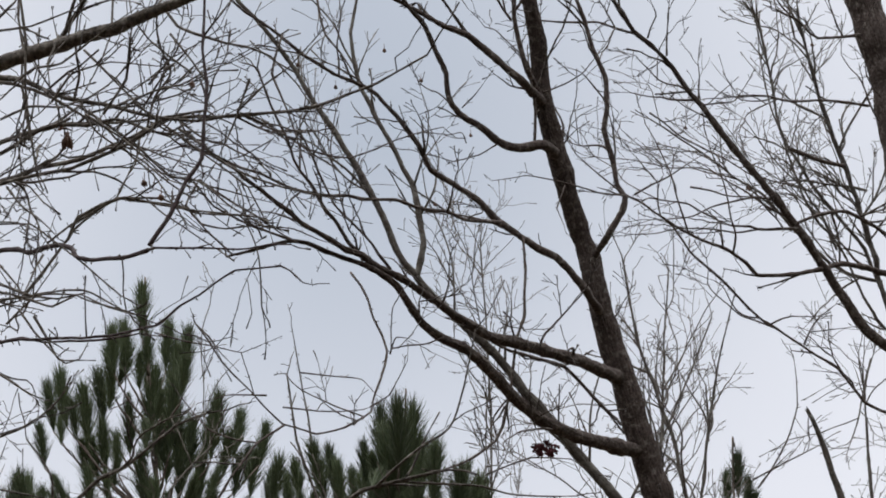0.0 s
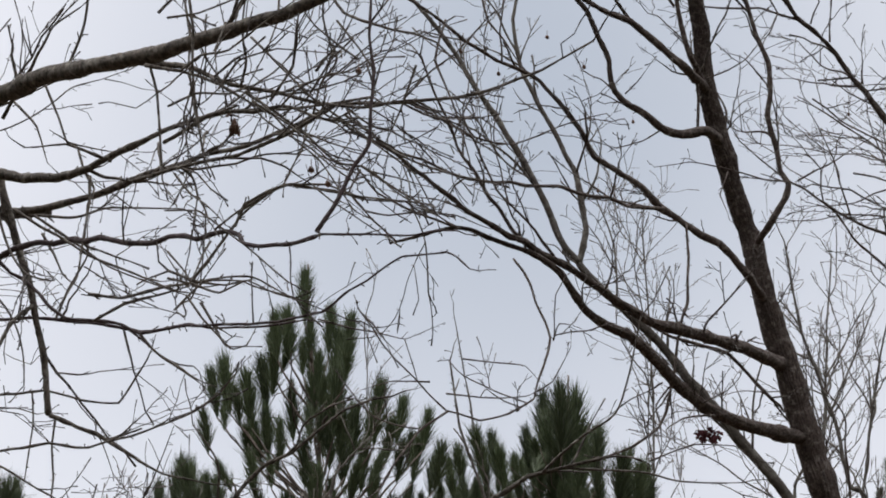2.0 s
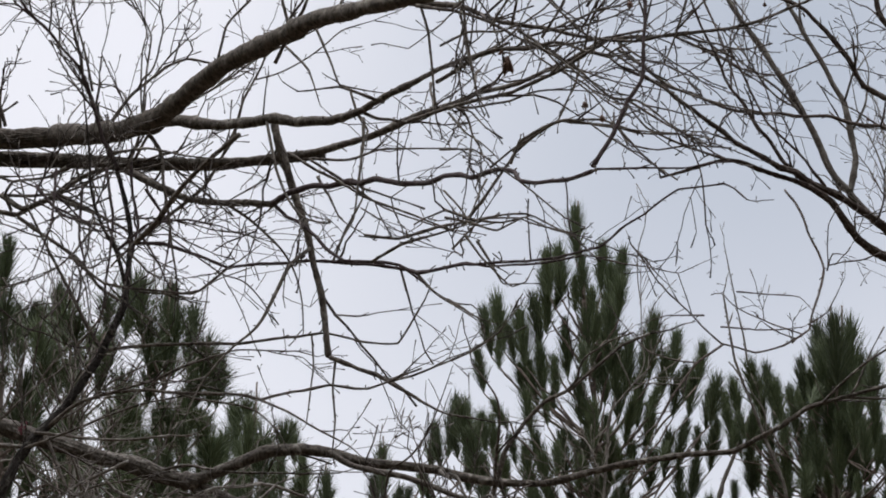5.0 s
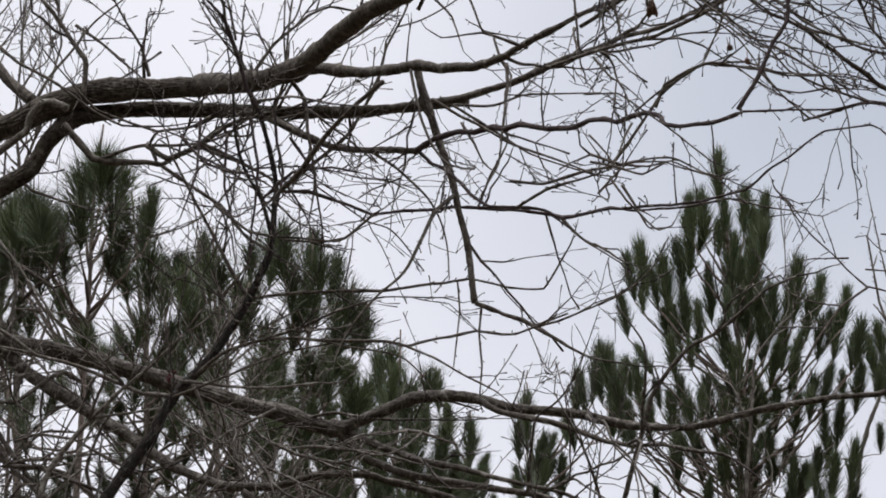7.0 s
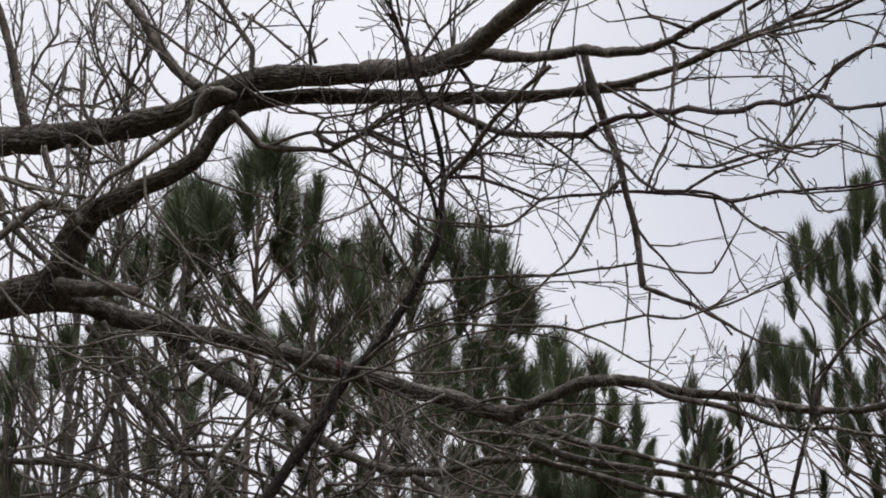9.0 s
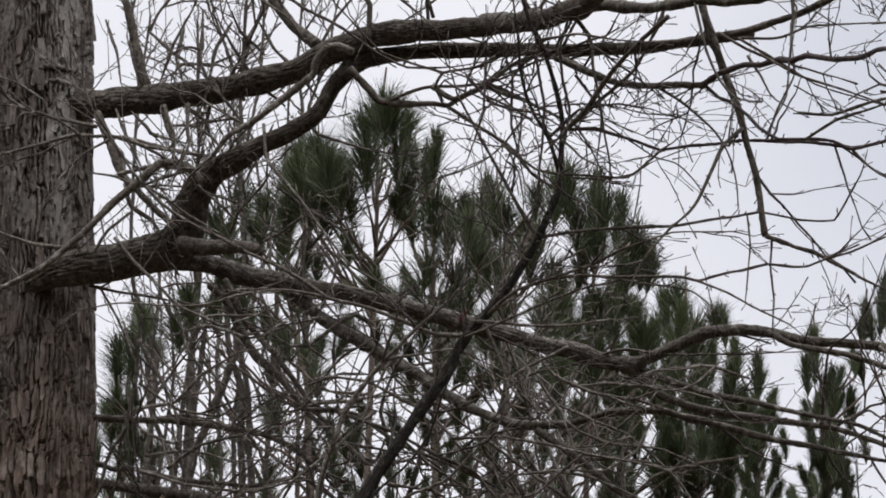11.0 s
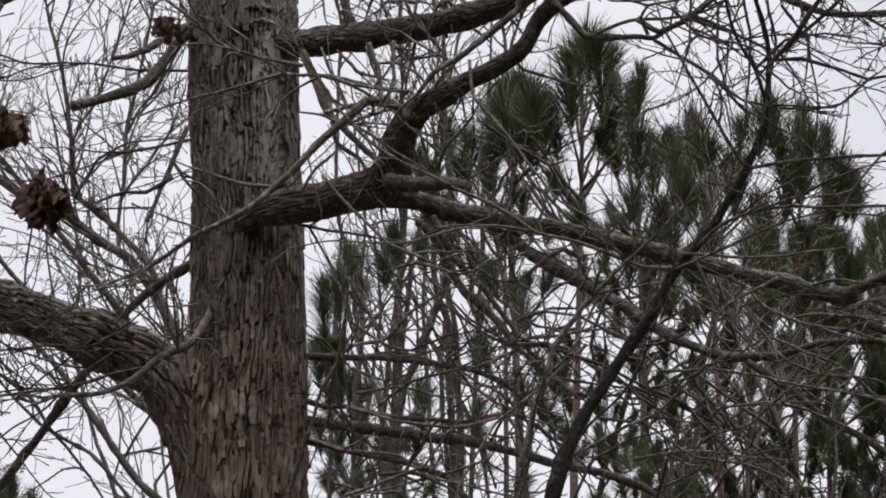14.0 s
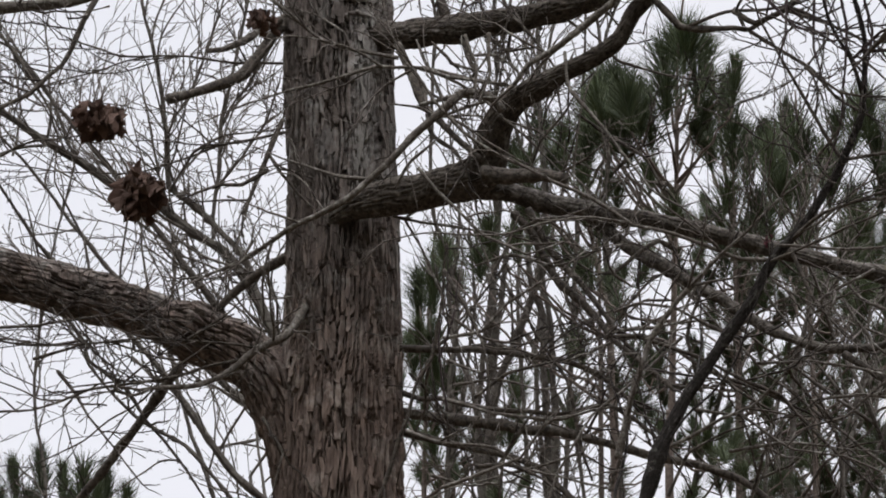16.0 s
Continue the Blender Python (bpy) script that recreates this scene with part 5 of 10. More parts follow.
bough(oak, "branch", bark, [(-2.212, 18.50, 7.598), (-2.046, 18.42, 7.649), (-1.907, 18.35, 7.730)],
      (0.0035, 0.0071, 0.0063, 0.0047, 0.0028), 4.2, 0.32, 0.2)
bough(oak, "branch", bark, [(-1.846, 18.50, 7.039), (-1.943, 18.43, 7.130), (-1.986, 18.35, 7.270)],
      (0.0035, 0.0070, 0.0062, 0.0047, 0.0028), 4.2, 0.32, 0.2)
bough(oak, "branch", bark, [(-1.637, 18.50, 7.141), (-1.764, 18.46, 7.051), (-1.889, 18.40, 6.905), (-1.988, 18.35, 6.733)],
      (0.0035, 0.0070, 0.0062, 0.0046, 0.0028), 4.2, 0.32, 0.2)
bough(oak, "branch", bark, [(-1.638, 18.50, 6.978), (-1.787, 18.43, 6.962), (-1.910, 18.35, 6.837)],
      (0.0035, 0.0070, 0.0062, 0.0046, 0.0028), 4.2, 0.32, 0.2)
bough(oak, "branch", bark, [(-2.961, 18.80, 8.864), (-2.894, 18.73, 8.690), (-2.853, 18.65, 8.487)],
      (0.0043, 0.0086, 0.0076, 0.0057, 0.0034), 4.2, 0.32, 0.2)
bough(oak, "branch", bark, [(-2.194, 18.80, 8.659), (-2.293, 18.72, 8.747), (-2.340, 18.65, 8.839)],
      (0.0043, 0.0085, 0.0076, 0.0057, 0.0034), 4.2, 0.32, 0.2)
bough(oak, "branch", bark, [(-2.684, 18.80, 8.535), (-2.620, 18.72, 8.705), (-2.530, 18.65, 8.847)],
      (0.0043, 0.0085, 0.0076, 0.0057, 0.0034), 4.2, 0.32, 0.2)
bough(oak, "branch", bark, [(-2.357, 18.80, 8.551), (-2.267, 18.73, 8.692), (-2.177, 18.65, 8.832)],
      (0.0043, 0.0085, 0.0076, 0.0057, 0.0034), 4.2, 0.32, 0.2)
bough(oak, "branch", bark, [(-2.438, 18.80, 8.468), (-2.455, 18.73, 8.299), (-2.391, 18.65, 8.128)],
      (0.0043, 0.0085, 0.0075, 0.0056, 0.0034), 4.2, 0.32, 0.2)
bough(oak, "branch", bark, [(-2.819, 18.80, 8.397), (-2.727, 18.73, 8.255), (-2.553, 18.65, 8.177)],
      (0.0043, 0.0085, 0.0075, 0.0056, 0.0034), 4.2, 0.32, 0.2)
bough(oak, "branch", bark, [(-2.574, 18.80, 8.416), (-2.455, 18.73, 8.299), (-2.311, 18.65, 8.295)],
      (0.0043, 0.0085, 0.0075, 0.0056, 0.0034), 4.2, 0.32, 0.2)
bough(oak, "branch", bark, [(-2.140, 18.80, 8.313), (-2.212, 18.72, 8.118), (-2.177, 18.65, 7.923)],
      (0.0042, 0.0085, 0.0075, 0.0056, 0.0034), 4.2, 0.32, 0.2)
bough(oak, "branch", bark, [(-2.031, 18.80, 8.366), (-1.919, 18.75, 8.229), (-1.780, 18.70, 8.164), (-1.643, 18.65, 8.100)],
      (0.0042, 0.0085, 0.0075, 0.0056, 0.0034), 4.2, 0.32, 0.2)
bough(oak, "branch", lichen, [(-2.738, 18.90, 6.724), (-2.545, 18.85, 6.733), (-2.327, 18.80, 6.656), (-2.110, 18.75, 6.662)],
      (0.0080, 0.0067, 0.0049, 0.0028), 3.8, 0.32, 0.2)
bough(oak, "branch", lichen, [(-2.765, 18.90, 6.835), (-2.595, 18.83, 6.755), (-2.399, 18.75, 6.781)],
      (0.0080, 0.0068, 0.0049, 0.0028), 3.8, 0.32, 0.2)
bough(oak, "branch", lichen, [(-2.844, 18.90, 6.292), (-2.651, 18.85, 6.219), (-2.459, 18.80, 6.227), (-2.297, 18.75, 6.157)],
      (0.0079, 0.0067, 0.0049, 0.0028), 3.8, 0.32, 0.2)
bough(oak, "branch", lichen, [(-0.952, 18.30, 7.058), (-0.801, 18.27, 6.885), (-0.624, 18.25, 6.793), (-0.422, 18.22, 6.753), (-0.223, 18.19, 6.660), (0.071, 18.15, 6.613)],
      (0.0040, 0.0080, 0.0071, 0.0053, 0.0032), 2.5, 0.32, 0.2)
bough(oak, "branch", lichen, [(-0.903, 18.30, 6.950), (-0.754, 18.26, 6.669), (-0.554, 18.23, 6.549), (-0.303, 18.19, 6.506), (-0.032, 18.15, 6.357)],
      (0.0040, 0.0080, 0.0071, 0.0053, 0.0032), 2.5, 0.32, 0.2)
bough(oak, "branch", lichen, [(-0.727, 18.30, 6.838), (-0.523, 18.25, 6.818), (-0.295, 18.20, 6.796), (-0.095, 18.15, 6.723)],
      (0.0040, 0.0080, 0.0071, 0.0053, 0.0032), 2.5, 0.32, 0.2)
bough(oak, "branch", lichen, [(0.080, 18.30, 6.865), (-0.141, 18.25, 6.909), (-0.343, 18.20, 6.875), (-0.520, 18.15, 6.789)],
      (0.0040, 0.0080, 0.0071, 0.0053, 0.0032), 2.5, 0.32, 0.2)
bough(oak, "branch", lichen, [(-0.855, 18.30, 6.789), (-0.653, 18.27, 6.694), (-0.477, 18.24, 6.602), (-0.256, 18.19, 6.374), (-0.113, 18.15, 6.153)],
      (0.0040, 0.0080, 0.0071, 0.0053, 0.0032), 2.5, 0.32, 0.2)
bough(oak, "branch", lichen, [(-1.040, 18.30, 6.426), (-0.810, 18.26, 6.436), (-0.608, 18.23, 6.395), (-0.360, 18.18, 6.247), (-0.163, 18.15, 6.155)],
      (0.0040, 0.0080, 0.0071, 0.0053, 0.0032), 2.5, 0.32, 0.2)
bough(oak, "branch", lichen, [(0.067, 18.30, 6.498), (-0.129, 18.26, 6.466), (-0.357, 18.20, 6.380), (-0.535, 18.15, 6.217)],
      (0.0040, 0.0080, 0.0071, 0.0053, 0.0032), 2.5, 0.32, 0.2)
bough(oak, "branch", bark, [(0.553, 15.20, 8.166), (0.682, 15.15, 8.176), (0.832, 15.09, 8.230), (0.915, 15.05, 8.311)],
      (0.0056, 0.0047, 0.0034, 0.0020), 4.3, 0.32, 0.2)
bough(oak, "branch", bark, [(0.603, 15.20, 7.953), (0.687, 15.17, 8.017), (0.795, 15.14, 8.033), (0.943, 15.09, 8.139), (1.071, 15.05, 8.223)],
      (0.0055, 0.0047, 0.0034, 0.0020), 4.3, 0.32, 0.2)
bough(oak, "branch", bark, [(0.757, 15.20, 7.889), (0.840, 15.16, 7.994), (0.990, 15.11, 8.028), (1.162, 15.05, 7.989)],
      (0.0055, 0.0047, 0.0034, 0.0020), 4.3, 0.32, 0.2)
bough(oak, "branch", bark, [(0.956, 15.20, 7.851), (1.038, 15.15, 7.976), (1.054, 15.10, 8.101), (1.115, 15.05, 8.226)],
      (0.0055, 0.0047, 0.0034, 0.0020), 4.3, 0.32, 0.2)
bough(oak, "branch", bark, [(0.563, 15.20, 7.809), (0.669, 15.16, 7.845), (0.798, 15.11, 7.833), (0.968, 15.05, 7.885)],
      (0.0055, 0.0047, 0.0034, 0.0020), 4.3, 0.32, 0.2)
bough(oak, "branch", bark, [(1.130, 15.20, 7.979), (1.233, 15.12, 8.071), (1.292, 15.05, 8.187)],
      (0.0055, 0.0047, 0.0034, 0.0020), 4.3, 0.32, 0.2)

bough(oak, "branch", bark, [(1.198, 15.3, 8.351), (1.252, 15.26, 8.262), (1.316, 15.21, 8.21), (1.435, 15.17, 8.155), (1.52, 15.13, 8.124), (1.605, 15.09, 8.074), (1.701, 15.04, 7.941), (1.763, 15.0, 7.832)],
      (0.0062, 0.0052, 0.0040, 0.0024), 2.5, 0.4, 0.2)
bough(oak, "branch", bark, [(1.107, 15.2, 7.764), (1.088, 15.15, 7.625), (1.017, 15.1, 7.474)],
      (0.0050, 0.0042, 0.0030, 0.0018), 2, 0.35, 0.1)
bough(oak, "branch", bark, [(0.845, 15.2, 7.377), (0.918, 15.15, 7.419), (1.018, 15.1, 7.467), (1.106, 15.05, 7.442), (1.21, 15.0, 7.414), (1.315, 14.95, 7.36), (1.462, 14.9, 7.332)],
      (0.0062, 0.0052, 0.0040, 0.0024), 2.2, 0.35, 0.2)
bough(oak, "branch", bark, [(1.5, 14.9, 7.896), (1.461, 14.93, 7.767), (1.432, 14.97, 7.697), (1.382, 15.0, 7.58)],
      (0.0050, 0.0042, 0.0030, 0.0018), 2, 0.3, 0.2)
bough(oak, "branch", bark, [(0.912, 15.2, 7.849), (0.997, 15.12, 7.729), (1.103, 15.05, 7.587), (1.186, 14.97, 7.445), (1.269, 14.9, 7.282)],
      (0.0050, 0.0042, 0.0030, 0.0018), 2.4, 0.4, 0.1)
bough(oak, "branch", bark, [(0.872, 15.3, 7.912), (0.981, 15.23, 7.807), (1.11, 15.17, 7.691), (1.216, 15.1, 7.564), (1.309, 15.03, 7.519), (1.424, 14.97, 7.406), (1.569, 14.9, 7.295)],
      (0.0062, 0.0052, 0.0040, 0.0024), 2.2, 0.4, 0.1)
bough(oak, "branch", bark, [(1.246, 15.1, 7.754), (1.384, 15.03, 7.613), (1.508, 14.95, 7.519), (1.631, 14.88, 7.449), (1.796, 14.8, 7.382)],
      (0.0062, 0.0052, 0.0040, 0.0024), 2.2, 0.35, 0.2)
bough(oak, "branch", bark, [(1.001, 15.4, 8.495), (0.994, 15.33, 8.245), (0.955, 15.27, 8.106), (0.867, 15.2, 7.895)],
      (0.0050, 0.0042, 0.0030, 0.0018), 2.0, 0.35, 0.2)
bough(oak, "branch", bark, [(0.638, 15.6, 8.539), (0.65, 15.53, 8.216), (0.677, 15.47, 7.898), (0.71, 15.4, 7.701)],
      (0.0062, 0.0052, 0.0040, 0.0024), 2.0, 0.35, 0.1)
bough(oak, "branch", bark, [(1.29, 15.0, 7.951), (1.206, 15.05, 8.039), (1.131, 15.1, 8.128), (1.067, 15.15, 8.242), (1.045, 15.2, 8.384)],
      (0.0050, 0.0042, 0.0030, 0.0018), 2.6, 0.35, 0.3)
bough(oak, "branch", bark, [(1.467, 15.0, 7.794), (1.572, 14.97, 7.904), (1.667, 14.93, 7.965), (1.762, 14.9, 8.098)],
      (0.0050, 0.0042, 0.0030, 0.0018), 2.4, 0.35, 0.3)
bough(oak, "branch", reddish, [(-2.62, 17.9, 6.326), (-2.644, 17.9, 6.482), (-2.66, 17.9, 6.665), (-2.63, 17.9, 6.874), (-2.615, 17.9, 7.106)],
      (0.0050, 0.0042, 0.0030, 0.0018), 1.6, 0.25, 0.3)
bough(oak, "branch", reddish, [(-2.659, 17.9, 6.561), (-2.597, 17.9, 6.768), (-2.569, 17.9, 7.003)],
      (0.0050, 0.0042, 0.0030, 0.0018), 1.4, 0.25, 0.3)
bough(oak, "branch", lichen, [(-2.675, 18.2, 6.458), (-2.564, 18.14, 6.413), (-2.429, 18.08, 6.353), (-2.143, 18.02, 6.315), (-1.885, 17.96, 6.33), (-1.705, 17.9, 6.257)],
      (0.0090, 0.0080, 0.0064, 0.0040), 2.4, 0.35, 0.2)
bough(oak, "branch", lichen, [(-2.87, 18.3, 6.359), (-2.68, 18.24, 6.272), (-2.442, 18.18, 6.223), (-2.307, 18.12, 6.113), (-2.086, 18.06, 6.034), (-1.892, 18.0, 5.967)],
      (0.0085, 0.0076, 0.0060, 0.0040), 2.4, 0.35, 0.2)
bough(oak, "branch", lichen, [(-2.062, 18.2, 6.19), (-2.298, 18.15, 6.12), (-2.558, 18.1, 6.051), (-2.754, 18.05, 5.954), (-2.898, 18.0, 5.895)],
      (0.0062, 0.0052, 0.0040, 0.0024), 2.4, 0.35, 0.2)
bough(oak, "branch", lichen, [(-1.584, 18.0, 6.655), (-1.807, 17.95, 6.441), (-1.979, 17.9, 6.279), (-2.125, 17.85, 6.015), (-2.194, 17.8, 5.776)],
      (0.0075, 0.0066, 0.0056, 0.0050), 2.0, 0.35, 0.2)
bough(oak, "branch", bark, [(-0.636, 17.9, 6.439), (-0.861, 17.88, 6.236), (-1.033, 17.85, 6.184), (-1.207, 17.82, 6.006), (-1.308, 17.8, 5.776)],
      (0.0062, 0.0052, 0.0040, 0.0024), 2.6, 0.35, 0.2)
bough(oak, "branch", lichen, [(-1.538, 18.0, 6.316), (-1.31, 17.95, 6.27), (-1.087, 17.9, 6.097), (-0.864, 17.85, 6.052), (-0.646, 17.8, 5.932)],
      (0.0080, 0.0072, 0.0058, 0.0040), 2.6, 0.35, 0.2)

sapling = tree("young_tree", (-2.64, 17.70), "young bare tree with dark thin stem beside the oak")
bough(sapling, "trunk", blackish_bark, [(-2.636, 17.70, -0.100), (-2.231, 17.70, 2.548), (-1.962, 17.70, 4.313), (-1.827, 17.70, 5.196), (-1.764, 17.70, 5.608), (-1.737, 17.70, 5.785), (-1.670, 17.70, 6.046), (-1.562, 17.70, 6.264), (-1.450, 17.70, 6.428), (-1.349, 17.70, 6.584), (-1.248, 17.70, 6.735), (-1.172, 17.70, 6.882), (-1.126, 17.70, 6.955), (-0.995, 17.70, 7.089), (-0.867, 17.70, 7.288), (-0.783, 17.70, 7.474), (-0.746, 17.70, 7.604), (-0.721, 17.70, 7.842), (-0.751, 17.70, 8.057), (-0.818, 17.70, 8.275), (-0.859, 17.70, 8.358), (-0.894, 17.70, 8.522)],
      (0.0630, 0.0414, 0.0364, 0.0344, 0.0334, 0.0331, 0.0323, 0.0307, 0.0289, 0.0267, 0.0243, 0.0225, 0.0217, 0.0199, 0.0176, 0.0157, 0.0144, 0.0122, 0.0108, 0.0094, 0.0088, 0.0077), 2.5, 0.55, 0.2)
bough(sapling, "limb", bark, [(-0.715, 17.70, 7.842), (-0.558, 17.66, 7.972), (-0.401, 17.63, 8.097), (-0.305, 17.59, 8.280), (-0.228, 17.55, 8.481), (-0.152, 17.52, 8.631), (-0.113, 17.50, 8.731)],
      (0.0113, 0.0088, 0.0063, 0.0051), 3.1, 0.55, 0.2)
bough(sapling, "limb", bark, [(-0.827, 17.70, 7.340), (-0.908, 17.68, 7.466), (-0.983, 17.66, 7.617), (-1.084, 17.63, 7.794), (-1.185, 17.60, 7.997)],
      (0.0100, 0.0075, 0.0050), 3.1, 0.55, 0.2)
bough(sapling, "limb", bark, [(-1.079, 17.70, 6.997), (-0.926, 17.61, 7.086), (-0.775, 17.54, 7.114), (-0.599, 17.46, 7.098), (-0.426, 17.38, 7.066), (-0.229, 17.28, 7.022), (-0.132, 17.24, 6.987), (0.013, 17.16, 7.008), (0.157, 17.09, 7.010), (0.323, 17.01, 6.976), (0.418, 16.96, 6.992), (0.605, 16.86, 7.022), (0.722, 16.80, 7.063)],
      (0.0087, 0.0074, 0.0073, 0.0060, 0.0048, 0.0036), 1.4, 0.4, 0.2)
bough(sapling, "limb", bark, [(-0.820, 17.70, 7.361), (-0.605, 17.60, 7.350), (-0.429, 17.52, 7.330), (-0.230, 17.42, 7.293), (-0.034, 17.33, 7.303), (0.137, 17.24, 7.293), (0.305, 17.16, 7.228), (0.452, 17.09, 7.203), (0.543, 17.00, 7.331)],
      (0.0087, 0.0074, 0.0061, 0.0048, 0.0048), 1.4, 0.4, 0.2)
bough(sapling, "limb", lichen, [(-1.141, 17.70, 6.917), (-1.295, 17.69, 6.915), (-1.418, 17.68, 6.968), (-1.567, 17.68, 7.036), (-1.765, 17.67, 7.104), (-1.964, 17.65, 7.225), (-2.114, 17.64, 7.298), (-2.314, 17.63, 7.402), (-2.516, 17.62, 7.537), (-2.643, 17.61, 7.672), (-2.758, 17.60, 7.885)],
      (0.0099, 0.0087, 0.0075, 0.0051), 3.4, 0.55, 0.2)
bough(sapling, "limb", lichen, [(-1.857, 17.80, 6.064), (-1.790, 17.76, 6.307), (-1.698, 17.72, 6.575), (-1.570, 17.69, 6.742), (-1.392, 17.65, 6.919), (-1.264, 17.63, 7.024), (-1.112, 17.60, 7.165)],
      (0.0161, 0.0136, 0.0112, 0.0074, 0.0050), 3.4, 0.55, 0.2)
bough(sapling, "limb", reddish, [(-0.698, 17.70, 7.869), (-0.582, 17.63, 7.830), (-0.480, 17.57, 7.780), (-0.279, 17.44, 7.668), (-0.080, 17.32, 7.637), (0.139, 17.18, 7.600), (0.307, 17.07, 7.561), (0.520, 16.93, 7.470), (0.729, 16.79, 7.460), (0.957, 16.64, 7.404), (1.155, 16.50, 7.392)],
      (0.0088, 0.0074, 0.0073, 0.0060, 0.0047), 1.4, 0.4, 0.2)
bough(sapling, "branch", bark, [(-0.684, 17.70, 7.629), (-0.531, 17.60, 7.588), (-0.417, 17.52, 7.579), (-0.278, 17.40, 7.654)],
      (0.0050, 0.0062), 2.5, 0.55, 0.2)
bough(sapling, "branch", lichen, [(-1.122, 17.60, 6.947), (-0.920, 17.53, 6.899), (-0.711, 17.46, 6.877), (-0.523, 17.40, 6.882)],
      (0.0074, 0.0061, 0.0049), 3.1, 0.55, 0.2)
bough(sapling, "branch", bark, [(-1.166, 17.60, 6.857), (-0.863, 17.51, 6.974), (-0.663, 17.45, 7.027), (-0.466, 17.40, 7.054)],
      (0.0062, 0.0049, 0.0037), 3.1, 0.55, 0.2)
bough(sapling, "branch", bark, [(-1.890, 18.00, 6.659), (-1.773, 17.99, 6.673), (-1.646, 17.98, 6.598), (-1.444, 17.96, 6.517), (-1.145, 17.93, 6.358), (-0.973, 17.91, 6.148), (-0.900, 17.90, 6.062)],
      (0.0101, 0.0088, 0.0075, 0.0062), 3.4, 0.55, 0.2)
bough(sapling, "branch", lichen, [(-1.240, 17.90, 6.494), (-1.015, 17.87, 6.493), (-0.816, 17.85, 6.442), (-0.594, 17.82, 6.385), (-0.398, 17.80, 6.347)],
      (0.0075, 0.0062, 0.0049), 3.1, 0.55, 0.2)
bough(sapling, "branch", bark, [(-1.890, 18.00, 6.789), (-1.769, 17.96, 6.812), (-1.587, 17.89, 6.748), (-1.356, 17.80, 6.612)],
      (0.0063, 0.0075), 3.4, 0.55, 0.2)
bough(sapling, "branch", bark, [(-2.384, 18.20, 6.996), (-2.254, 18.20, 6.752), (-2.125, 18.20, 6.537), (-2.049, 18.20, 6.195)],
      (0.0064, 0.0077, 0.0089), 3.4, 0.55, 0.2)
bough(sapling, "branch", lichen, [(-0.360, 18.10, 6.613), (-0.421, 18.07, 6.477), (-0.577, 18.03, 6.378), (-0.725, 18.00, 6.364)],
      (0.0076, 0.0063, 0.0050), 2.5, 0.55, 0.2)
bough(sapling, "branch", bark, [(-1.018, 18.00, 6.736), (-0.891, 18.00, 6.810), (-0.714, 18.00, 6.856)],
      (0.0050, 0.0038), 3.1, 0.55, 0.2)
bough(sapling, "limb", reddish, [(-0.795, 17.60, 8.170), (-0.848, 17.56, 8.317), (-0.900, 17.53, 8.439), (-0.966, 17.49, 8.611), (-1.093, 17.45, 8.754), (-1.245, 17.40, 8.882)],
      (0.0113, 0.0101, 0.0076, 0.0063, 0.0051), 7.4, 0.55, 0.2)
bough(sapling, "branch", bark, [(-0.821, 17.50, 8.360), (-0.736, 17.48, 8.474), (-0.587, 17.45, 8.598), (-0.487, 17.43, 8.625), (-0.310, 17.40, 8.589)],
      (0.0076, 0.0063, 0.0050), 7.4, 0.55, 0.2)
bough(sapling, "branch", bark, [(-0.900, 17.50, 8.494), (-0.941, 17.45, 8.678), (-0.995, 17.40, 8.900)],
      (0.0063, 0.0051, 0.0038), 8.7, 0.55, 0.2)
bough(sapling, "branch", bark, [(-0.741, 17.50, 8.134), (-0.682, 17.47, 8.338), (-0.662, 17.44, 8.595), (-0.640, 17.42, 8.750), (-0.718, 17.40, 8.904)],
      (0.0063, 0.0050, 0.0038), 8.7, 0.55, 0.2)
bough(sapling, "branch", bark, [(-0.990, 17.50, 7.720), (-0.837, 17.47, 7.593), (-0.588, 17.42, 7.542), (-0.440, 17.40, 7.522), (-0.293, 17.37, 7.592), (-0.195, 17.35, 7.638)],
      (0.0062, 0.0053, 0.0038, 0.0022), 1.9, 0.32, 0.2)
bough(sapling, "branch", bark, [(-0.752, 17.50, 7.113), (-0.532, 17.46, 7.180), (-0.386, 17.43, 7.224), (-0.239, 17.41, 7.264), (0.006, 17.37, 7.253), (0.104, 17.35, 7.215)],
      (0.0062, 0.0052, 0.0038, 0.0022), 1.9, 0.32, 0.2)
bough(sapling, "branch", bark, [(-0.719, 17.50, 7.750), (-0.640, 17.42, 7.633), (-0.537, 17.35, 7.556)],
      (0.0062, 0.0053, 0.0038, 0.0022), 1.9, 0.32, 0.2)
bough(sapling, "branch", bark, [(-0.953, 17.50, 7.291), (-0.831, 17.43, 7.425), (-0.748, 17.35, 7.632)],
      (0.0062, 0.0052, 0.0038, 0.0022), 1.9, 0.32, 0.2)
bough(sapling, "branch", lichen, [(-1.090, 17.90, 7.064), (-0.938, 17.86, 7.128), (-0.786, 17.80, 7.242), (-0.609, 17.75, 7.329)],
      (0.0075, 0.0064, 0.0047, 0.0027), 2.5, 0.32, 0.2)
bough(sapling, "branch", lichen, [(-1.441, 17.90, 6.987), (-1.534, 17.85, 6.790), (-1.602, 17.80, 6.622), (-1.643, 17.75, 6.403)],
      (0.0075, 0.0064, 0.0046, 0.0027), 3.4, 0.32, 0.2)
bough(sapling, "branch", lichen, [(-1.214, 17.90, 6.933), (-1.135, 17.84, 6.838), (-0.979, 17.75, 6.707)],
      (0.0075, 0.0064, 0.0046, 0.0027), 3.4, 0.32, 0.2)
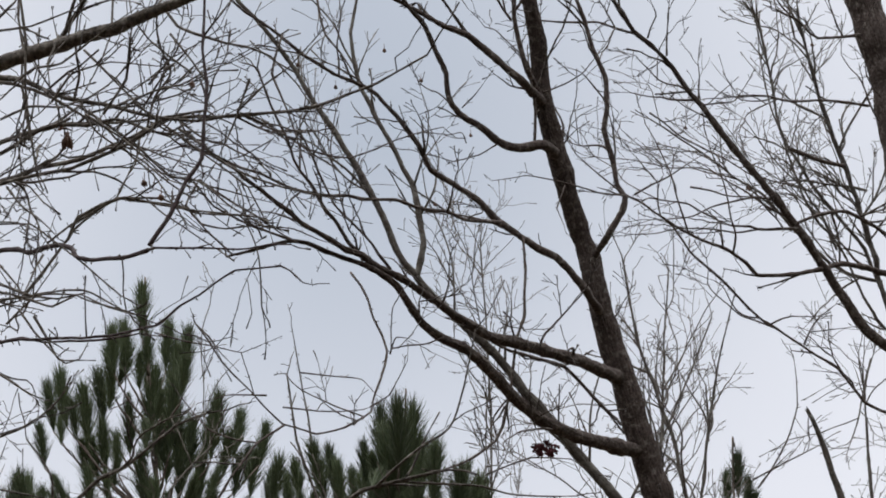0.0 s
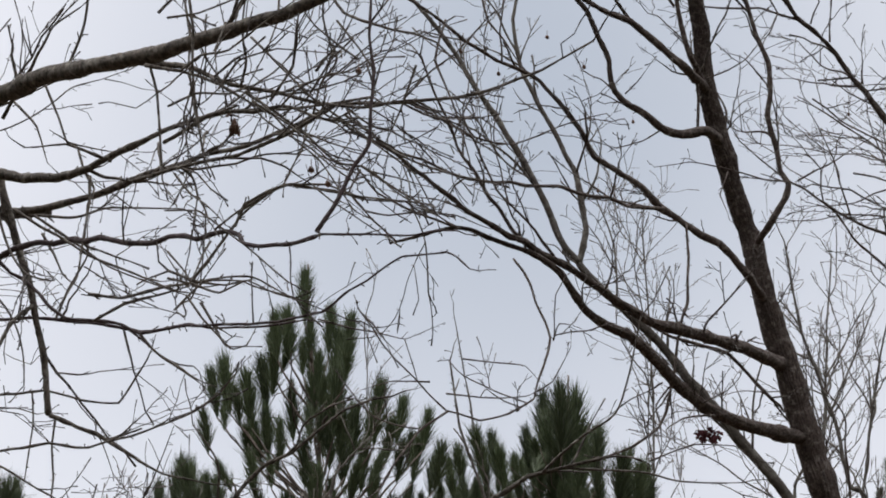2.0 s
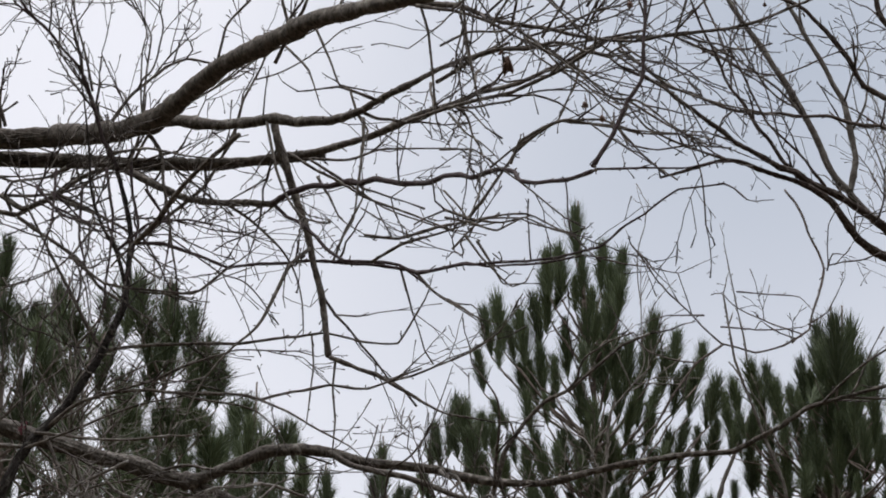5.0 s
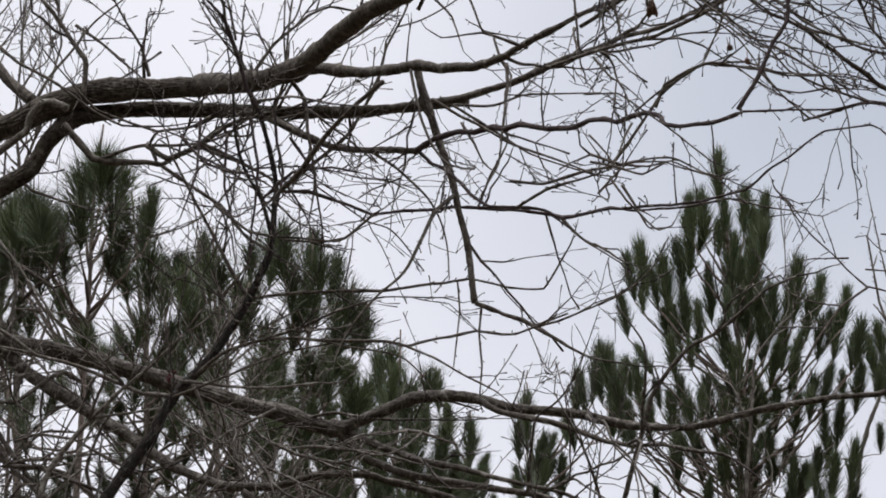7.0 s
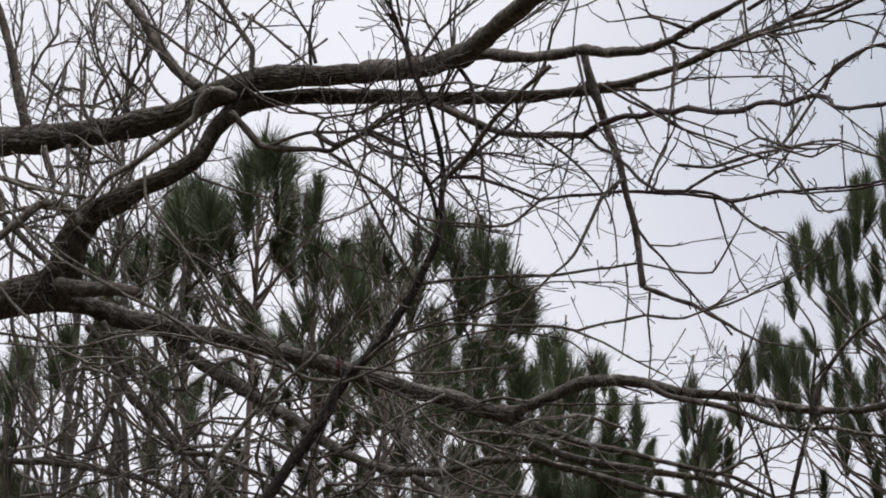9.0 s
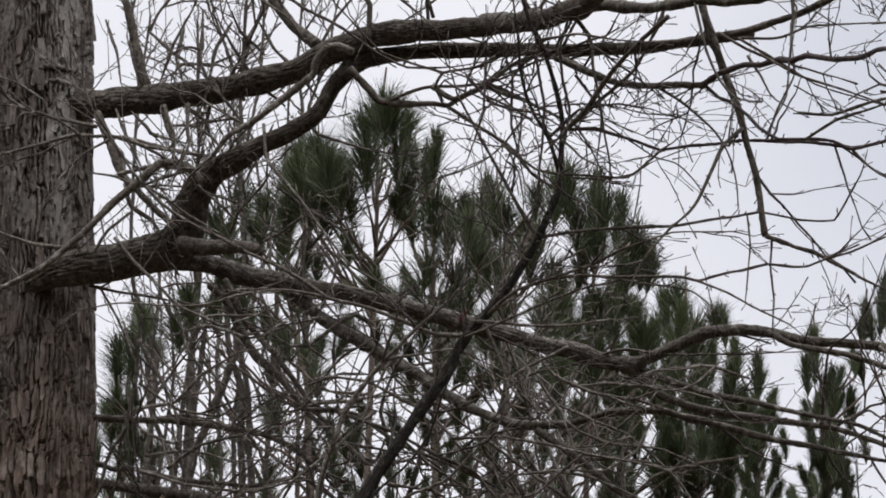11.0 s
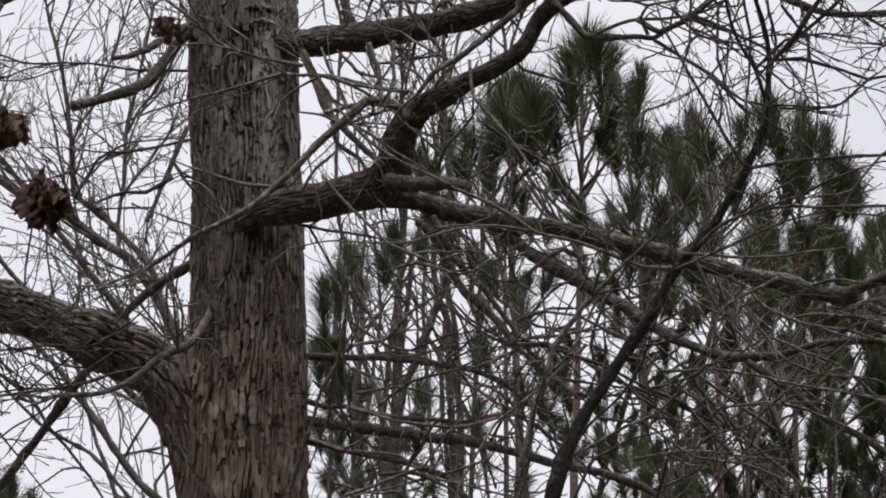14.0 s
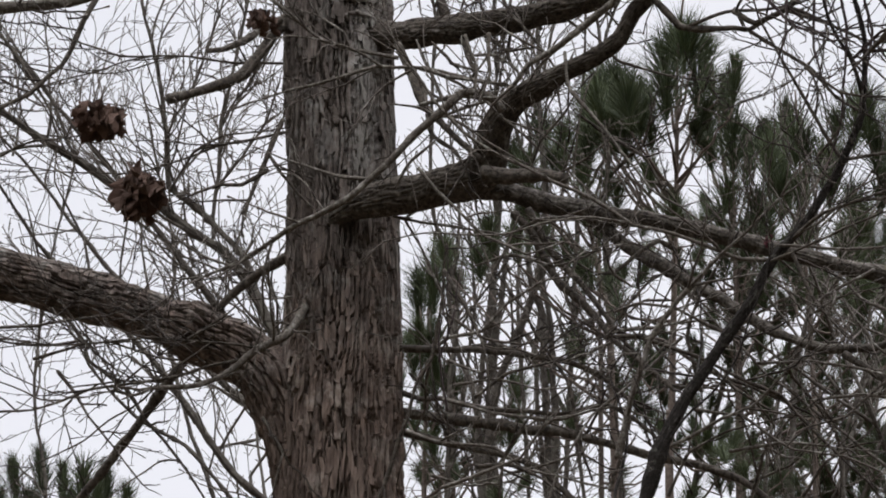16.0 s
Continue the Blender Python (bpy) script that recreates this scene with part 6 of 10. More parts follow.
bough(sapling, "branch", lichen, [(-0.728, 17.90, 6.905), (-0.933, 17.82, 6.777), (-1.077, 17.75, 6.656)],
      (0.0075, 0.0064, 0.0046, 0.0027), 2.5, 0.32, 0.2)
bough(sapling, "branch", lichen, [(-2.654, 18.00, 6.690), (-2.481, 17.96, 6.699), (-2.348, 17.92, 6.813), (-2.191, 17.88, 6.900), (-2.061, 17.85, 6.913)],
      (0.0089, 0.0075, 0.0055, 0.0032), 2.5, 0.32, 0.2)
bough(sapling, "branch", lichen, [(-1.852, 18.00, 6.686), (-1.722, 17.96, 6.684), (-1.592, 17.92, 6.694), (-1.362, 17.85, 6.691)],
      (0.0088, 0.0075, 0.0054, 0.0031), 2.5, 0.32, 0.2)
bough(sapling, "branch", lichen, [(-1.682, 18.00, 6.136), (-1.478, 17.96, 6.223), (-1.275, 17.93, 6.310), (-1.096, 17.89, 6.472), (-0.893, 17.85, 6.583)],
      (0.0088, 0.0074, 0.0054, 0.0031), 2.5, 0.32, 0.2)
bough(sapling, "branch", lichen, [(-1.383, 18.00, 6.127), (-1.156, 17.95, 6.145), (-0.957, 17.91, 6.115), (-0.691, 17.85, 6.066)],
      (0.0087, 0.0074, 0.0054, 0.0031), 2.5, 0.32, 0.2)
bough(sapling, "branch", lichen, [(-2.653, 18.00, 5.988), (-2.481, 17.96, 6.051), (-2.300, 17.93, 6.112), (-2.169, 17.88, 6.277), (-2.040, 17.85, 6.367)],
      (0.0088, 0.0075, 0.0054, 0.0031), 2.5, 0.32, 0.2)
bough(sapling, "branch", lichen, [(-2.096, 18.00, 8.032), (-2.069, 17.97, 7.832), (-1.887, 17.94, 7.595), (-1.708, 17.89, 7.334), (-1.455, 17.85, 7.125)],
      (0.0090, 0.0076, 0.0055, 0.0032), 2.5, 0.32, 0.2)
bough(sapling, "branch", lichen, [(-2.770, 18.00, 7.493), (-2.609, 17.96, 7.312), (-2.450, 17.92, 7.134), (-2.267, 17.88, 7.036), (-2.085, 17.85, 7.071)],
      (0.0090, 0.0076, 0.0055, 0.0032), 2.5, 0.32, 0.2)
bough(sapling, "branch", bark, [(-1.820, 18.20, 6.741), (-1.666, 18.18, 6.677), (-1.539, 18.16, 6.589), (-1.438, 18.15, 6.529), (-1.261, 18.12, 6.438), (-1.111, 18.10, 6.350), (-0.940, 18.07, 6.156), (-0.793, 18.05, 6.043)],
      (0.0102, 0.0086, 0.0062, 0.0036), 2.5, 0.32, 0.2)
bough(sapling, "branch", bark, [(-1.101, 18.20, 7.109), (-1.001, 18.12, 6.847), (-0.852, 18.05, 6.637)],
      (0.0102, 0.0086, 0.0063, 0.0036), 1.9, 0.32, 0.2)
bough(sapling, "branch", bark, [(-2.538, 18.20, 6.136), (-2.379, 18.15, 6.146), (-2.221, 18.10, 6.050), (-2.090, 18.05, 5.931)],
      (0.0102, 0.0086, 0.0062, 0.0036), 2.5, 0.32, 0.2)
bough(sapling, "branch", bark, [(-2.486, 18.20, 8.204), (-2.450, 18.13, 7.984), (-2.518, 18.05, 7.769)],
      (0.0105, 0.0089, 0.0064, 0.0037), 2.5, 0.32, 0.2)
bough(sapling, "branch", bark, [(-2.683, 18.20, 7.067), (-2.584, 18.16, 6.890), (-2.501, 18.11, 6.716), (-2.442, 18.05, 6.434)],
      (0.0103, 0.0087, 0.0063, 0.0036), 2.5, 0.32, 0.2)
bough(sapling, "branch", bark, [(-1.519, 18.20, 6.441), (-1.574, 18.14, 6.690), (-1.504, 18.10, 6.886), (-1.370, 18.05, 7.074)],
      (0.0101, 0.0086, 0.0063, 0.0037), 2.5, 0.32, 0.2)
bough(sapling, "branch", bark, [(-2.653, 18.10, 6.824), (-2.467, 18.05, 6.696), (-2.282, 18.00, 6.650), (-2.099, 17.95, 6.682)],
      (0.0083, 0.0070, 0.0051, 0.0029), 3.8, 0.32, 0.2)
bough(sapling, "branch", bark, [(-2.525, 18.10, 6.450), (-2.366, 18.06, 6.537), (-2.157, 18.00, 6.568), (-1.948, 17.95, 6.650)],
      (0.0082, 0.0070, 0.0051, 0.0029), 3.8, 0.32, 0.2)
bough(sapling, "branch", bark, [(-2.423, 18.10, 5.979), (-2.367, 18.06, 6.174), (-2.261, 18.02, 6.317), (-2.105, 17.98, 6.431), (-1.974, 17.95, 6.547)],
      (0.0082, 0.0070, 0.0051, 0.0029), 3.8, 0.32, 0.2)
bough(sapling, "branch", bark, [(-1.919, 18.10, 5.989), (-1.862, 18.05, 6.156), (-1.880, 18.00, 6.350), (-1.798, 17.95, 6.540)],
      (0.0082, 0.0069, 0.0051, 0.0029), 3.8, 0.32, 0.2)
bough(sapling, "branch", bark, [(-1.668, 18.10, 5.955), (-1.561, 18.05, 6.145), (-1.381, 18.00, 6.230), (-1.154, 17.95, 6.260)],
      (0.0082, 0.0069, 0.0050, 0.0029), 3.8, 0.32, 0.2)
bough(sapling, "branch", bark, [(-1.484, 18.10, 6.570), (-1.357, 18.05, 6.423), (-1.181, 18.00, 6.300), (-0.980, 17.95, 6.254)],
      (0.0082, 0.0069, 0.0050, 0.0029), 3.8, 0.32, 0.2)
bough(sapling, "branch", bark, [(-1.294, 18.10, 5.944), (-1.237, 18.05, 6.134), (-1.107, 18.00, 6.271), (-0.929, 17.95, 6.355)],
      (0.0081, 0.0069, 0.0050, 0.0029), 3.8, 0.32, 0.2)
bough(sapling, "branch", bark, [(-1.071, 18.10, 5.937), (-0.965, 18.04, 6.072), (-0.813, 17.99, 6.131), (-0.693, 17.95, 6.142)],
      (0.0081, 0.0069, 0.0050, 0.0029), 2.8, 0.32, 0.2)
bough(sapling, "branch", reddish, [(-0.833, 17.60, 8.170), (-0.801, 17.57, 7.944), (-0.806, 17.53, 7.720), (-0.834, 17.49, 7.443), (-0.900, 17.45, 7.224)],
      (0.0076, 0.0064, 0.0046, 0.0027), 5.6, 0.4, 0.2)
bough(sapling, "branch", reddish, [(-0.733, 17.60, 8.198), (-0.698, 17.52, 7.877), (-0.726, 17.45, 7.588)],
      (0.0076, 0.0064, 0.0046, 0.0027), 5.6, 0.4, 0.2)
bough(sapling, "branch", reddish, [(-0.931, 17.60, 8.088), (-0.945, 17.53, 7.824), (-0.884, 17.45, 7.534)],
      (0.0076, 0.0064, 0.0046, 0.0027), 5.6, 0.4, 0.2)
bough(sapling, "branch", reddish, [(-0.656, 17.60, 8.092), (-0.549, 17.53, 7.880), (-0.567, 17.45, 7.643)],
      (0.0076, 0.0064, 0.0046, 0.0027), 5.6, 0.4, 0.2)
bough(sapling, "branch", reddish, [(-1.058, 17.60, 8.167), (-1.070, 17.52, 7.871), (-1.133, 17.45, 7.636)],
      (0.0076, 0.0064, 0.0046, 0.0027), 7.6, 0.4, 0.2)
bough(sapling, "branch", reddish, [(-0.773, 17.60, 7.798), (-0.649, 17.55, 7.888), (-0.474, 17.50, 7.897), (-0.323, 17.45, 7.855)],
      (0.0075, 0.0064, 0.0046, 0.0027), 5.6, 0.4, 0.2)
bough(sapling, "branch", reddish, [(-1.156, 17.60, 8.085), (-1.024, 17.55, 7.937), (-0.846, 17.50, 7.868), (-0.668, 17.45, 7.746)],
      (0.0076, 0.0064, 0.0046, 0.0027), 5.6, 0.4, 0.2)

whip = tree("bare_sapling", (-0.22, 18.00), "thin dark bare whip rising in front of pines")
bough(whip, "trunk", bark, [(-0.219, 18.00, -0.100), (0.246, 18.00, 2.859), (0.555, 18.00, 4.832), (0.710, 18.00, 5.819), (0.783, 18.00, 6.279), (0.813, 18.00, 6.476), (0.874, 17.93, 6.702), (0.941, 17.85, 6.952), (1.032, 17.80, 7.077), (1.118, 17.76, 7.158), (1.229, 17.73, 7.205), (1.351, 17.68, 7.304), (1.450, 17.64, 7.384), (1.572, 17.60, 7.430)],
      (0.0300, 0.0156, 0.0138, 0.0130, 0.0126, 0.0125, 0.0116, 0.0106, 0.0100, 0.0091, 0.0082, 0.0070, 0.0060, 0.0050), 3, 0.55, 0.2)

slender = tree("bare_tree", (7.34, 25.60), "slender leaning bare tree with brown scaly bark")
bough(slender, "trunk", brown_bark, [(7.252, 25.60, -0.100), (6.387, 25.60, 4.064), (5.810, 25.60, 6.841), (5.522, 25.60, 8.229), (5.387, 25.60, 8.876), (5.340, 25.60, 9.154), (5.148, 25.54, 9.564), (5.050, 25.49, 9.870), (4.983, 25.46, 10.087), (4.904, 25.42, 10.371), (4.828, 25.40, 10.560), (4.747, 25.35, 10.853), (4.682, 25.32, 11.149), (4.617, 25.28, 11.310), (4.521, 25.19, 11.567), (4.438, 25.11, 11.801), (4.340, 25.00, 12.135), (4.303, 24.90, 12.432), (4.237, 24.81, 12.709), (4.191, 24.73, 12.952), (4.084, 24.60, 13.332)],
      (0.1968, 0.1459, 0.1284, 0.1150, 0.1080, 0.1040, 0.0930, 0.0880, 0.0835, 0.0790, 0.0765, 0.0740, 0.0715, 0.0690, 0.0650, 0.0615, 0.0560, 0.0510, 0.0460, 0.0410, 0.0340), 2, 0.55, 0.45)
bough(slender, "limb", brown_bark, [(4.359, 25.02, 12.070), (4.161, 24.67, 12.064), (4.009, 24.62, 12.181), (3.877, 24.59, 12.277), (3.794, 24.57, 12.334), (3.628, 24.53, 12.377), (3.463, 24.49, 12.450), (3.313, 24.46, 12.506), (3.089, 24.40, 12.627)],
      (0.0345, 0.0290, 0.0236, 0.0163, 0.0108), 4, 0.36, 0.45)
bough(slender, "branch", brown_bark, [(3.799, 24.60, 12.349), (3.686, 24.52, 12.454), (3.621, 24.47, 12.527), (3.525, 24.40, 12.611)],
      (0.0127, 0.0091, 0.0072), 4, 0.36, 0.45)
bough(slender, "limb", brown_bark, [(4.365, 25.03, 12.050), (4.201, 24.75, 12.202), (4.145, 24.70, 12.384), (4.112, 24.66, 12.526), (4.099, 24.60, 12.769)],
      (0.0237, 0.0219, 0.0164, 0.0128), 4, 0.36, 0.45)
bough(slender, "branch", brown_bark, [(4.087, 24.60, 12.470), (4.004, 24.55, 12.565), (3.905, 24.50, 12.675)],
      (0.0109, 0.0073), 4, 0.36, 0.45)
bough(slender, "limb", brown_bark, [(4.456, 25.13, 11.750), (4.317, 24.87, 11.723), (4.162, 24.83, 11.675), (4.047, 24.80, 11.688), (3.894, 24.74, 11.769), (3.748, 24.69, 11.844), (3.683, 24.66, 11.922), (3.659, 24.61, 12.080), (3.581, 24.56, 12.213), (3.501, 24.51, 12.374), (3.386, 24.46, 12.480), (3.270, 24.40, 12.637)],
      (0.0401, 0.0345, 0.0290, 0.0217, 0.0199, 0.0163, 0.0127), 4, 0.36, 0.45)
bough(slender, "branch", brown_bark, [(4.270, 24.90, 11.756), (4.259, 24.84, 12.047), (4.222, 24.80, 12.265)],
      (0.0109, 0.0091, 0.0073), 2, 0.55, 0.45)
bough(slender, "limb", brown_bark, [(4.695, 25.33, 11.090), (4.766, 25.08, 11.196), (4.857, 25.05, 11.346), (4.879, 25.03, 11.443), (4.838, 25.02, 11.515), (4.800, 25.00, 11.680), (4.736, 24.96, 11.882), (4.761, 24.94, 12.032), (4.749, 24.91, 12.219), (4.666, 24.88, 12.402), (4.609, 24.85, 12.586), (4.552, 24.83, 12.734), (4.475, 24.80, 12.918)],
      (0.0255, 0.0220, 0.0202, 0.0184, 0.0148, 0.0111), 4, 0.36, 0.45)
bough(slender, "limb", brown_bark, [(5.050, 25.49, 9.870), (4.701, 25.20, 9.826), (4.490, 25.02, 9.817), (4.280, 24.84, 9.837), (4.068, 24.63, 9.909), (3.898, 24.43, 10.003), (3.690, 24.21, 10.085), (3.530, 24.06, 10.098), (3.412, 23.97, 10.140), (3.316, 23.89, 10.235), (3.219, 23.80, 10.329), (3.088, 23.72, 10.392), (2.941, 23.64, 10.414), (2.777, 23.55, 10.436), (2.560, 23.43, 10.444), (2.347, 23.32, 10.357), (2.136, 23.20, 10.244)],
      (0.0583, 0.0501, 0.0423, 0.0347, 0.0275, 0.0204, 0.0135, 0.0083), 2.6, 0.45, 0.45)
bough(slender, "limb", brown_bark, [(4.915, 25.43, 10.330), (4.583, 25.09, 10.325), (4.288, 24.84, 10.307), (3.957, 24.57, 10.278), (3.793, 24.42, 10.294), (3.588, 24.22, 10.335), (3.386, 24.01, 10.386), (3.187, 23.82, 10.417), (2.996, 23.66, 10.451), (2.807, 23.51, 10.478), (2.620, 23.36, 10.526), (2.396, 23.15, 10.611), (2.212, 22.98, 10.673), (2.067, 22.85, 10.721), (1.924, 22.73, 10.738), (1.782, 22.60, 10.776)],
      (0.0492, 0.0429, 0.0369, 0.0294, 0.0238, 0.0168, 0.0133, 0.0098), 4.5, 0.36, 0.45)
bough(slender, "limb", brown_bark, [(4.775, 25.37, 10.750), (4.604, 25.04, 10.793), (4.503, 24.98, 10.901), (4.404, 24.93, 10.974), (4.268, 24.87, 11.005), (4.111, 24.80, 11.086), (3.995, 24.74, 11.127), (3.858, 24.67, 11.238), (3.704, 24.60, 11.311), (3.550, 24.53, 11.373), (3.451, 24.45, 11.514), (3.296, 24.35, 11.664), (3.169, 24.28, 11.770), (3.067, 24.23, 11.807), (2.879, 24.15, 11.849), (2.692, 24.06, 11.918), (2.505, 23.97, 12.021), (2.283, 23.86, 12.117), (2.172, 23.80, 12.198)],
      (0.0327, 0.0271, 0.0233, 0.0178, 0.0142, 0.0123, 0.0088), 4, 0.36, 0.45)
bough(slender, "limb", brown_bark, [(3.933, 24.30, 10.946), (3.731, 24.19, 10.917), (3.553, 24.08, 10.925), (3.385, 23.98, 10.917), (3.233, 23.89, 10.903), (3.008, 23.76, 10.872), (2.823, 23.65, 10.822), (2.639, 23.54, 10.808), (2.492, 23.45, 10.820), (2.311, 23.33, 10.838), (2.113, 23.20, 10.858)],
      (0.0141, 0.0121, 0.0102, 0.0084), 4, 0.36, 0.45)
bough(slender, "limb", brown_bark, [(3.098, 23.80, 10.406), (2.932, 23.70, 10.553), (2.784, 23.61, 10.695), (2.672, 23.53, 10.841), (2.561, 23.45, 10.971), (2.502, 23.38, 11.106), (2.408, 23.31, 11.252), (2.311, 23.20, 11.461)],
      (0.0137, 0.0119, 0.0085, 0.0068), 4, 0.36, 0.45)
bough(slender, "branch", brown_bark, [(3.185, 23.80, 10.417), (3.071, 23.72, 10.564), (2.850, 23.59, 10.744), (2.700, 23.48, 10.932), (2.623, 23.40, 11.081)],
      (0.0103, 0.0068), 4, 0.36, 0.45)
bough(slender, "branch", brown_bark, [(2.547, 23.30, 10.405), (2.300, 23.19, 10.443), (2.056, 23.07, 10.496), (1.948, 23.00, 10.604)],
      (0.0084, 0.0066), 4, 0.36, 0.45)
bough(slender, "limb", brown_bark, [(2.974, 24.00, 10.481), (3.060, 23.91, 10.271), (3.142, 23.80, 9.981), (3.160, 23.76, 9.879), (3.079, 23.66, 9.609), (3.037, 23.60, 9.446), (2.876, 23.52, 9.327), (2.700, 23.45, 9.261), (2.490, 23.36, 9.270), (2.331, 23.26, 9.395), (2.172, 23.17, 9.514), (2.048, 23.08, 9.637), (1.942, 23.00, 9.761)],
      (0.0086, 0.0085, 0.0067, 0.0066, 0.0049, 0.0049), 1.8, 0.3, 0.45)
bough(slender, "branch", brown_bark, [(2.474, 23.20, 9.218), (2.304, 23.13, 9.060), (2.169, 23.06, 8.863), (2.068, 23.00, 8.671)],
      (0.0082, 0.0065), 4, 0.36, 0.45)
bough(slender, "branch", brown_bark, [(3.182, 23.80, 9.910), (3.354, 23.80, 9.953), (3.506, 23.80, 9.995)],
      (0.0051, 0.0051), 4, 0.36, 0.45)
bough(slender, "branch", brown_bark, [(4.166, 24.80, 11.052), (4.177, 24.77, 10.813), (4.148, 24.74, 10.496), (4.092, 24.71, 10.181), (4.039, 24.67, 9.870), (3.960, 24.65, 9.637), (3.778, 24.62, 9.494), (3.598, 24.60, 9.407)],
      (0.0090, 0.0107, 0.0106, 0.0105, 0.0070), 4, 0.36, 0.45)
bough(slender, "branch", brown_bark, [(3.880, 25.00, 10.500), (4.104, 25.05, 10.374), (4.479, 25.12, 10.299), (4.779, 25.20, 10.031)],
      (0.0090, 0.0127), 4.5, 0.36, 0.45)
bough(slender, "branch", brown_bark, [(2.265, 23.60, 11.310), (2.503, 23.57, 11.180), (2.656, 23.55, 11.087), (2.911, 23.52, 11.031), (3.182, 23.48, 11.141), (3.469, 23.45, 11.232)],
      (0.0086, 0.0073, 0.0053, 0.0031), 1.8, 0.28, 0.4)
bough(slender, "branch", brown_bark, [(2.437, 23.60, 11.226), (2.702, 23.50, 11.197), (2.800, 23.45, 11.109)],
      (0.0086, 0.0073, 0.0053, 0.0031), 1.8, 0.28, 0.4)
bough(slender, "branch", brown_bark, [(2.503, 23.60, 11.863), (2.432, 23.57, 11.583), (2.533, 23.53, 11.314), (2.600, 23.50, 11.084), (2.649, 23.48, 10.856), (2.732, 23.45, 10.668)],
      (0.0087, 0.0073, 0.0053, 0.0031), 1.8, 0.28, 0.4)
bough(slender, "branch", brown_bark, [(2.712, 23.60, 12.100), (2.759, 23.55, 11.855), (2.842, 23.52, 11.733), (2.941, 23.48, 11.571), (3.007, 23.45, 11.451)],
      (0.0087, 0.0074, 0.0053, 0.0031), 1.8, 0.28, 0.4)
bough(slender, "branch", brown_bark, [(1.995, 23.60, 10.857), (1.927, 23.58, 10.718), (2.012, 23.56, 10.587), (2.163, 23.53, 10.548), (2.364, 23.50, 10.564), (2.564, 23.47, 10.543), (2.698, 23.45, 10.468)],
      (0.0085, 0.0072, 0.0052, 0.0030), 1.8, 0.28, 0.4)
bough(slender, "branch", brown_bark, [(1.995, 23.60, 10.875), (2.164, 23.56, 10.759), (2.298, 23.53, 10.663), (2.498, 23.49, 10.510), (2.698, 23.45, 10.410)],
      (0.0085, 0.0072, 0.0052, 0.0030), 1.8, 0.28, 0.4)
bough(slender, "branch", brown_bark, [(1.755, 23.60, 9.892), (1.937, 23.56, 9.832), (2.118, 23.52, 9.790), (2.266, 23.48, 9.759), (2.413, 23.45, 9.806)],
      (0.0059, 0.0050, 0.0036, 0.0021), 2, 0.2, 0.2)
bough(slender, "branch", brown_bark, [(2.006, 23.60, 9.956), (2.118, 23.51, 9.771), (2.214, 23.45, 9.647)],
      (0.0059, 0.0050, 0.0036, 0.0021), 2, 0.2, 0.2)
bough(slender, "branch", brown_bark, [(2.413, 23.60, 9.528), (2.171, 23.51, 9.491), (2.000, 23.45, 9.411)],
      (0.0059, 0.0050, 0.0036, 0.0021), 2, 0.2, 0.2)
bough(slender, "branch", brown_bark, [(2.614, 23.60, 9.677), (2.810, 23.54, 9.646), (2.973, 23.49, 9.617), (3.052, 23.45, 9.520)],
      (0.0059, 0.0050, 0.0036, 0.0021), 2, 0.2, 0.2)
bough(slender, "branch", brown_bark, [(2.514, 23.60, 9.462), (2.710, 23.54, 9.415), (2.970, 23.47, 9.416), (3.018, 23.45, 9.431)],
      (0.0059, 0.0050, 0.0036, 0.0021), 2, 0.2, 0.2)
bough(slender, "branch", brown_bark, [(3.157, 23.60, 9.822), (3.181, 23.52, 9.886), (3.256, 23.45, 9.864)],
      (0.0059, 0.0050, 0.0037, 0.0021), 2, 0.2, 0.2)
bough(slender, "branch", brown_bark, [(3.037, 23.60, 9.481), (3.148, 23.54, 9.537), (3.239, 23.45, 9.721)],
      (0.0059, 0.0050, 0.0036, 0.0021), 2, 0.2, 0.2)
bough(slender, "branch", brown_bark, [(4.311, 24.80, 12.052), (4.451, 24.75, 12.097), (4.557, 24.71, 12.164), (4.660, 24.65, 12.303)],
      (0.0064, 0.0054, 0.0040, 0.0023), 2.5, 0.25, 0.3)
bough(slender, "branch", brown_bark, [(4.814, 24.80, 11.389), (4.659, 24.75, 11.479), (4.505, 24.69, 11.586), (4.427, 24.65, 11.702)],
      (0.0064, 0.0054, 0.0039, 0.0023), 2.5, 0.25, 0.3)
bough(slender, "branch", brown_bark, [(4.832, 24.80, 11.371), (4.661, 24.77, 11.372), (4.398, 24.73, 11.420), (4.173, 24.69, 11.434), (3.948, 24.65, 11.370)],
      (0.0064, 0.0054, 0.0039, 0.0023), 2.5, 0.25, 0.3)
bough(slender, "branch", brown_bark, [(4.725, 24.80, 12.012), (4.555, 24.70, 12.160), (4.436, 24.65, 12.173)],
      (0.0064, 0.0054, 0.0040, 0.0023), 2.5, 0.25, 0.3)
bough(slender, "branch", brown_bark, [(3.910, 24.80, 9.462), (4.187, 24.74, 9.562), (4.428, 24.69, 9.547), (4.562, 24.65, 9.438)],
      (0.0062, 0.0052, 0.0038, 0.0022), 2.5, 0.25, 0.3)
bough(slender, "branch", brown_bark, [(4.201, 24.80, 9.824), (4.401, 24.70, 9.910), (4.466, 24.65, 9.989)],
      (0.0062, 0.0053, 0.0038, 0.0022), 2.5, 0.25, 0.3)
bough(slender, "branch", brown_bark, [(3.794, 24.80, 11.928), (3.856, 24.72, 11.977), (3.901, 24.65, 12.029)],
      (0.0064, 0.0054, 0.0039, 0.0023), 2.5, 0.25, 0.3)
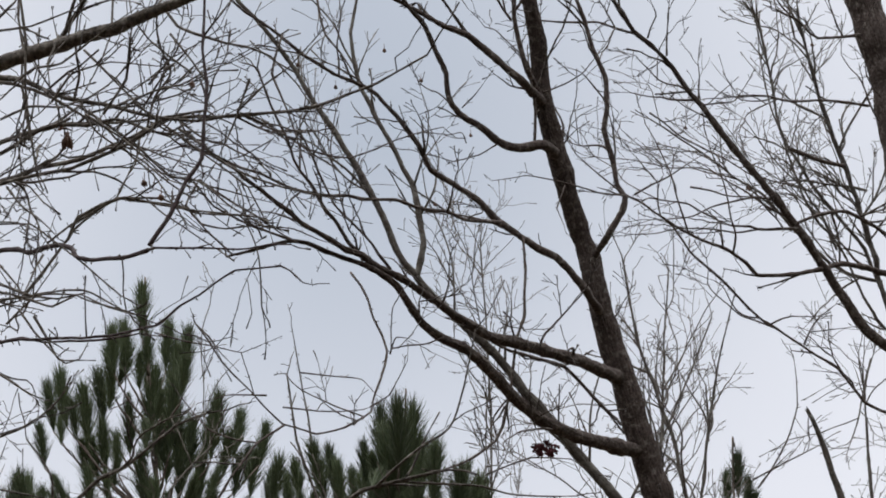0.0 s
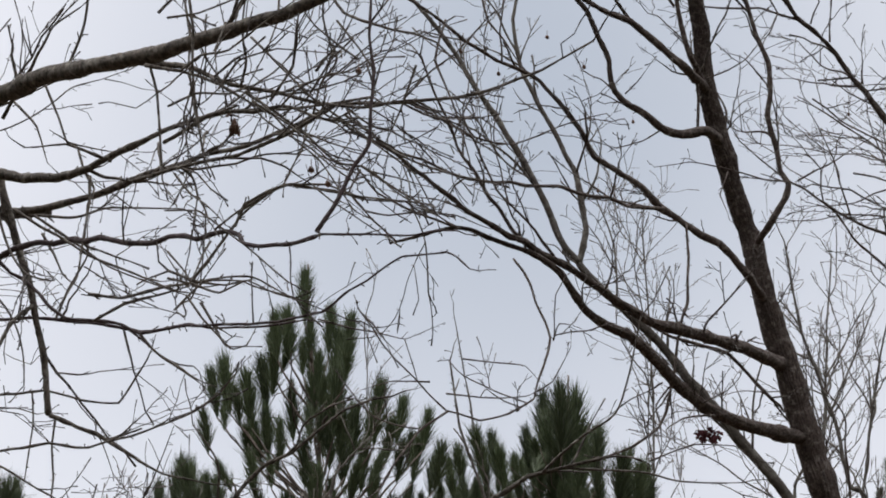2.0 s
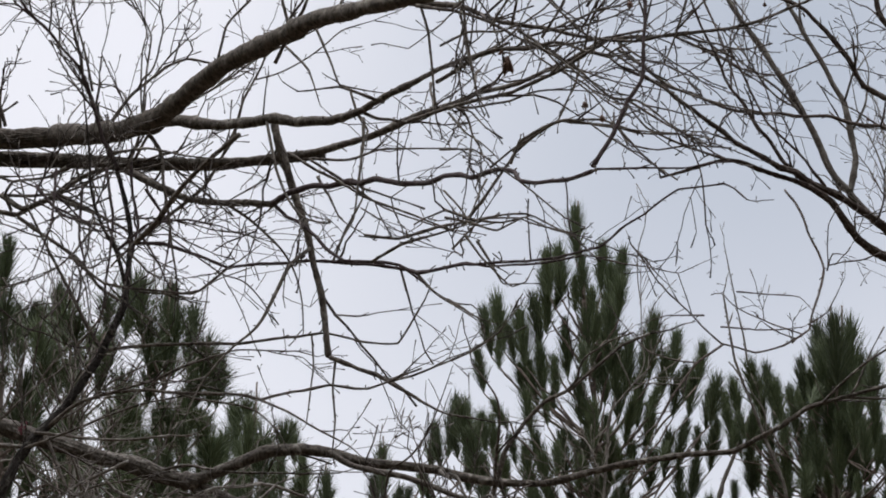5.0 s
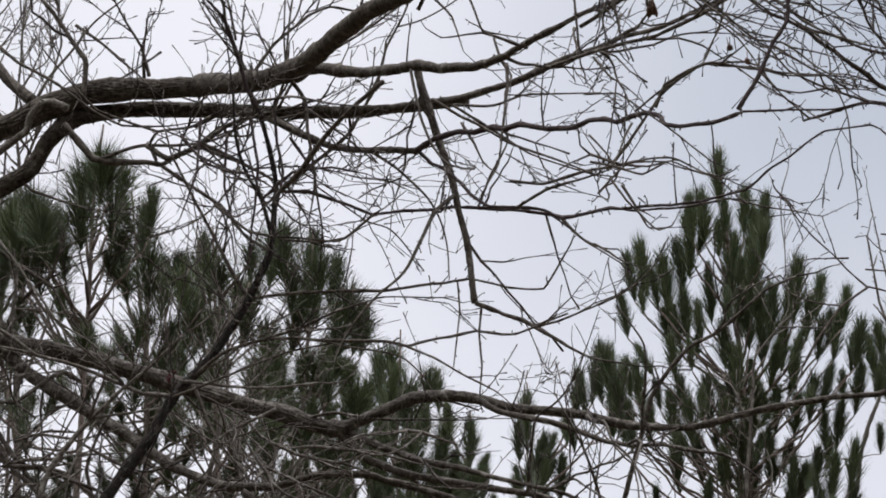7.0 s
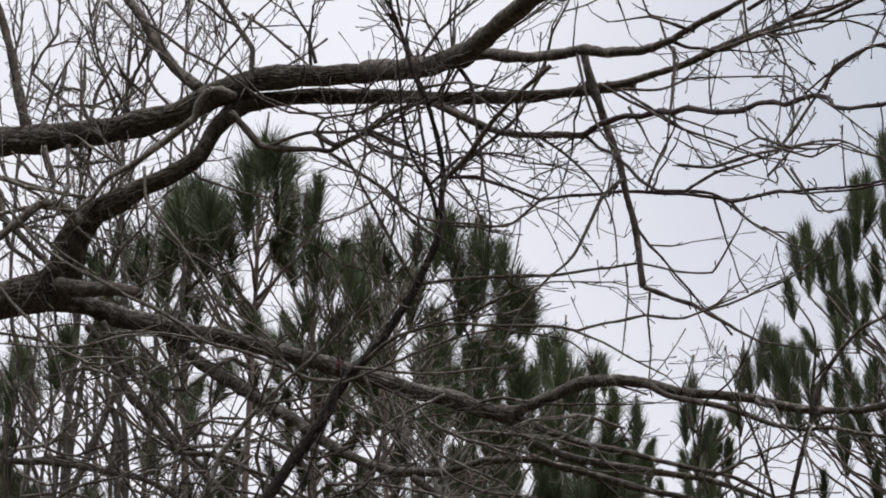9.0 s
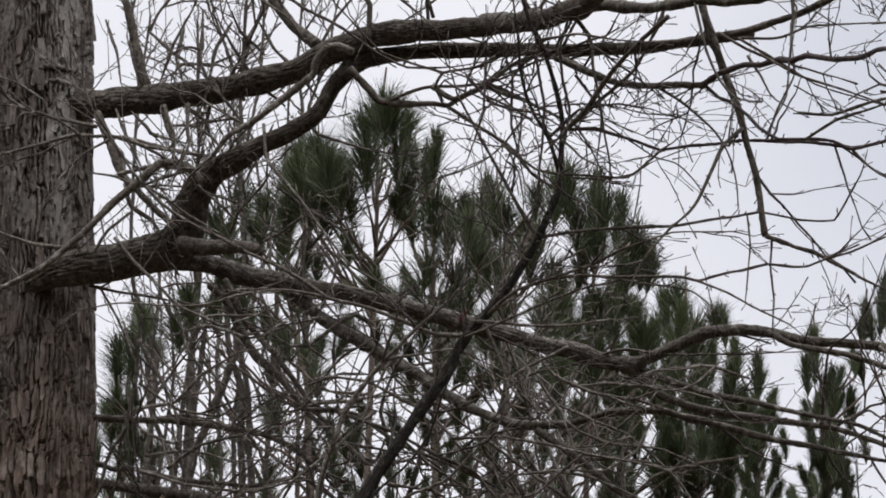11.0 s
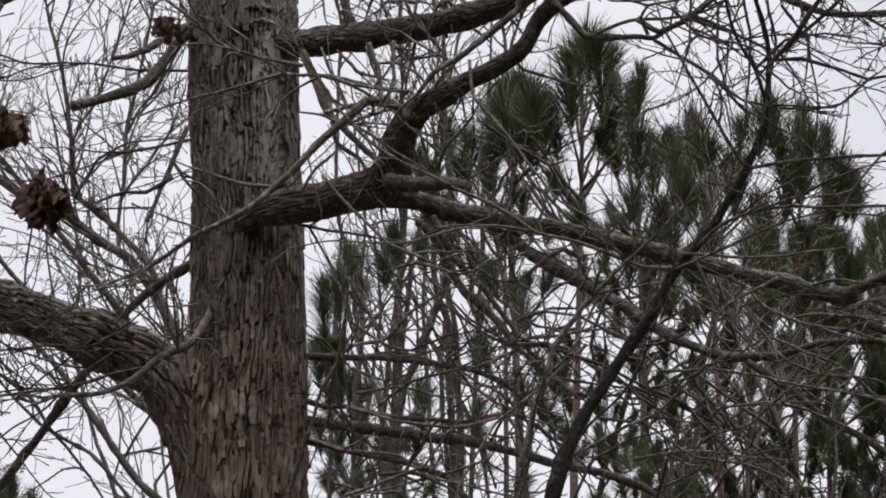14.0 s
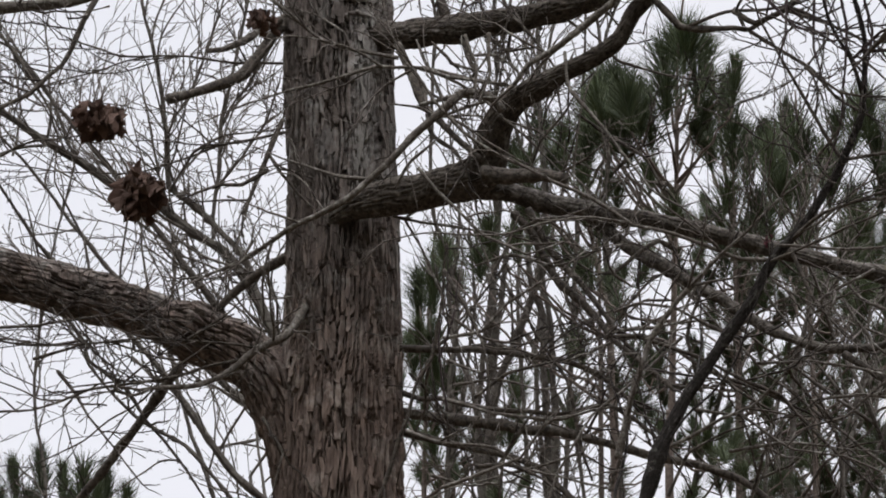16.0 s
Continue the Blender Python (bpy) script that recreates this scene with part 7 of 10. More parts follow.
bough(slender, "branch", brown_bark, [(4.011, 24.80, 11.684), (3.894, 24.76, 11.584), (3.702, 24.70, 11.513), (3.550, 24.65, 11.526)],
      (0.0063, 0.0054, 0.0039, 0.0023), 2.5, 0.25, 0.3)
bough(slender, "branch", brown_bark, [(4.447, 24.80, 11.412), (4.374, 24.72, 11.222), (4.415, 24.65, 11.083)],
      (0.0063, 0.0054, 0.0039, 0.0023), 2.5, 0.25, 0.3)

greytree = tree("bare_tree", (7.75, 27.50), "thin grey bare tree with a forked trunk")
bough(greytree, "trunk", grey, [(7.753, 27.50, -0.100), (6.858, 27.50, 4.206), (6.262, 27.50, 7.077), (5.964, 27.50, 8.512), (5.824, 27.50, 9.182), (5.765, 27.50, 9.469), (5.443, 27.42, 9.838), (5.201, 27.35, 10.127), (5.020, 27.30, 10.318), (4.838, 27.26, 10.521), (4.657, 27.21, 10.705), (4.495, 27.17, 10.890), (4.334, 27.13, 11.075), (4.113, 27.08, 11.255), (3.912, 27.03, 11.417), (3.779, 27.00, 11.565)],
      (0.0788, 0.0537, 0.0473, 0.0447, 0.0434, 0.0430, 0.0403, 0.0382, 0.0368, 0.0353, 0.0333, 0.0313, 0.0294, 0.0278, 0.0264, 0.0253), 4, 0.55, 0.6)
bough(greytree, "limb", grey, [(3.779, 27.00, 11.565), (3.828, 26.98, 11.808), (3.792, 26.96, 12.009), (3.752, 26.94, 12.210), (3.688, 26.93, 12.328), (3.588, 26.91, 12.527), (3.467, 26.89, 12.725), (3.346, 26.87, 13.005), (3.304, 26.84, 13.292), (3.349, 26.82, 13.543), (3.379, 26.80, 13.795)],
      (0.0233, 0.0215, 0.0177, 0.0138, 0.0099), 5, 0.55, 0.5)
bough(greytree, "limb", grey, [(3.779, 27.00, 11.565), (3.702, 26.98, 11.646), (3.630, 26.96, 11.752), (3.548, 26.93, 11.944), (3.446, 26.89, 12.135), (3.304, 26.85, 12.363), (3.182, 26.82, 12.553), (3.040, 26.78, 12.742), (2.898, 26.74, 12.971), (2.776, 26.70, 13.122), (2.614, 26.67, 13.309), (2.493, 26.64, 13.420), (2.331, 26.60, 13.607)],
      (0.0272, 0.0253, 0.0234, 0.0196, 0.0157, 0.0137), 5, 0.55, 0.5)

darktree = tree("bare_tree", (7.90, 28.30), "dark-barked bare tree with long rising limbs")
bough(darktree, "trunk", brown_bark, [(7.90, 28.30, -0.10), (7.90, 28.30, 4.60), (7.85, 28.30, 7.80), (7.764, 28.30, 10.425), (7.712, 28.30, 11.715), (7.621, 28.30, 12.907), (7.559, 28.30, 13.491), (7.513, 28.30, 13.808), (7.402, 28.30, 14.216), (7.170, 28.30, 15.089)],
      (0.2743, 0.2065, 0.1830, 0.1660, 0.1520, 0.1430, 0.1390, 0.1370, 0.1330, 0.1240), 1.5, 0.55, 0.2)
bough(darktree, "limb", brown_bark, [(7.60, 28.42, 13.55), (7.56, 28.48, 14.05), (7.45, 28.55, 14.50), (7.38, 28.60, 15.05)],
      (0.085, 0.080, 0.074, 0.066), 1.5, 0.55, 0.2)
bough(darktree, "limb", brown_bark, [(7.723, 28.30, 11.450), (7.360, 28.13, 11.590), (7.190, 28.06, 11.699), (7.010, 27.97, 11.910), (6.830, 27.87, 12.136), (6.651, 27.77, 12.353), (6.473, 27.68, 12.530), (6.295, 27.60, 12.707), (6.074, 27.49, 12.917), (5.897, 27.40, 13.113), (5.787, 27.35, 13.217), (5.588, 27.25, 13.428), (5.371, 27.16, 13.556), (5.216, 27.08, 13.751), (5.105, 27.00, 13.932)],
      (0.0454, 0.0411, 0.0348, 0.0306, 0.0264, 0.0223, 0.0182, 0.0141), 3.5, 0.55, 0.2)
bough(darktree, "branch", brown_bark, [(5.438, 27.20, 13.531), (5.289, 27.16, 13.572), (5.118, 27.12, 13.580), (4.650, 27.00, 13.523)],
      (0.0121, 0.0101, 0.0060), 3, 0.55, 0.2)
bough(darktree, "limb", brown_bark, [(7.679, 28.30, 12.150), (7.258, 28.08, 12.162), (7.021, 27.97, 12.154), (6.781, 27.85, 12.040), (6.522, 27.73, 11.954), (6.313, 27.62, 11.904), (6.220, 27.56, 11.974), (6.082, 27.47, 12.024), (5.809, 27.33, 12.065), (5.584, 27.20, 12.134), (5.404, 27.09, 12.203), (5.248, 27.00, 12.235)],
      (0.0270, 0.0226, 0.0183, 0.0141, 0.0100, 0.0079), 4, 0.55, 0.2)
bough(darktree, "branch", brown_bark, [(6.611, 27.60, 12.304), (6.800, 27.68, 12.414), (7.034, 27.78, 12.483), (7.266, 27.89, 12.416), (7.455, 28.00, 12.298)],
      (0.0122, 0.0144, 0.0165), 5, 0.55, 0.2)
bough(darktree, "stub", brown_bark, [(7.033, 27.80, 12.841), (6.777, 27.69, 12.852), (6.584, 27.60, 12.878)],
      (0.0186, 0.0164, 0.0164), 3, 0.2, 0.2)
bough(darktree, "branch", brown_bark, [(7.294, 28.00, 13.401), (6.918, 27.85, 13.374), (6.592, 27.71, 13.322), (6.316, 27.60, 13.289)],
      (0.0126, 0.0082), 4, 0.55, 0.2)
bough(darktree, "branch", brown_bark, [(7.235, 28.00, 13.978), (6.900, 27.86, 13.875), (6.713, 27.77, 13.952), (6.573, 27.70, 14.005)],
      (0.0126, 0.0083), 5, 0.55, 0.2)
bough(darktree, "limb", brown_bark, [(7.394, 28.00, 11.020), (7.131, 27.93, 11.084), (6.914, 27.84, 11.302), (6.653, 27.76, 11.443), (6.351, 27.66, 11.570), (6.093, 27.57, 11.781), (5.793, 27.46, 12.019), (5.664, 27.40, 12.171)],
      (0.0122, 0.0101, 0.0101, 0.0080), 2, 0.55, 0.2)
bough(darktree, "branch", brown_bark, [(6.642, 27.70, 12.317), (6.325, 27.62, 12.248), (6.065, 27.55, 12.267), (5.807, 27.48, 12.370), (5.507, 27.40, 12.378)],
      (0.0122, 0.0081, 0.0060), 4, 0.55, 0.2)
bough(darktree, "branch", brown_bark, [(5.659, 27.40, 13.473), (5.657, 27.31, 13.700), (5.662, 27.25, 13.851)],
      (0.0081, 0.0069, 0.0051, 0.0029), 3, 0.3, 0.3)
bough(darktree, "branch", brown_bark, [(5.518, 27.40, 13.599), (5.568, 27.31, 13.741), (5.517, 27.25, 13.844)],
      (0.0081, 0.0069, 0.0050, 0.0029), 3, 0.3, 0.3)
bough(darktree, "branch", brown_bark, [(5.896, 27.40, 13.112), (6.124, 27.31, 13.106), (6.199, 27.25, 13.218)],
      (0.0081, 0.0069, 0.0050, 0.0029), 3, 0.3, 0.3)
bough(darktree, "branch", brown_bark, [(5.888, 27.40, 13.124), (5.854, 27.25, 13.376)],
      (0.0081, 0.0069, 0.0050, 0.0029), 3, 0.3, 0.3)
bough(darktree, "branch", brown_bark, [(5.524, 27.40, 13.028), (5.798, 27.36, 12.810), (6.034, 27.34, 12.680), (6.230, 27.31, 12.549), (6.507, 27.28, 12.464), (6.824, 27.25, 12.379)],
      (0.0081, 0.0069, 0.0050, 0.0029), 3, 0.3, 0.3)
bough(darktree, "branch", brown_bark, [(5.795, 27.40, 12.477), (6.026, 27.34, 12.400), (6.258, 27.28, 12.366), (6.375, 27.25, 12.402)],
      (0.0080, 0.0068, 0.0050, 0.0029), 3, 0.3, 0.3)
bough(darktree, "branch", brown_bark, [(5.385, 27.40, 12.394), (5.581, 27.34, 12.489), (5.777, 27.29, 12.604), (5.894, 27.25, 12.682)],
      (0.0080, 0.0068, 0.0050, 0.0029), 3, 0.3, 0.3)
bough(darktree, "branch", brown_bark, [(6.208, 27.40, 10.258), (6.367, 27.36, 10.464), (6.447, 27.33, 10.662), (6.488, 27.30, 10.821), (6.469, 27.25, 11.136)],
      (0.0079, 0.0067, 0.0049, 0.0029), 3, 0.3, 0.3)
bough(darktree, "branch", brown_bark, [(6.190, 27.40, 10.306), (6.436, 27.31, 10.432), (6.626, 27.25, 10.521)],
      (0.0079, 0.0067, 0.0049, 0.0028), 3, 0.3, 0.3)
bough(darktree, "branch", brown_bark, [(6.570, 27.40, 11.309), (6.678, 27.31, 11.499), (6.790, 27.25, 11.568)],
      (0.0080, 0.0068, 0.0049, 0.0029), 3, 0.3, 0.3)
bough(darktree, "branch", brown_bark, [(6.331, 27.40, 11.455), (6.479, 27.32, 11.497), (6.624, 27.25, 11.477)],
      (0.0080, 0.0068, 0.0049, 0.0029), 3, 0.3, 0.3)

yellowtree = tree("bare_tree", (9.78, 29.50), "pale yellowish bare tree full of fine twigs")
bough(yellowtree, "trunk", grey, [(9.779, 29.50, -0.100), (9.070, 29.50, 4.608), (8.597, 29.50, 7.746), (8.361, 29.50, 9.315), (8.251, 29.50, 10.048), (8.203, 29.50, 10.361), (7.881, 29.35, 11.632), (7.667, 29.26, 12.361), (7.552, 29.20, 12.793), (7.427, 29.15, 13.205), (7.299, 29.11, 13.531), (7.181, 29.07, 13.880), (7.089, 29.03, 14.233), (7.026, 29.00, 14.499)],
      (0.0646, 0.0427, 0.0375, 0.0355, 0.0345, 0.0341, 0.0264, 0.0220, 0.0201, 0.0184, 0.0169, 0.0147, 0.0125, 0.0109), 6, 0.55, 0.4)
bough(yellowtree, "limb", grey, [(7.730, 29.50, 12.450), (7.558, 29.41, 12.825), (7.332, 29.34, 13.066), (7.106, 29.27, 13.306), (6.880, 29.18, 13.677), (6.788, 29.08, 14.146), (6.696, 29.00, 14.529)],
      (0.0173, 0.0152, 0.0108, 0.0087), 6, 0.55, 0.4)
bough(yellowtree, "limb", grey, [(7.650, 29.30, 12.512), (7.247, 29.24, 12.612), (7.027, 29.20, 12.816), (6.675, 29.14, 13.142), (6.234, 29.06, 13.415), (5.837, 29.00, 13.648)],
      (0.0151, 0.0107, 0.0064), 6, 0.55, 0.2)
bough(yellowtree, "limb", grey, [(7.760, 29.30, 12.063), (7.558, 29.25, 12.218), (7.359, 29.16, 12.631), (7.225, 29.11, 12.835), (6.913, 29.00, 13.283)],
      (0.0129, 0.0107, 0.0086), 6, 0.55, 0.2)
bough(yellowtree, "branch", grey, [(7.285, 29.20, 12.730), (7.157, 29.18, 12.906), (7.031, 29.16, 13.167), (6.907, 29.13, 13.519), (6.782, 29.10, 13.873), (6.723, 29.07, 14.233), (6.707, 29.05, 14.551)],
      (0.0107, 0.0092, 0.0067, 0.0039), 5, 0.4, 0.3)
bough(yellowtree, "branch", grey, [(7.508, 29.20, 11.839), (7.378, 29.11, 11.358), (7.266, 29.05, 11.071)],
      (0.0107, 0.0090, 0.0066, 0.0038), 5, 0.4, 0.3)
bough(yellowtree, "branch", grey, [(7.525, 29.20, 13.204), (7.389, 29.18, 13.235), (6.934, 29.10, 13.232), (6.614, 29.05, 13.152)],
      (0.0108, 0.0092, 0.0067, 0.0039), 5, 0.4, 0.3)

snag = tree("dead_snag", (7.90, 26.50), "dead broken stick of a tree with dark bark")
bough(snag, "trunk", bark, [(7.901, 26.50, -0.100), (7.353, 26.50, 4.198), (6.988, 26.50, 7.064), (6.805, 26.50, 8.497), (6.720, 26.50, 9.165), (6.684, 26.50, 9.452), (6.587, 26.50, 9.902), (6.518, 26.50, 10.119), (6.450, 26.50, 10.348), (6.376, 26.50, 10.546)],
      (0.0709, 0.0476, 0.0419, 0.0396, 0.0385, 0.0381, 0.0251, 0.0206, 0.0163, 0.0134), 2, 0.2, 0.2)

slim_a = tree("bare_sapling", (8.10, 29.00), "slim upright bare sapling with fine grey twigs")
bough(slim_a, "trunk", grey, [(8.101, 29.00, -0.100), (7.302, 29.00, 4.421), (6.768, 29.00, 7.435), (6.502, 29.00, 8.942), (6.377, 29.00, 9.645), (6.324, 29.00, 9.946), (6.135, 29.00, 10.583), (6.032, 29.00, 10.666), (5.940, 29.00, 11.140), (5.823, 29.00, 11.486), (5.704, 29.00, 11.834), (5.638, 29.00, 12.232), (5.594, 29.00, 12.544)],
      (0.0417, 0.0248, 0.0218, 0.0206, 0.0200, 0.0198, 0.0163, 0.0156, 0.0136, 0.0123, 0.0107, 0.0085, 0.0068), 4.2, 0.50, 0.40)

slim_b = tree("bare_sapling", (5.56, 29.50), "slim upright bare sapling with fine grey twigs")
bough(slim_b, "trunk", grey, [(5.562, 29.50, -0.100), (5.717, 29.50, 4.576), (5.820, 29.50, 7.693), (5.871, 29.50, 9.251), (5.895, 29.50, 9.979), (5.905, 29.50, 10.290), (5.964, 29.50, 11.346), (5.997, 29.50, 12.063), (6.046, 29.50, 12.610)],
      (0.0315, 0.0168, 0.0148, 0.0140, 0.0136, 0.0134, 0.0106, 0.0075, 0.0052), 4.2, 0.50, 0.40)

slim_c = tree("bare_sapling", (5.68, 30.00), "slim upright bare sapling with fine grey twigs")
bough(slim_c, "trunk", grey, [(5.678, 30.00, -0.100), (5.961, 30.00, 4.646), (6.149, 30.00, 7.810), (6.243, 30.00, 9.392), (6.287, 30.00, 10.130), (6.306, 30.00, 10.446), (6.400, 30.00, 11.387), (6.508, 30.00, 12.027), (6.661, 30.00, 12.632)],
      (0.0319, 0.0171, 0.0150, 0.0142, 0.0138, 0.0137, 0.0111, 0.0081, 0.0052), 4.2, 0.50, 0.40)

slim_d = tree("bare_sapling", (5.10, 30.00), "slim upright bare sapling with fine grey twigs")
bough(slim_d, "trunk", grey, [(5.096, 30.00, -0.100), (5.397, 30.00, 4.638), (5.598, 30.00, 7.797), (5.699, 30.00, 9.377), (5.745, 30.00, 10.114), (5.766, 30.00, 10.430), (5.822, 30.00, 10.954), (6.098, 30.00, 11.511), (6.333, 30.00, 12.066), (6.477, 30.00, 12.439)],
      (0.0318, 0.0170, 0.0150, 0.0142, 0.0138, 0.0136, 0.0124, 0.0100, 0.0071, 0.0052), 4.2, 0.50, 0.40)

slim_e = tree("bare_sapling", (4.59, 29.00), "slim upright bare sapling with fine grey twigs")
bough(slim_e, "trunk", grey, [(4.590, 29.00, -0.100), (4.590, 29.00, 4.781), (4.590, 29.00, 8.035), (4.590, 29.00, 9.662), (4.590, 29.00, 10.421), (4.590, 29.00, 10.746), (4.590, 29.00, 11.397), (4.564, 29.00, 12.011), (4.528, 29.00, 12.544)],
      (0.0205, 0.0082, 0.0073, 0.0069, 0.0067, 0.0066, 0.0082, 0.0065, 0.0050), 6.5, 0.55, 0.5)

slim_f = tree("bare_sapling", (8.05, 29.00), "slim upright bare sapling with fine grey twigs")
bough(slim_f, "trunk", grey, [(8.053, 29.00, -0.100), (7.791, 29.00, 4.533), (7.616, 29.00, 7.621), (7.529, 29.00, 9.165), (7.488, 29.00, 9.886), (7.471, 29.00, 10.195), (7.413, 29.00, 10.799), (7.402, 29.00, 11.501), (7.371, 29.00, 11.766)],
      (0.0340, 0.0188, 0.0165, 0.0156, 0.0152, 0.0150, 0.0126, 0.0068, 0.0051), 4.2, 0.50, 0.40)

slim_g = tree("bare_sapling", (0.95, 29.00), "slim upright bare sapling with fine grey twigs")
bough(slim_g, "trunk", grey, [(0.952, 29.00, -0.100), (1.902, 29.00, 4.471), (2.536, 29.00, 7.519), (2.853, 29.00, 9.043), (3.001, 29.00, 9.754), (3.064, 29.00, 10.059), (3.308, 29.00, 10.660), (3.245, 29.00, 11.174), (3.182, 29.00, 11.518), (3.118, 29.00, 11.887)],
      (0.0328, 0.0178, 0.0157, 0.0148, 0.0144, 0.0142, 0.0090, 0.0070, 0.0050, 0.0030), 1.6, 0.25, 0.3)

fork_tree = tree("bare_tree", (-3.34, 24.00), "pale grey-green forked bare tree behind the oak")
bough(fork_tree, "trunk", grey, [(-3.336, 24.00, -0.100), (-3.750, 24.00, 3.266), (-4.025, 24.00, 5.510), (-4.163, 24.00, 6.633), (-4.228, 24.00, 7.156), (-4.255, 24.00, 7.381), (-4.400, 24.00, 8.078), (-4.508, 24.00, 8.433), (-4.579, 24.00, 8.577), (-4.686, 24.00, 8.794), (-4.863, 24.00, 9.012), (-5.040, 24.00, 9.130), (-5.254, 24.00, 9.301), (-5.538, 24.00, 9.457), (-5.790, 24.00, 9.632), (-6.007, 24.00, 9.769), (-6.263, 24.00, 9.964), (-6.555, 24.00, 10.143)],
      (0.0799, 0.0546, 0.0481, 0.0455, 0.0441, 0.0437, 0.0398, 0.0360, 0.0344, 0.0324, 0.0303, 0.0288, 0.0274, 0.0258, 0.0242, 0.0229, 0.0212, 0.0194), 8, 0.55, 0.5)
bough(fork_tree, "limb", grey, [(-4.644, 24.00, 8.792), (-4.759, 24.00, 9.011), (-4.972, 24.00, 9.235), (-5.186, 24.00, 9.424), (-5.211, 24.00, 9.752), (-5.274, 24.00, 10.194), (-5.391, 24.00, 10.644)],
      (0.0222, 0.0207, 0.0157, 0.0106), 8, 0.55, 0.5)
bough(fork_tree, "limb", grey, [(-4.899, 24.00, 9.070), (-4.888, 24.00, 9.412), (-4.878, 24.00, 9.810), (-4.780, 24.00, 10.245), (-4.715, 24.00, 10.611)],
      (0.0155, 0.0121, 0.0087), 8, 0.55, 0.5)
bough(fork_tree, "limb", grey, [(-5.791, 24.00, 9.650), (-5.943, 24.00, 10.005), (-6.131, 24.00, 10.309), (-6.282, 24.00, 10.539)],
      (0.0105, 0.0088, 0.0053), 8, 0.55, 0.3)
bough(fork_tree, "branch", grey, [(-4.878, 24.00, 9.810), (-4.706, 24.00, 10.058), (-4.570, 24.00, 10.382), (-4.539, 24.00, 10.677)],
      (0.0104, 0.0087, 0.0070), 9, 0.55, 0.4)
bough(fork_tree, "branch", grey, [(-5.211, 24.00, 9.752), (-5.058, 24.00, 10.038), (-4.958, 24.00, 10.327), (-4.857, 24.00, 10.655)],
      (0.0104, 0.0087, 0.0070), 9, 0.55, 0.4)
bough(fork_tree, "branch", grey, [(-4.888, 24.00, 9.412), (-4.734, 24.00, 9.586), (-4.597, 24.00, 9.798), (-4.530, 24.00, 10.013)],
      (0.0104, 0.0086, 0.0069), 9, 0.55, 0.4)

def thicket_tree(depth, low, high, lean, seed, across=-3.35):
    """A bare young tree of the undergrowth, its top a spray of thin branches."""
    gen = np.random.default_rng(seed)
    k = depth / 19.3
    x = across * k
    owner = tree("bare_sapling", (x, depth), "thin bare tree with a spray of fine brown twigs")
    stem = [(x, depth, -0.1), (x, depth, low * k * 0.6), (x, depth, low * k)]
    for q in range(1, 5):
        stem.append((x - lean * q / 4 + gen.normal(0, 0.04), depth + gen.normal(0, 0.1), low * k + (high - low) * k * q / 4))
    bough(owner, "trunk", grey, stem, (0.055, 0.042, 0.030, 0.022, 0.016, 0.011, 0.006), 2.5, 0.45, 0.3)
    for q in range(7):
        w = gen.uniform(0.05, 0.95)
        root = np.array([x - lean * w, depth, (low + (high - low) * w) * k])
        way = np.array([gen.uniform(-1.0, 0.35), gen.normal(0, 0.3), gen.uniform(0.2, 0.9)])
        reach = gen.uniform(0.9, 2.1)
        pts = [root, root + way * reach * 0.35 + gen.normal(0, 0.05, 3), root + way * reach * 0.7 + np.array([0, 0, 0.1]) + gen.normal(0, 0.07, 3), root + way * reach + np.array([0, 0, 0.25]) + gen.normal(0, 0.09, 3)]
        bough(owner, "branch", grey, [tuple(p) for p in pts], (0.010, 0.0075, 0.005, 0.0035), 2.6, 0.40, 0.3)
    return owner


for depth, low, high, lean, seed in ((23.0, 5.6, 7.9, 2.2, 61), (25.0, 6.2, 8.8, 2.6, 62), (28.5, 5.8, 8.2, 3.2, 64)):
    thicket_tree(depth, low, high, lean, seed)
for depth, low, high, lean, seed, across in ((23.5, 5.2, 6.9, -0.7, 72, -1.2), (22.5, 5.3, 6.8, 0.8, 73, -0.3)):
    thicket_tree(depth, low, high, lean, seed, across)

slim_h = tree("bare_sapling", (-2.84, 27.00), "slim upright bare sapling with fine grey twigs")
bough(slim_h, "trunk", grey, [(-2.844, 27.00, -0.100), (-3.573, 27.00, 3.416), (-4.059, 27.00, 5.760), (-4.302, 27.00, 6.932), (-4.416, 27.00, 7.478), (-4.464, 27.00, 7.713), (-4.853, 27.00, 8.497), (-5.129, 27.00, 8.938), (-5.406, 27.00, 9.304), (-5.689, 27.00, 9.794)],
      (0.0389, 0.0226, 0.0199, 0.0188, 0.0182, 0.0181, 0.0149, 0.0130, 0.0109, 0.0077), 2.6, 0.55, 0.7)

slim_i = tree("bare_sapling", (-3.31, 26.00), "slim upright bare sapling with fine grey twigs")
bough(slim_i, "trunk", grey, [(-3.314, 26.00, -0.100), (-4.023, 26.00, 3.321), (-4.496, 26.00, 5.602), (-4.732, 26.00, 6.742), (-4.842, 26.00, 7.274), (-4.889, 26.00, 7.502), (-5.192, 26.00, 7.995), (-5.458, 26.00, 8.304), (-5.799, 26.00, 8.505), (-6.109, 26.00, 8.859), (-6.389, 26.00, 9.370)],
      (0.0333, 0.0182, 0.0160, 0.0151, 0.0147, 0.0146, 0.0136, 0.0126, 0.0112, 0.0091, 0.0060), 2.6, 0.55, 0.7)

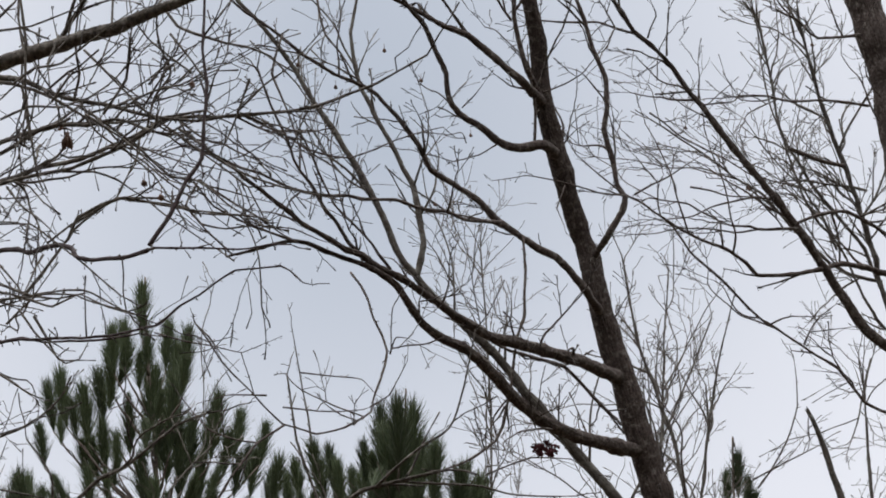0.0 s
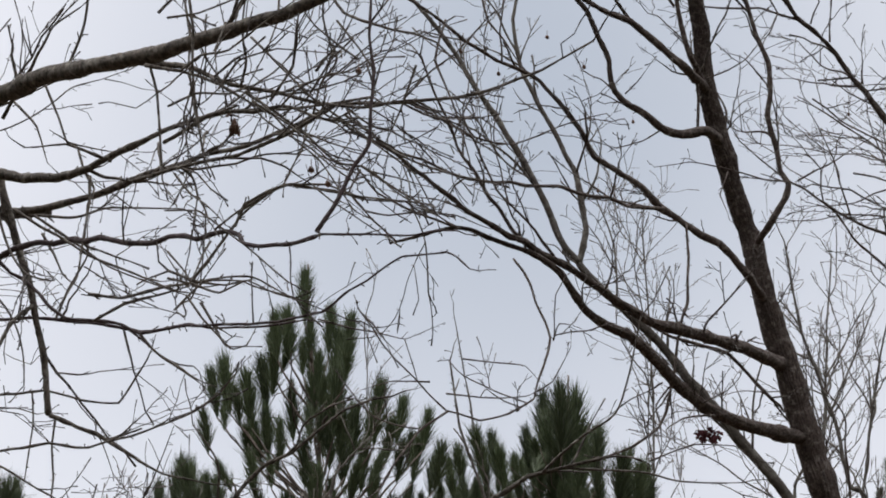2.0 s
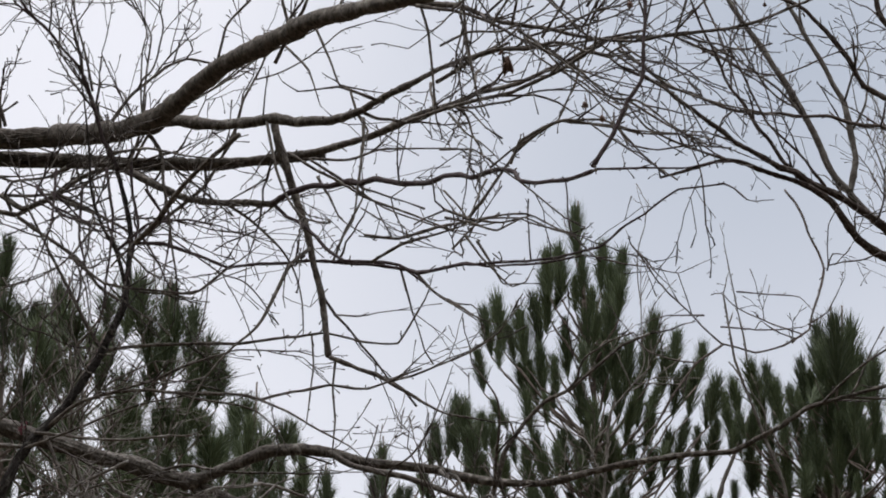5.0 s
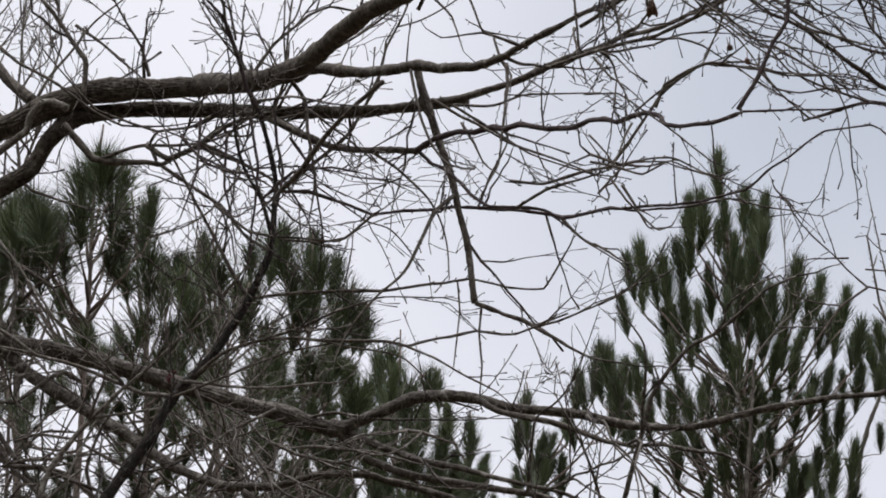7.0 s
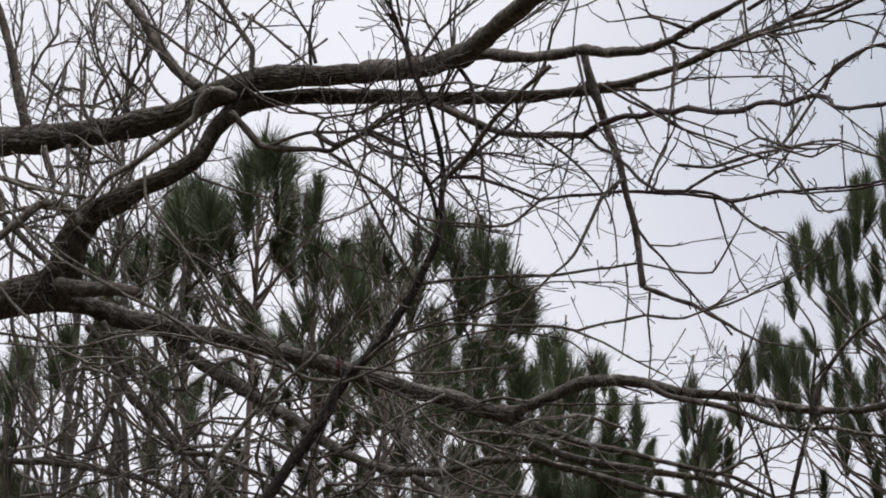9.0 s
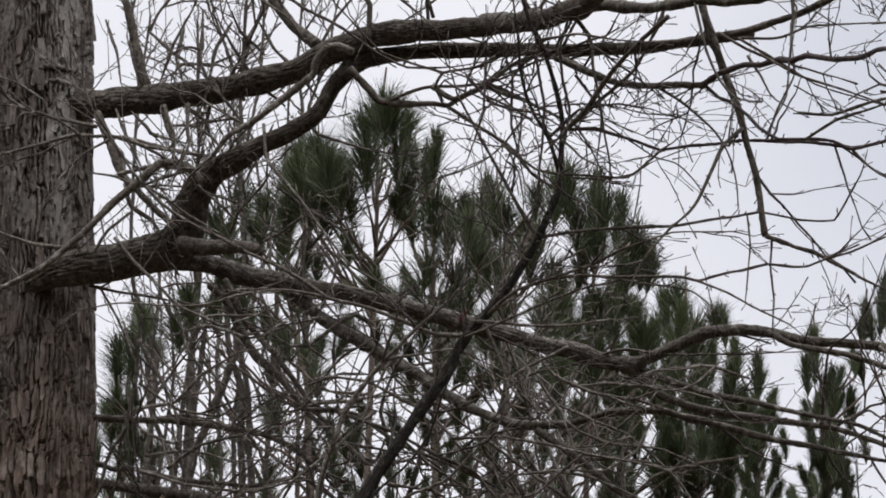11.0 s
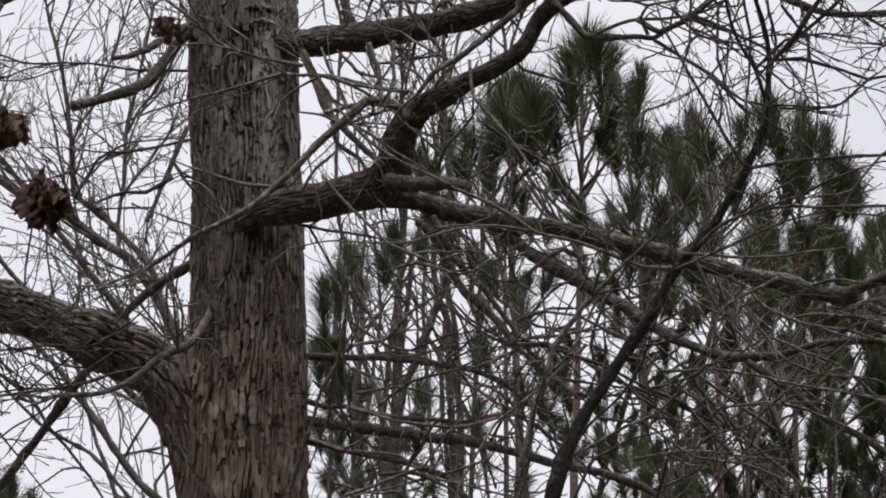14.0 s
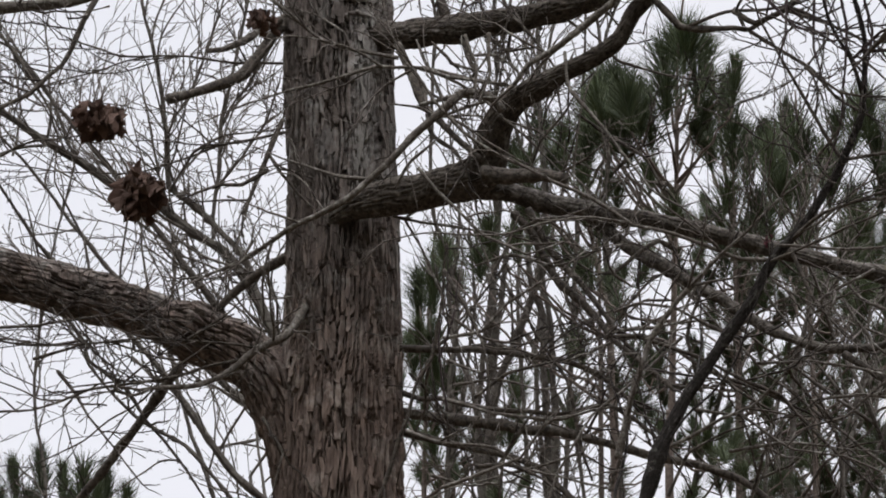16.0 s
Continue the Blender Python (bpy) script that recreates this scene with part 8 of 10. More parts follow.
slim_j = tree("bare_sapling", (-3.82, 28.00), "slim upright bare sapling with fine grey twigs")
bough(slim_j, "trunk", grey, [(-3.821, 28.00, -0.100), (-4.574, 28.00, 3.529), (-5.076, 28.00, 5.949), (-5.327, 28.00, 7.159), (-5.444, 28.00, 7.724), (-5.494, 28.00, 7.965), (-5.873, 28.00, 9.026), (-6.007, 28.00, 9.605), (-5.979, 28.00, 10.227), (-6.116, 28.00, 10.863), (-6.254, 28.00, 11.509)],
      (0.0401, 0.0235, 0.0207, 0.0196, 0.0190, 0.0188, 0.0146, 0.0130, 0.0115, 0.0091, 0.0065), 2.6, 0.55, 0.7)

slim_k = tree("bare_sapling", (-5.99, 28.00), "slim upright bare sapling with fine grey twigs")
bough(slim_k, "trunk", grey, [(-5.992, 28.00, -0.100), (-6.343, 28.00, 3.546), (-6.577, 28.00, 5.977), (-6.694, 28.00, 7.192), (-6.748, 28.00, 7.759), (-6.772, 28.00, 8.002), (-6.971, 28.00, 9.228), (-6.915, 28.00, 10.055), (-6.734, 28.00, 10.890), (-6.508, 28.00, 11.735)],
      (0.0303, 0.0158, 0.0139, 0.0132, 0.0128, 0.0127, 0.0112, 0.0092, 0.0071, 0.0049), 2.6, 0.55, 0.7)

slim_l = tree("bare_sapling", (-2.49, 24.50), "slim upright bare sapling with fine grey twigs")
bough(slim_l, "trunk", grey, [(-2.492, 24.50, -0.100), (-2.645, 24.50, 3.066), (-2.747, 24.50, 5.177), (-2.798, 24.50, 6.233), (-2.822, 24.50, 6.725), (-2.832, 24.50, 6.936), (-2.880, 24.50, 7.519), (-2.893, 24.50, 8.158), (-2.918, 24.50, 8.657), (-2.976, 24.50, 8.982), (-3.060, 24.50, 9.603), (-3.165, 24.50, 10.048)],
      (0.0533, 0.0339, 0.0298, 0.0282, 0.0274, 0.0271, 0.0242, 0.0210, 0.0179, 0.0151, 0.0102, 0.0070), 2.6, 0.55, 0.7)

slim_m = tree("bare_sapling", (-4.07, 25.50), "slim upright bare sapling with fine grey twigs")
bough(slim_m, "trunk", grey, [(-4.068, 25.50, -0.100), (-3.816, 25.50, 3.172), (-3.649, 25.50, 5.353), (-3.565, 25.50, 6.444), (-3.526, 25.50, 6.953), (-3.509, 25.50, 7.171), (-3.430, 25.50, 7.776), (-3.394, 25.50, 8.441), (-3.350, 25.50, 8.958), (-3.309, 25.50, 9.369), (-3.181, 25.50, 9.931), (-3.070, 25.50, 10.308)],
      (0.0507, 0.0318, 0.0280, 0.0265, 0.0257, 0.0254, 0.0223, 0.0188, 0.0157, 0.0128, 0.0087, 0.0058), 2.6, 0.55, 0.7)

slim_n = tree("bare_sapling", (-3.27, 26.00), "slim upright bare sapling with fine grey twigs")
bough(slim_n, "trunk", grey, [(-3.268, 26.00, -0.100), (-2.823, 26.00, 3.287), (-2.527, 26.00, 5.545), (-2.378, 26.00, 6.674), (-2.309, 26.00, 7.201), (-2.279, 26.00, 7.427), (-2.126, 26.00, 8.120), (-1.936, 26.00, 8.709), (-1.781, 26.00, 9.268), (-1.699, 26.00, 9.722)],
      (0.0444, 0.0269, 0.0237, 0.0224, 0.0217, 0.0215, 0.0177, 0.0144, 0.0107, 0.0073), 2.6, 0.55, 0.7)

slim_p = tree("bare_sapling", (-4.02, 24.00), "slim upright bare sapling with fine grey twigs")
bough(slim_p, "trunk", grey, [(-4.015, 24.00, -0.100), (-3.665, 24.00, 3.404), (-3.431, 24.00, 5.741), (-3.314, 24.00, 6.909), (-3.259, 24.00, 7.454), (-3.236, 24.00, 7.688), (-3.167, 24.00, 8.100), (-2.934, 24.00, 8.725), (-2.881, 24.00, 9.219), (-2.922, 24.00, 10.045), (-2.907, 24.00, 10.703), (-2.887, 24.00, 11.185)],
      (0.0486, 0.0302, 0.0265, 0.0251, 0.0244, 0.0241, 0.0229, 0.0207, 0.0186, 0.0139, 0.0099, 0.0070), 2.6, 0.55, 0.7)
bough(slim_p, "limb", grey, [(-2.914, 24.00, 10.336), (-3.029, 24.00, 10.704), (-3.146, 24.00, 11.113), (-3.193, 24.00, 11.487)],
      (0.0103, 0.0087, 0.0070, 0.0053), 11, 0.5, 0.5)
bough(slim_p, "limb", grey, [(-2.907, 24.00, 10.703), (-2.726, 24.00, 11.034), (-2.703, 24.00, 11.482)],
      (0.0104, 0.0087, 0.0070, 0.0053), 11, 0.5, 0.5)

slim_q = tree("bare_sapling", (-2.40, 24.50), "slim upright bare sapling with fine grey twigs")
bough(slim_q, "trunk", grey, [(-2.403, 24.50, -0.100), (-2.454, 24.50, 3.382), (-2.488, 24.50, 5.703), (-2.505, 24.50, 6.864), (-2.513, 24.50, 7.405), (-2.516, 24.50, 7.637), (-2.531, 24.50, 8.232), (-2.552, 24.50, 8.800), (-2.576, 24.50, 9.376), (-2.534, 24.50, 9.776), (-2.583, 24.50, 10.329)],
      (0.0579, 0.0374, 0.0329, 0.0311, 0.0302, 0.0299, 0.0277, 0.0235, 0.0173, 0.0127, 0.0070), 2.6, 0.55, 0.7)
bough(slim_q, "limb", grey, [(-2.583, 24.50, 10.329), (-2.453, 24.50, 10.775), (-2.357, 24.50, 11.227), (-2.402, 24.50, 11.685)],
      (0.0105, 0.0088, 0.0071, 0.0054), 11, 0.5, 0.5)
bough(slim_q, "limb", grey, [(-2.583, 24.50, 10.329), (-2.629, 24.50, 10.777), (-2.605, 24.50, 11.229), (-2.581, 24.50, 11.687)],
      (0.0105, 0.0088, 0.0071, 0.0054), 11, 0.5, 0.5)

slim_r = tree("bare_sapling", (-1.64, 24.00), "slim upright bare sapling with fine grey twigs")
bough(slim_r, "trunk", grey, [(-1.644, 24.00, -0.100), (-1.551, 24.00, 3.325), (-1.489, 24.00, 5.608), (-1.458, 24.00, 6.749), (-1.443, 24.00, 7.282), (-1.437, 24.00, 7.510), (-1.410, 24.00, 8.091), (-1.314, 24.00, 8.506), (-1.251, 24.00, 8.926), (-1.289, 24.00, 9.422)],
      (0.0376, 0.0216, 0.0190, 0.0180, 0.0174, 0.0173, 0.0149, 0.0125, 0.0096, 0.0054), 2.6, 0.55, 0.7)

slim_t = tree("bare_sapling", (1.39, 24.00), "slim upright bare sapling with fine grey twigs")
bough(slim_t, "trunk", grey, [(1.389, 24.00, -0.100), (1.576, 24.00, 3.592), (1.701, 24.00, 6.053), (1.763, 24.00, 7.284), (1.792, 24.00, 7.859), (1.804, 24.00, 8.105), (1.864, 24.00, 8.800), (1.884, 24.00, 9.046), (2.125, 24.00, 9.332)],
      (0.0292, 0.0150, 0.0132, 0.0125, 0.0122, 0.0120, 0.0084, 0.0064, 0.0041), 2.6, 0.55, 0.7)

slim_u = tree("bare_sapling", (3.19, 25.00), "slim upright bare sapling with fine grey twigs")
bough(slim_u, "trunk", grey, [(3.186, 25.00, -0.100), (3.127, 25.00, 3.638), (3.089, 25.00, 6.130), (3.069, 25.00, 7.376), (3.060, 25.00, 7.958), (3.057, 25.00, 8.207), (3.040, 25.00, 8.855), (2.876, 25.00, 9.328), (2.744, 25.00, 9.696), (2.683, 25.00, 10.143)],
      (0.0346, 0.0192, 0.0169, 0.0160, 0.0155, 0.0154, 0.0113, 0.0092, 0.0076, 0.0057), 1.4, 0.25, 0.3)

slim_w = tree("bare_sapling", (-2.54, 26.00), "slim upright bare sapling with fine grey twigs")
bough(slim_w, "trunk", grey, [(-2.542, 26.00, -0.100), (-2.781, 26.00, 3.359), (-2.940, 26.00, 5.665), (-3.020, 26.00, 6.818), (-3.057, 26.00, 7.356), (-3.073, 26.00, 7.587), (-3.147, 26.00, 8.217), (-3.185, 26.00, 8.817), (-3.113, 26.00, 9.422), (-3.002, 26.00, 9.918)],
      (0.0377, 0.0216, 0.0190, 0.0180, 0.0175, 0.0173, 0.0162, 0.0135, 0.0102, 0.0074), 2.6, 0.55, 0.7)

slim_bb = tree("bare_sapling", (-3.70, 25.00), "slim upright bare sapling with fine grey twigs")
bough(slim_bb, "trunk", grey, [(-3.700, 25.00, -0.100), (-3.658, 25.00, 3.439), (-3.630, 25.00, 5.799), (-3.616, 25.00, 6.978), (-3.609, 25.00, 7.529), (-3.607, 25.00, 7.765), (-3.595, 25.00, 8.372), (-3.546, 25.00, 8.952), (-3.709, 25.00, 9.541), (-3.710, 25.00, 10.516), (-3.630, 25.00, 11.280)],
      (0.0368, 0.0209, 0.0184, 0.0174, 0.0169, 0.0167, 0.0161, 0.0155, 0.0134, 0.0100, 0.0073), 2.6, 0.55, 0.7)
bough(slim_bb, "limb", grey, [(-3.683, 25.00, 10.744), (-3.769, 25.00, 11.127), (-3.714, 25.00, 11.591), (-3.762, 25.00, 11.904)],
      (0.0108, 0.0091, 0.0073, 0.0055), 11, 0.5, 0.5)
bough(slim_bb, "limb", grey, [(-3.644, 25.00, 11.165), (-3.491, 25.00, 11.434), (-3.470, 25.00, 11.901)],
      (0.0109, 0.0091, 0.0073, 0.0055), 11, 0.5, 0.5)

slim_o = tree("bare_sapling", (-4.79, 27.00), "slim upright bare sapling with fine grey twigs")
bough(slim_o, "trunk", grey, [(-4.786, 27.00, -0.100), (-4.436, 27.00, 3.324), (-4.204, 27.00, 5.607), (-4.087, 27.00, 6.748), (-4.033, 27.00, 7.281), (-4.009, 27.00, 7.509), (-3.898, 27.00, 8.157), (-3.785, 27.00, 8.852), (-3.709, 27.00, 9.478), (-3.747, 27.00, 10.037)],
      (0.0412, 0.0244, 0.0214, 0.0203, 0.0197, 0.0195, 0.0172, 0.0139, 0.0101, 0.0061), 2.6, 0.55, 0.7)

slim_v = tree("bare_sapling", (-2.96, 25.00), "slim upright bare sapling with fine grey twigs")
bough(slim_v, "trunk", grey, [(-2.964, 25.00, -0.100), (-3.149, 25.00, 3.260), (-3.273, 25.00, 5.500), (-3.334, 25.00, 6.620), (-3.363, 25.00, 7.143), (-3.375, 25.00, 7.367), (-3.432, 25.00, 7.973), (-3.383, 25.00, 8.621), (-3.315, 25.00, 9.131), (-3.282, 25.00, 9.574), (-3.305, 25.00, 10.476), (-3.327, 25.00, 11.242)],
      (0.0389, 0.0226, 0.0199, 0.0188, 0.0182, 0.0181, 0.0173, 0.0160, 0.0146, 0.0130, 0.0094, 0.0072), 2.6, 0.55, 0.7)

slim_x = tree("bare_sapling", (-1.88, 23.50), "slim upright bare sapling with fine grey twigs")
bough(slim_x, "trunk", grey, [(-1.884, 23.50, -0.100), (-1.749, 23.50, 3.085), (-1.659, 23.50, 5.209), (-1.614, 23.50, 6.270), (-1.594, 23.50, 6.766), (-1.585, 23.50, 6.978), (-1.544, 23.50, 7.542), (-1.441, 23.50, 7.942), (-1.304, 23.50, 8.277), (-1.134, 23.50, 8.613)],
      (0.0307, 0.0162, 0.0143, 0.0135, 0.0131, 0.0130, 0.0117, 0.0099, 0.0078, 0.0053), 2.6, 0.55, 0.7)

slim_y = tree("bare_sapling", (-0.92, 23.00), "slim upright bare sapling with fine grey twigs")
bough(slim_y, "trunk", grey, [(-0.924, 23.00, -0.100), (-0.994, 23.00, 3.028), (-1.041, 23.00, 5.113), (-1.064, 23.00, 6.156), (-1.075, 23.00, 6.642), (-1.079, 23.00, 6.851), (-1.100, 23.00, 7.403), (-0.965, 23.00, 7.793), (-0.925, 23.00, 8.189), (-0.725, 23.00, 8.517)],
      (0.0303, 0.0158, 0.0139, 0.0132, 0.0128, 0.0127, 0.0115, 0.0098, 0.0077, 0.0052), 2.6, 0.55, 0.7)

slim_z = tree("bare_sapling", (-1.27, 23.50), "slim upright bare sapling with fine grey twigs")
bough(slim_z, "trunk", grey, [(-1.269, 23.50, -0.100), (-1.006, 23.50, 3.075), (-0.830, 23.50, 5.191), (-0.742, 23.50, 6.249), (-0.701, 23.50, 6.743), (-0.684, 23.50, 6.955), (-0.605, 23.50, 7.515), (-0.627, 23.50, 7.917), (-0.489, 23.50, 8.251), (-0.286, 23.50, 8.516)],
      (0.0307, 0.0162, 0.0142, 0.0135, 0.0131, 0.0129, 0.0104, 0.0085, 0.0068, 0.0053), 2.6, 0.55, 0.7)

slim_cc = tree("bare_sapling", (-2.60, 25.00), "slim upright bare sapling with fine grey twigs")
bough(slim_cc, "trunk", grey, [(-2.601, 25.00, -0.100), (-2.911, 25.00, 3.339), (-3.117, 25.00, 5.631), (-3.221, 25.00, 6.777), (-3.269, 25.00, 7.312), (-3.289, 25.00, 7.541), (-3.355, 25.00, 7.971), (-3.340, 25.00, 8.402), (-3.325, 25.00, 8.985), (-3.299, 25.00, 9.426), (-3.338, 25.00, 9.987), (-3.287, 25.00, 10.551)],
      (0.0545, 0.0348, 0.0306, 0.0289, 0.0281, 0.0278, 0.0279, 0.0268, 0.0231, 0.0187, 0.0111, 0.0057), 2.6, 0.55, 0.7)

slim_dd = tree("bare_sapling", (-2.61, 24.60), "slim upright bare sapling with fine grey twigs")
bough(slim_dd, "trunk", grey, [(-2.615, 24.60, -0.100), (-2.749, 24.60, 3.292), (-2.838, 24.60, 5.553), (-2.883, 24.60, 6.683), (-2.904, 24.60, 7.211), (-2.912, 24.60, 7.437), (-2.941, 24.60, 7.858), (-2.959, 24.60, 8.283), (-2.973, 24.60, 8.677), (-3.054, 24.60, 9.004), (-3.055, 24.60, 9.477), (-2.986, 24.60, 9.952), (-3.058, 24.60, 10.326)],
      (0.0472, 0.0290, 0.0255, 0.0242, 0.0235, 0.0232, 0.0223, 0.0214, 0.0202, 0.0179, 0.0138, 0.0093, 0.0056), 2.6, 0.55, 0.7)

slim_ee = tree("bare_sapling", (-3.14, 26.00), "slim upright bare sapling with fine grey twigs")
bough(slim_ee, "trunk", grey, [(-3.136, 26.00, -0.100), (-3.303, 26.00, 3.447), (-3.415, 26.00, 5.812), (-3.471, 26.00, 6.994), (-3.497, 26.00, 7.546), (-3.508, 26.00, 7.782), (-3.568, 26.00, 8.528), (-3.692, 26.00, 8.908), (-3.739, 26.00, 9.290), (-3.669, 26.00, 9.748), (-3.750, 26.00, 10.451)],
      (0.0378, 0.0217, 0.0191, 0.0181, 0.0175, 0.0174, 0.0172, 0.0155, 0.0135, 0.0105, 0.0060), 2.6, 0.55, 0.7)

slim_ff = tree("bare_sapling", (-2.25, 26.50), "slim upright bare sapling with fine grey twigs")
bough(slim_ff, "trunk", grey, [(-2.255, 26.50, -0.100), (-2.550, 26.50, 3.493), (-2.746, 26.50, 5.888), (-2.845, 26.50, 7.085), (-2.890, 26.50, 7.644), (-2.910, 26.50, 7.884), (-2.984, 26.50, 8.414), (-3.207, 26.50, 8.955), (-3.433, 26.50, 9.310), (-3.585, 26.50, 9.587), (-3.663, 26.50, 9.942)],
      (0.0288, 0.0147, 0.0129, 0.0122, 0.0119, 0.0118, 0.0132, 0.0133, 0.0100, 0.0079, 0.0060), 2.6, 0.55, 0.7)

slim_hh = tree("bare_sapling", (-3.03, 26.50), "slim upright bare sapling with fine grey twigs")
bough(slim_hh, "trunk", grey, [(-3.032, 26.50, -0.100), (-3.143, 26.50, 3.497), (-3.217, 26.50, 5.895), (-3.254, 26.50, 7.094), (-3.271, 26.50, 7.654), (-3.279, 26.50, 7.893), (-3.358, 26.50, 9.424), (-3.249, 26.50, 10.600), (-3.097, 26.50, 11.317), (-3.060, 26.50, 12.049)],
      (0.0312, 0.0166, 0.0146, 0.0138, 0.0134, 0.0133, 0.0119, 0.0112, 0.0097, 0.0077), 2.6, 0.55, 0.7)

slim_ii = tree("bare_sapling", (-3.11, 25.00), "slim upright bare sapling with fine grey twigs")
bough(slim_ii, "trunk", grey, [(-3.109, 25.00, -0.100), (-3.010, 25.00, 3.334), (-2.944, 25.00, 5.623), (-2.911, 25.00, 6.768), (-2.896, 25.00, 7.302), (-2.889, 25.00, 7.531), (-2.819, 25.00, 8.968), (-2.783, 25.00, 9.780), (-2.747, 25.00, 10.455), (-2.728, 25.00, 10.872)],
      (0.0366, 0.0208, 0.0183, 0.0173, 0.0168, 0.0167, 0.0148, 0.0112, 0.0079, 0.0058), 2.6, 0.55, 0.7)

# ---- pines ----
def tuft_mesh(seed, spread, shown):
    """A shoot set all round with long needles, pointing forward."""
    gen = np.random.default_rng(seed)
    verts, faces = [], []
    loose = spread > 28
    for k in range(shown):
        s = gen.random() ** 0.8 * (0.75 if loose else 1.0)
        a = gen.uniform(0, 2 * math.pi)
        open_ = radians(spread) * gen.uniform(0.2, 1.45) * (1.2 - 0.6 * s)
        size = gen.uniform(0.36, 0.62) * (1 - 0.25 * s) * (1.15 if loose else 1.0)
        base = np.array([0.0, 0.0, 0.62 * s])
        way = np.array([math.sin(open_) * math.cos(a), math.sin(open_) * math.sin(a), math.cos(open_)])
        bend = np.array([math.cos(a), math.sin(a), 0.0]) * gen.uniform(-0.04, 0.06) + np.array([0.0, 0.0, -gen.uniform(0.0, 0.12) if loose else 0.0])
        side = np.cross(way, gen.normal(0, 1, 3))
        side *= (0.0046 if loose else 0.0056) / np.linalg.norm(side)
        mid, end = base + way * size * 0.55, base + way * size + bend
        i = len(verts)
        verts += [base - side, base + side, mid + side * 0.9, mid - side * 0.9, end]
        faces += [(i, i + 1, i + 2, i + 3), (i + 3, i + 2, i + 4)]
    me = bpy.data.meshes.new("needle_tuft")
    me.from_pydata([tuple(v) for v in verts], [], faces)
    me.materials.append(needle)
    return me


TUFTS = {}


def tuft(owner, tip, down, size, spread, gen):
    """One needle candle, from its base to its tip."""
    key = (int(spread // 6), int(gen.integers(0, 4)))
    if key not in TUFTS:
        TUFTS[key] = tuft_mesh(50 + key[0] * 10 + key[1], spread, 440 if spread < 28 else 300)
    ob = new("needle_tuft", TUFTS[key])
    ob.parent = owner
    turn = Vector(-down).to_track_quat("Z", "Y").to_matrix().to_4x4()
    m = Matrix.Translation(Vector(tip + down * size)) @ turn @ pose(0, 0, 0, 0, 0, gen.uniform(0, 360)) @ Matrix.Diagonal((size * 1.03, size * 1.03, size * 0.95, 1))
    ob.matrix_parent_inverse = owner.matrix_world.inverted()
    ob.matrix_basis = m
    return ob


pine_count = [0]


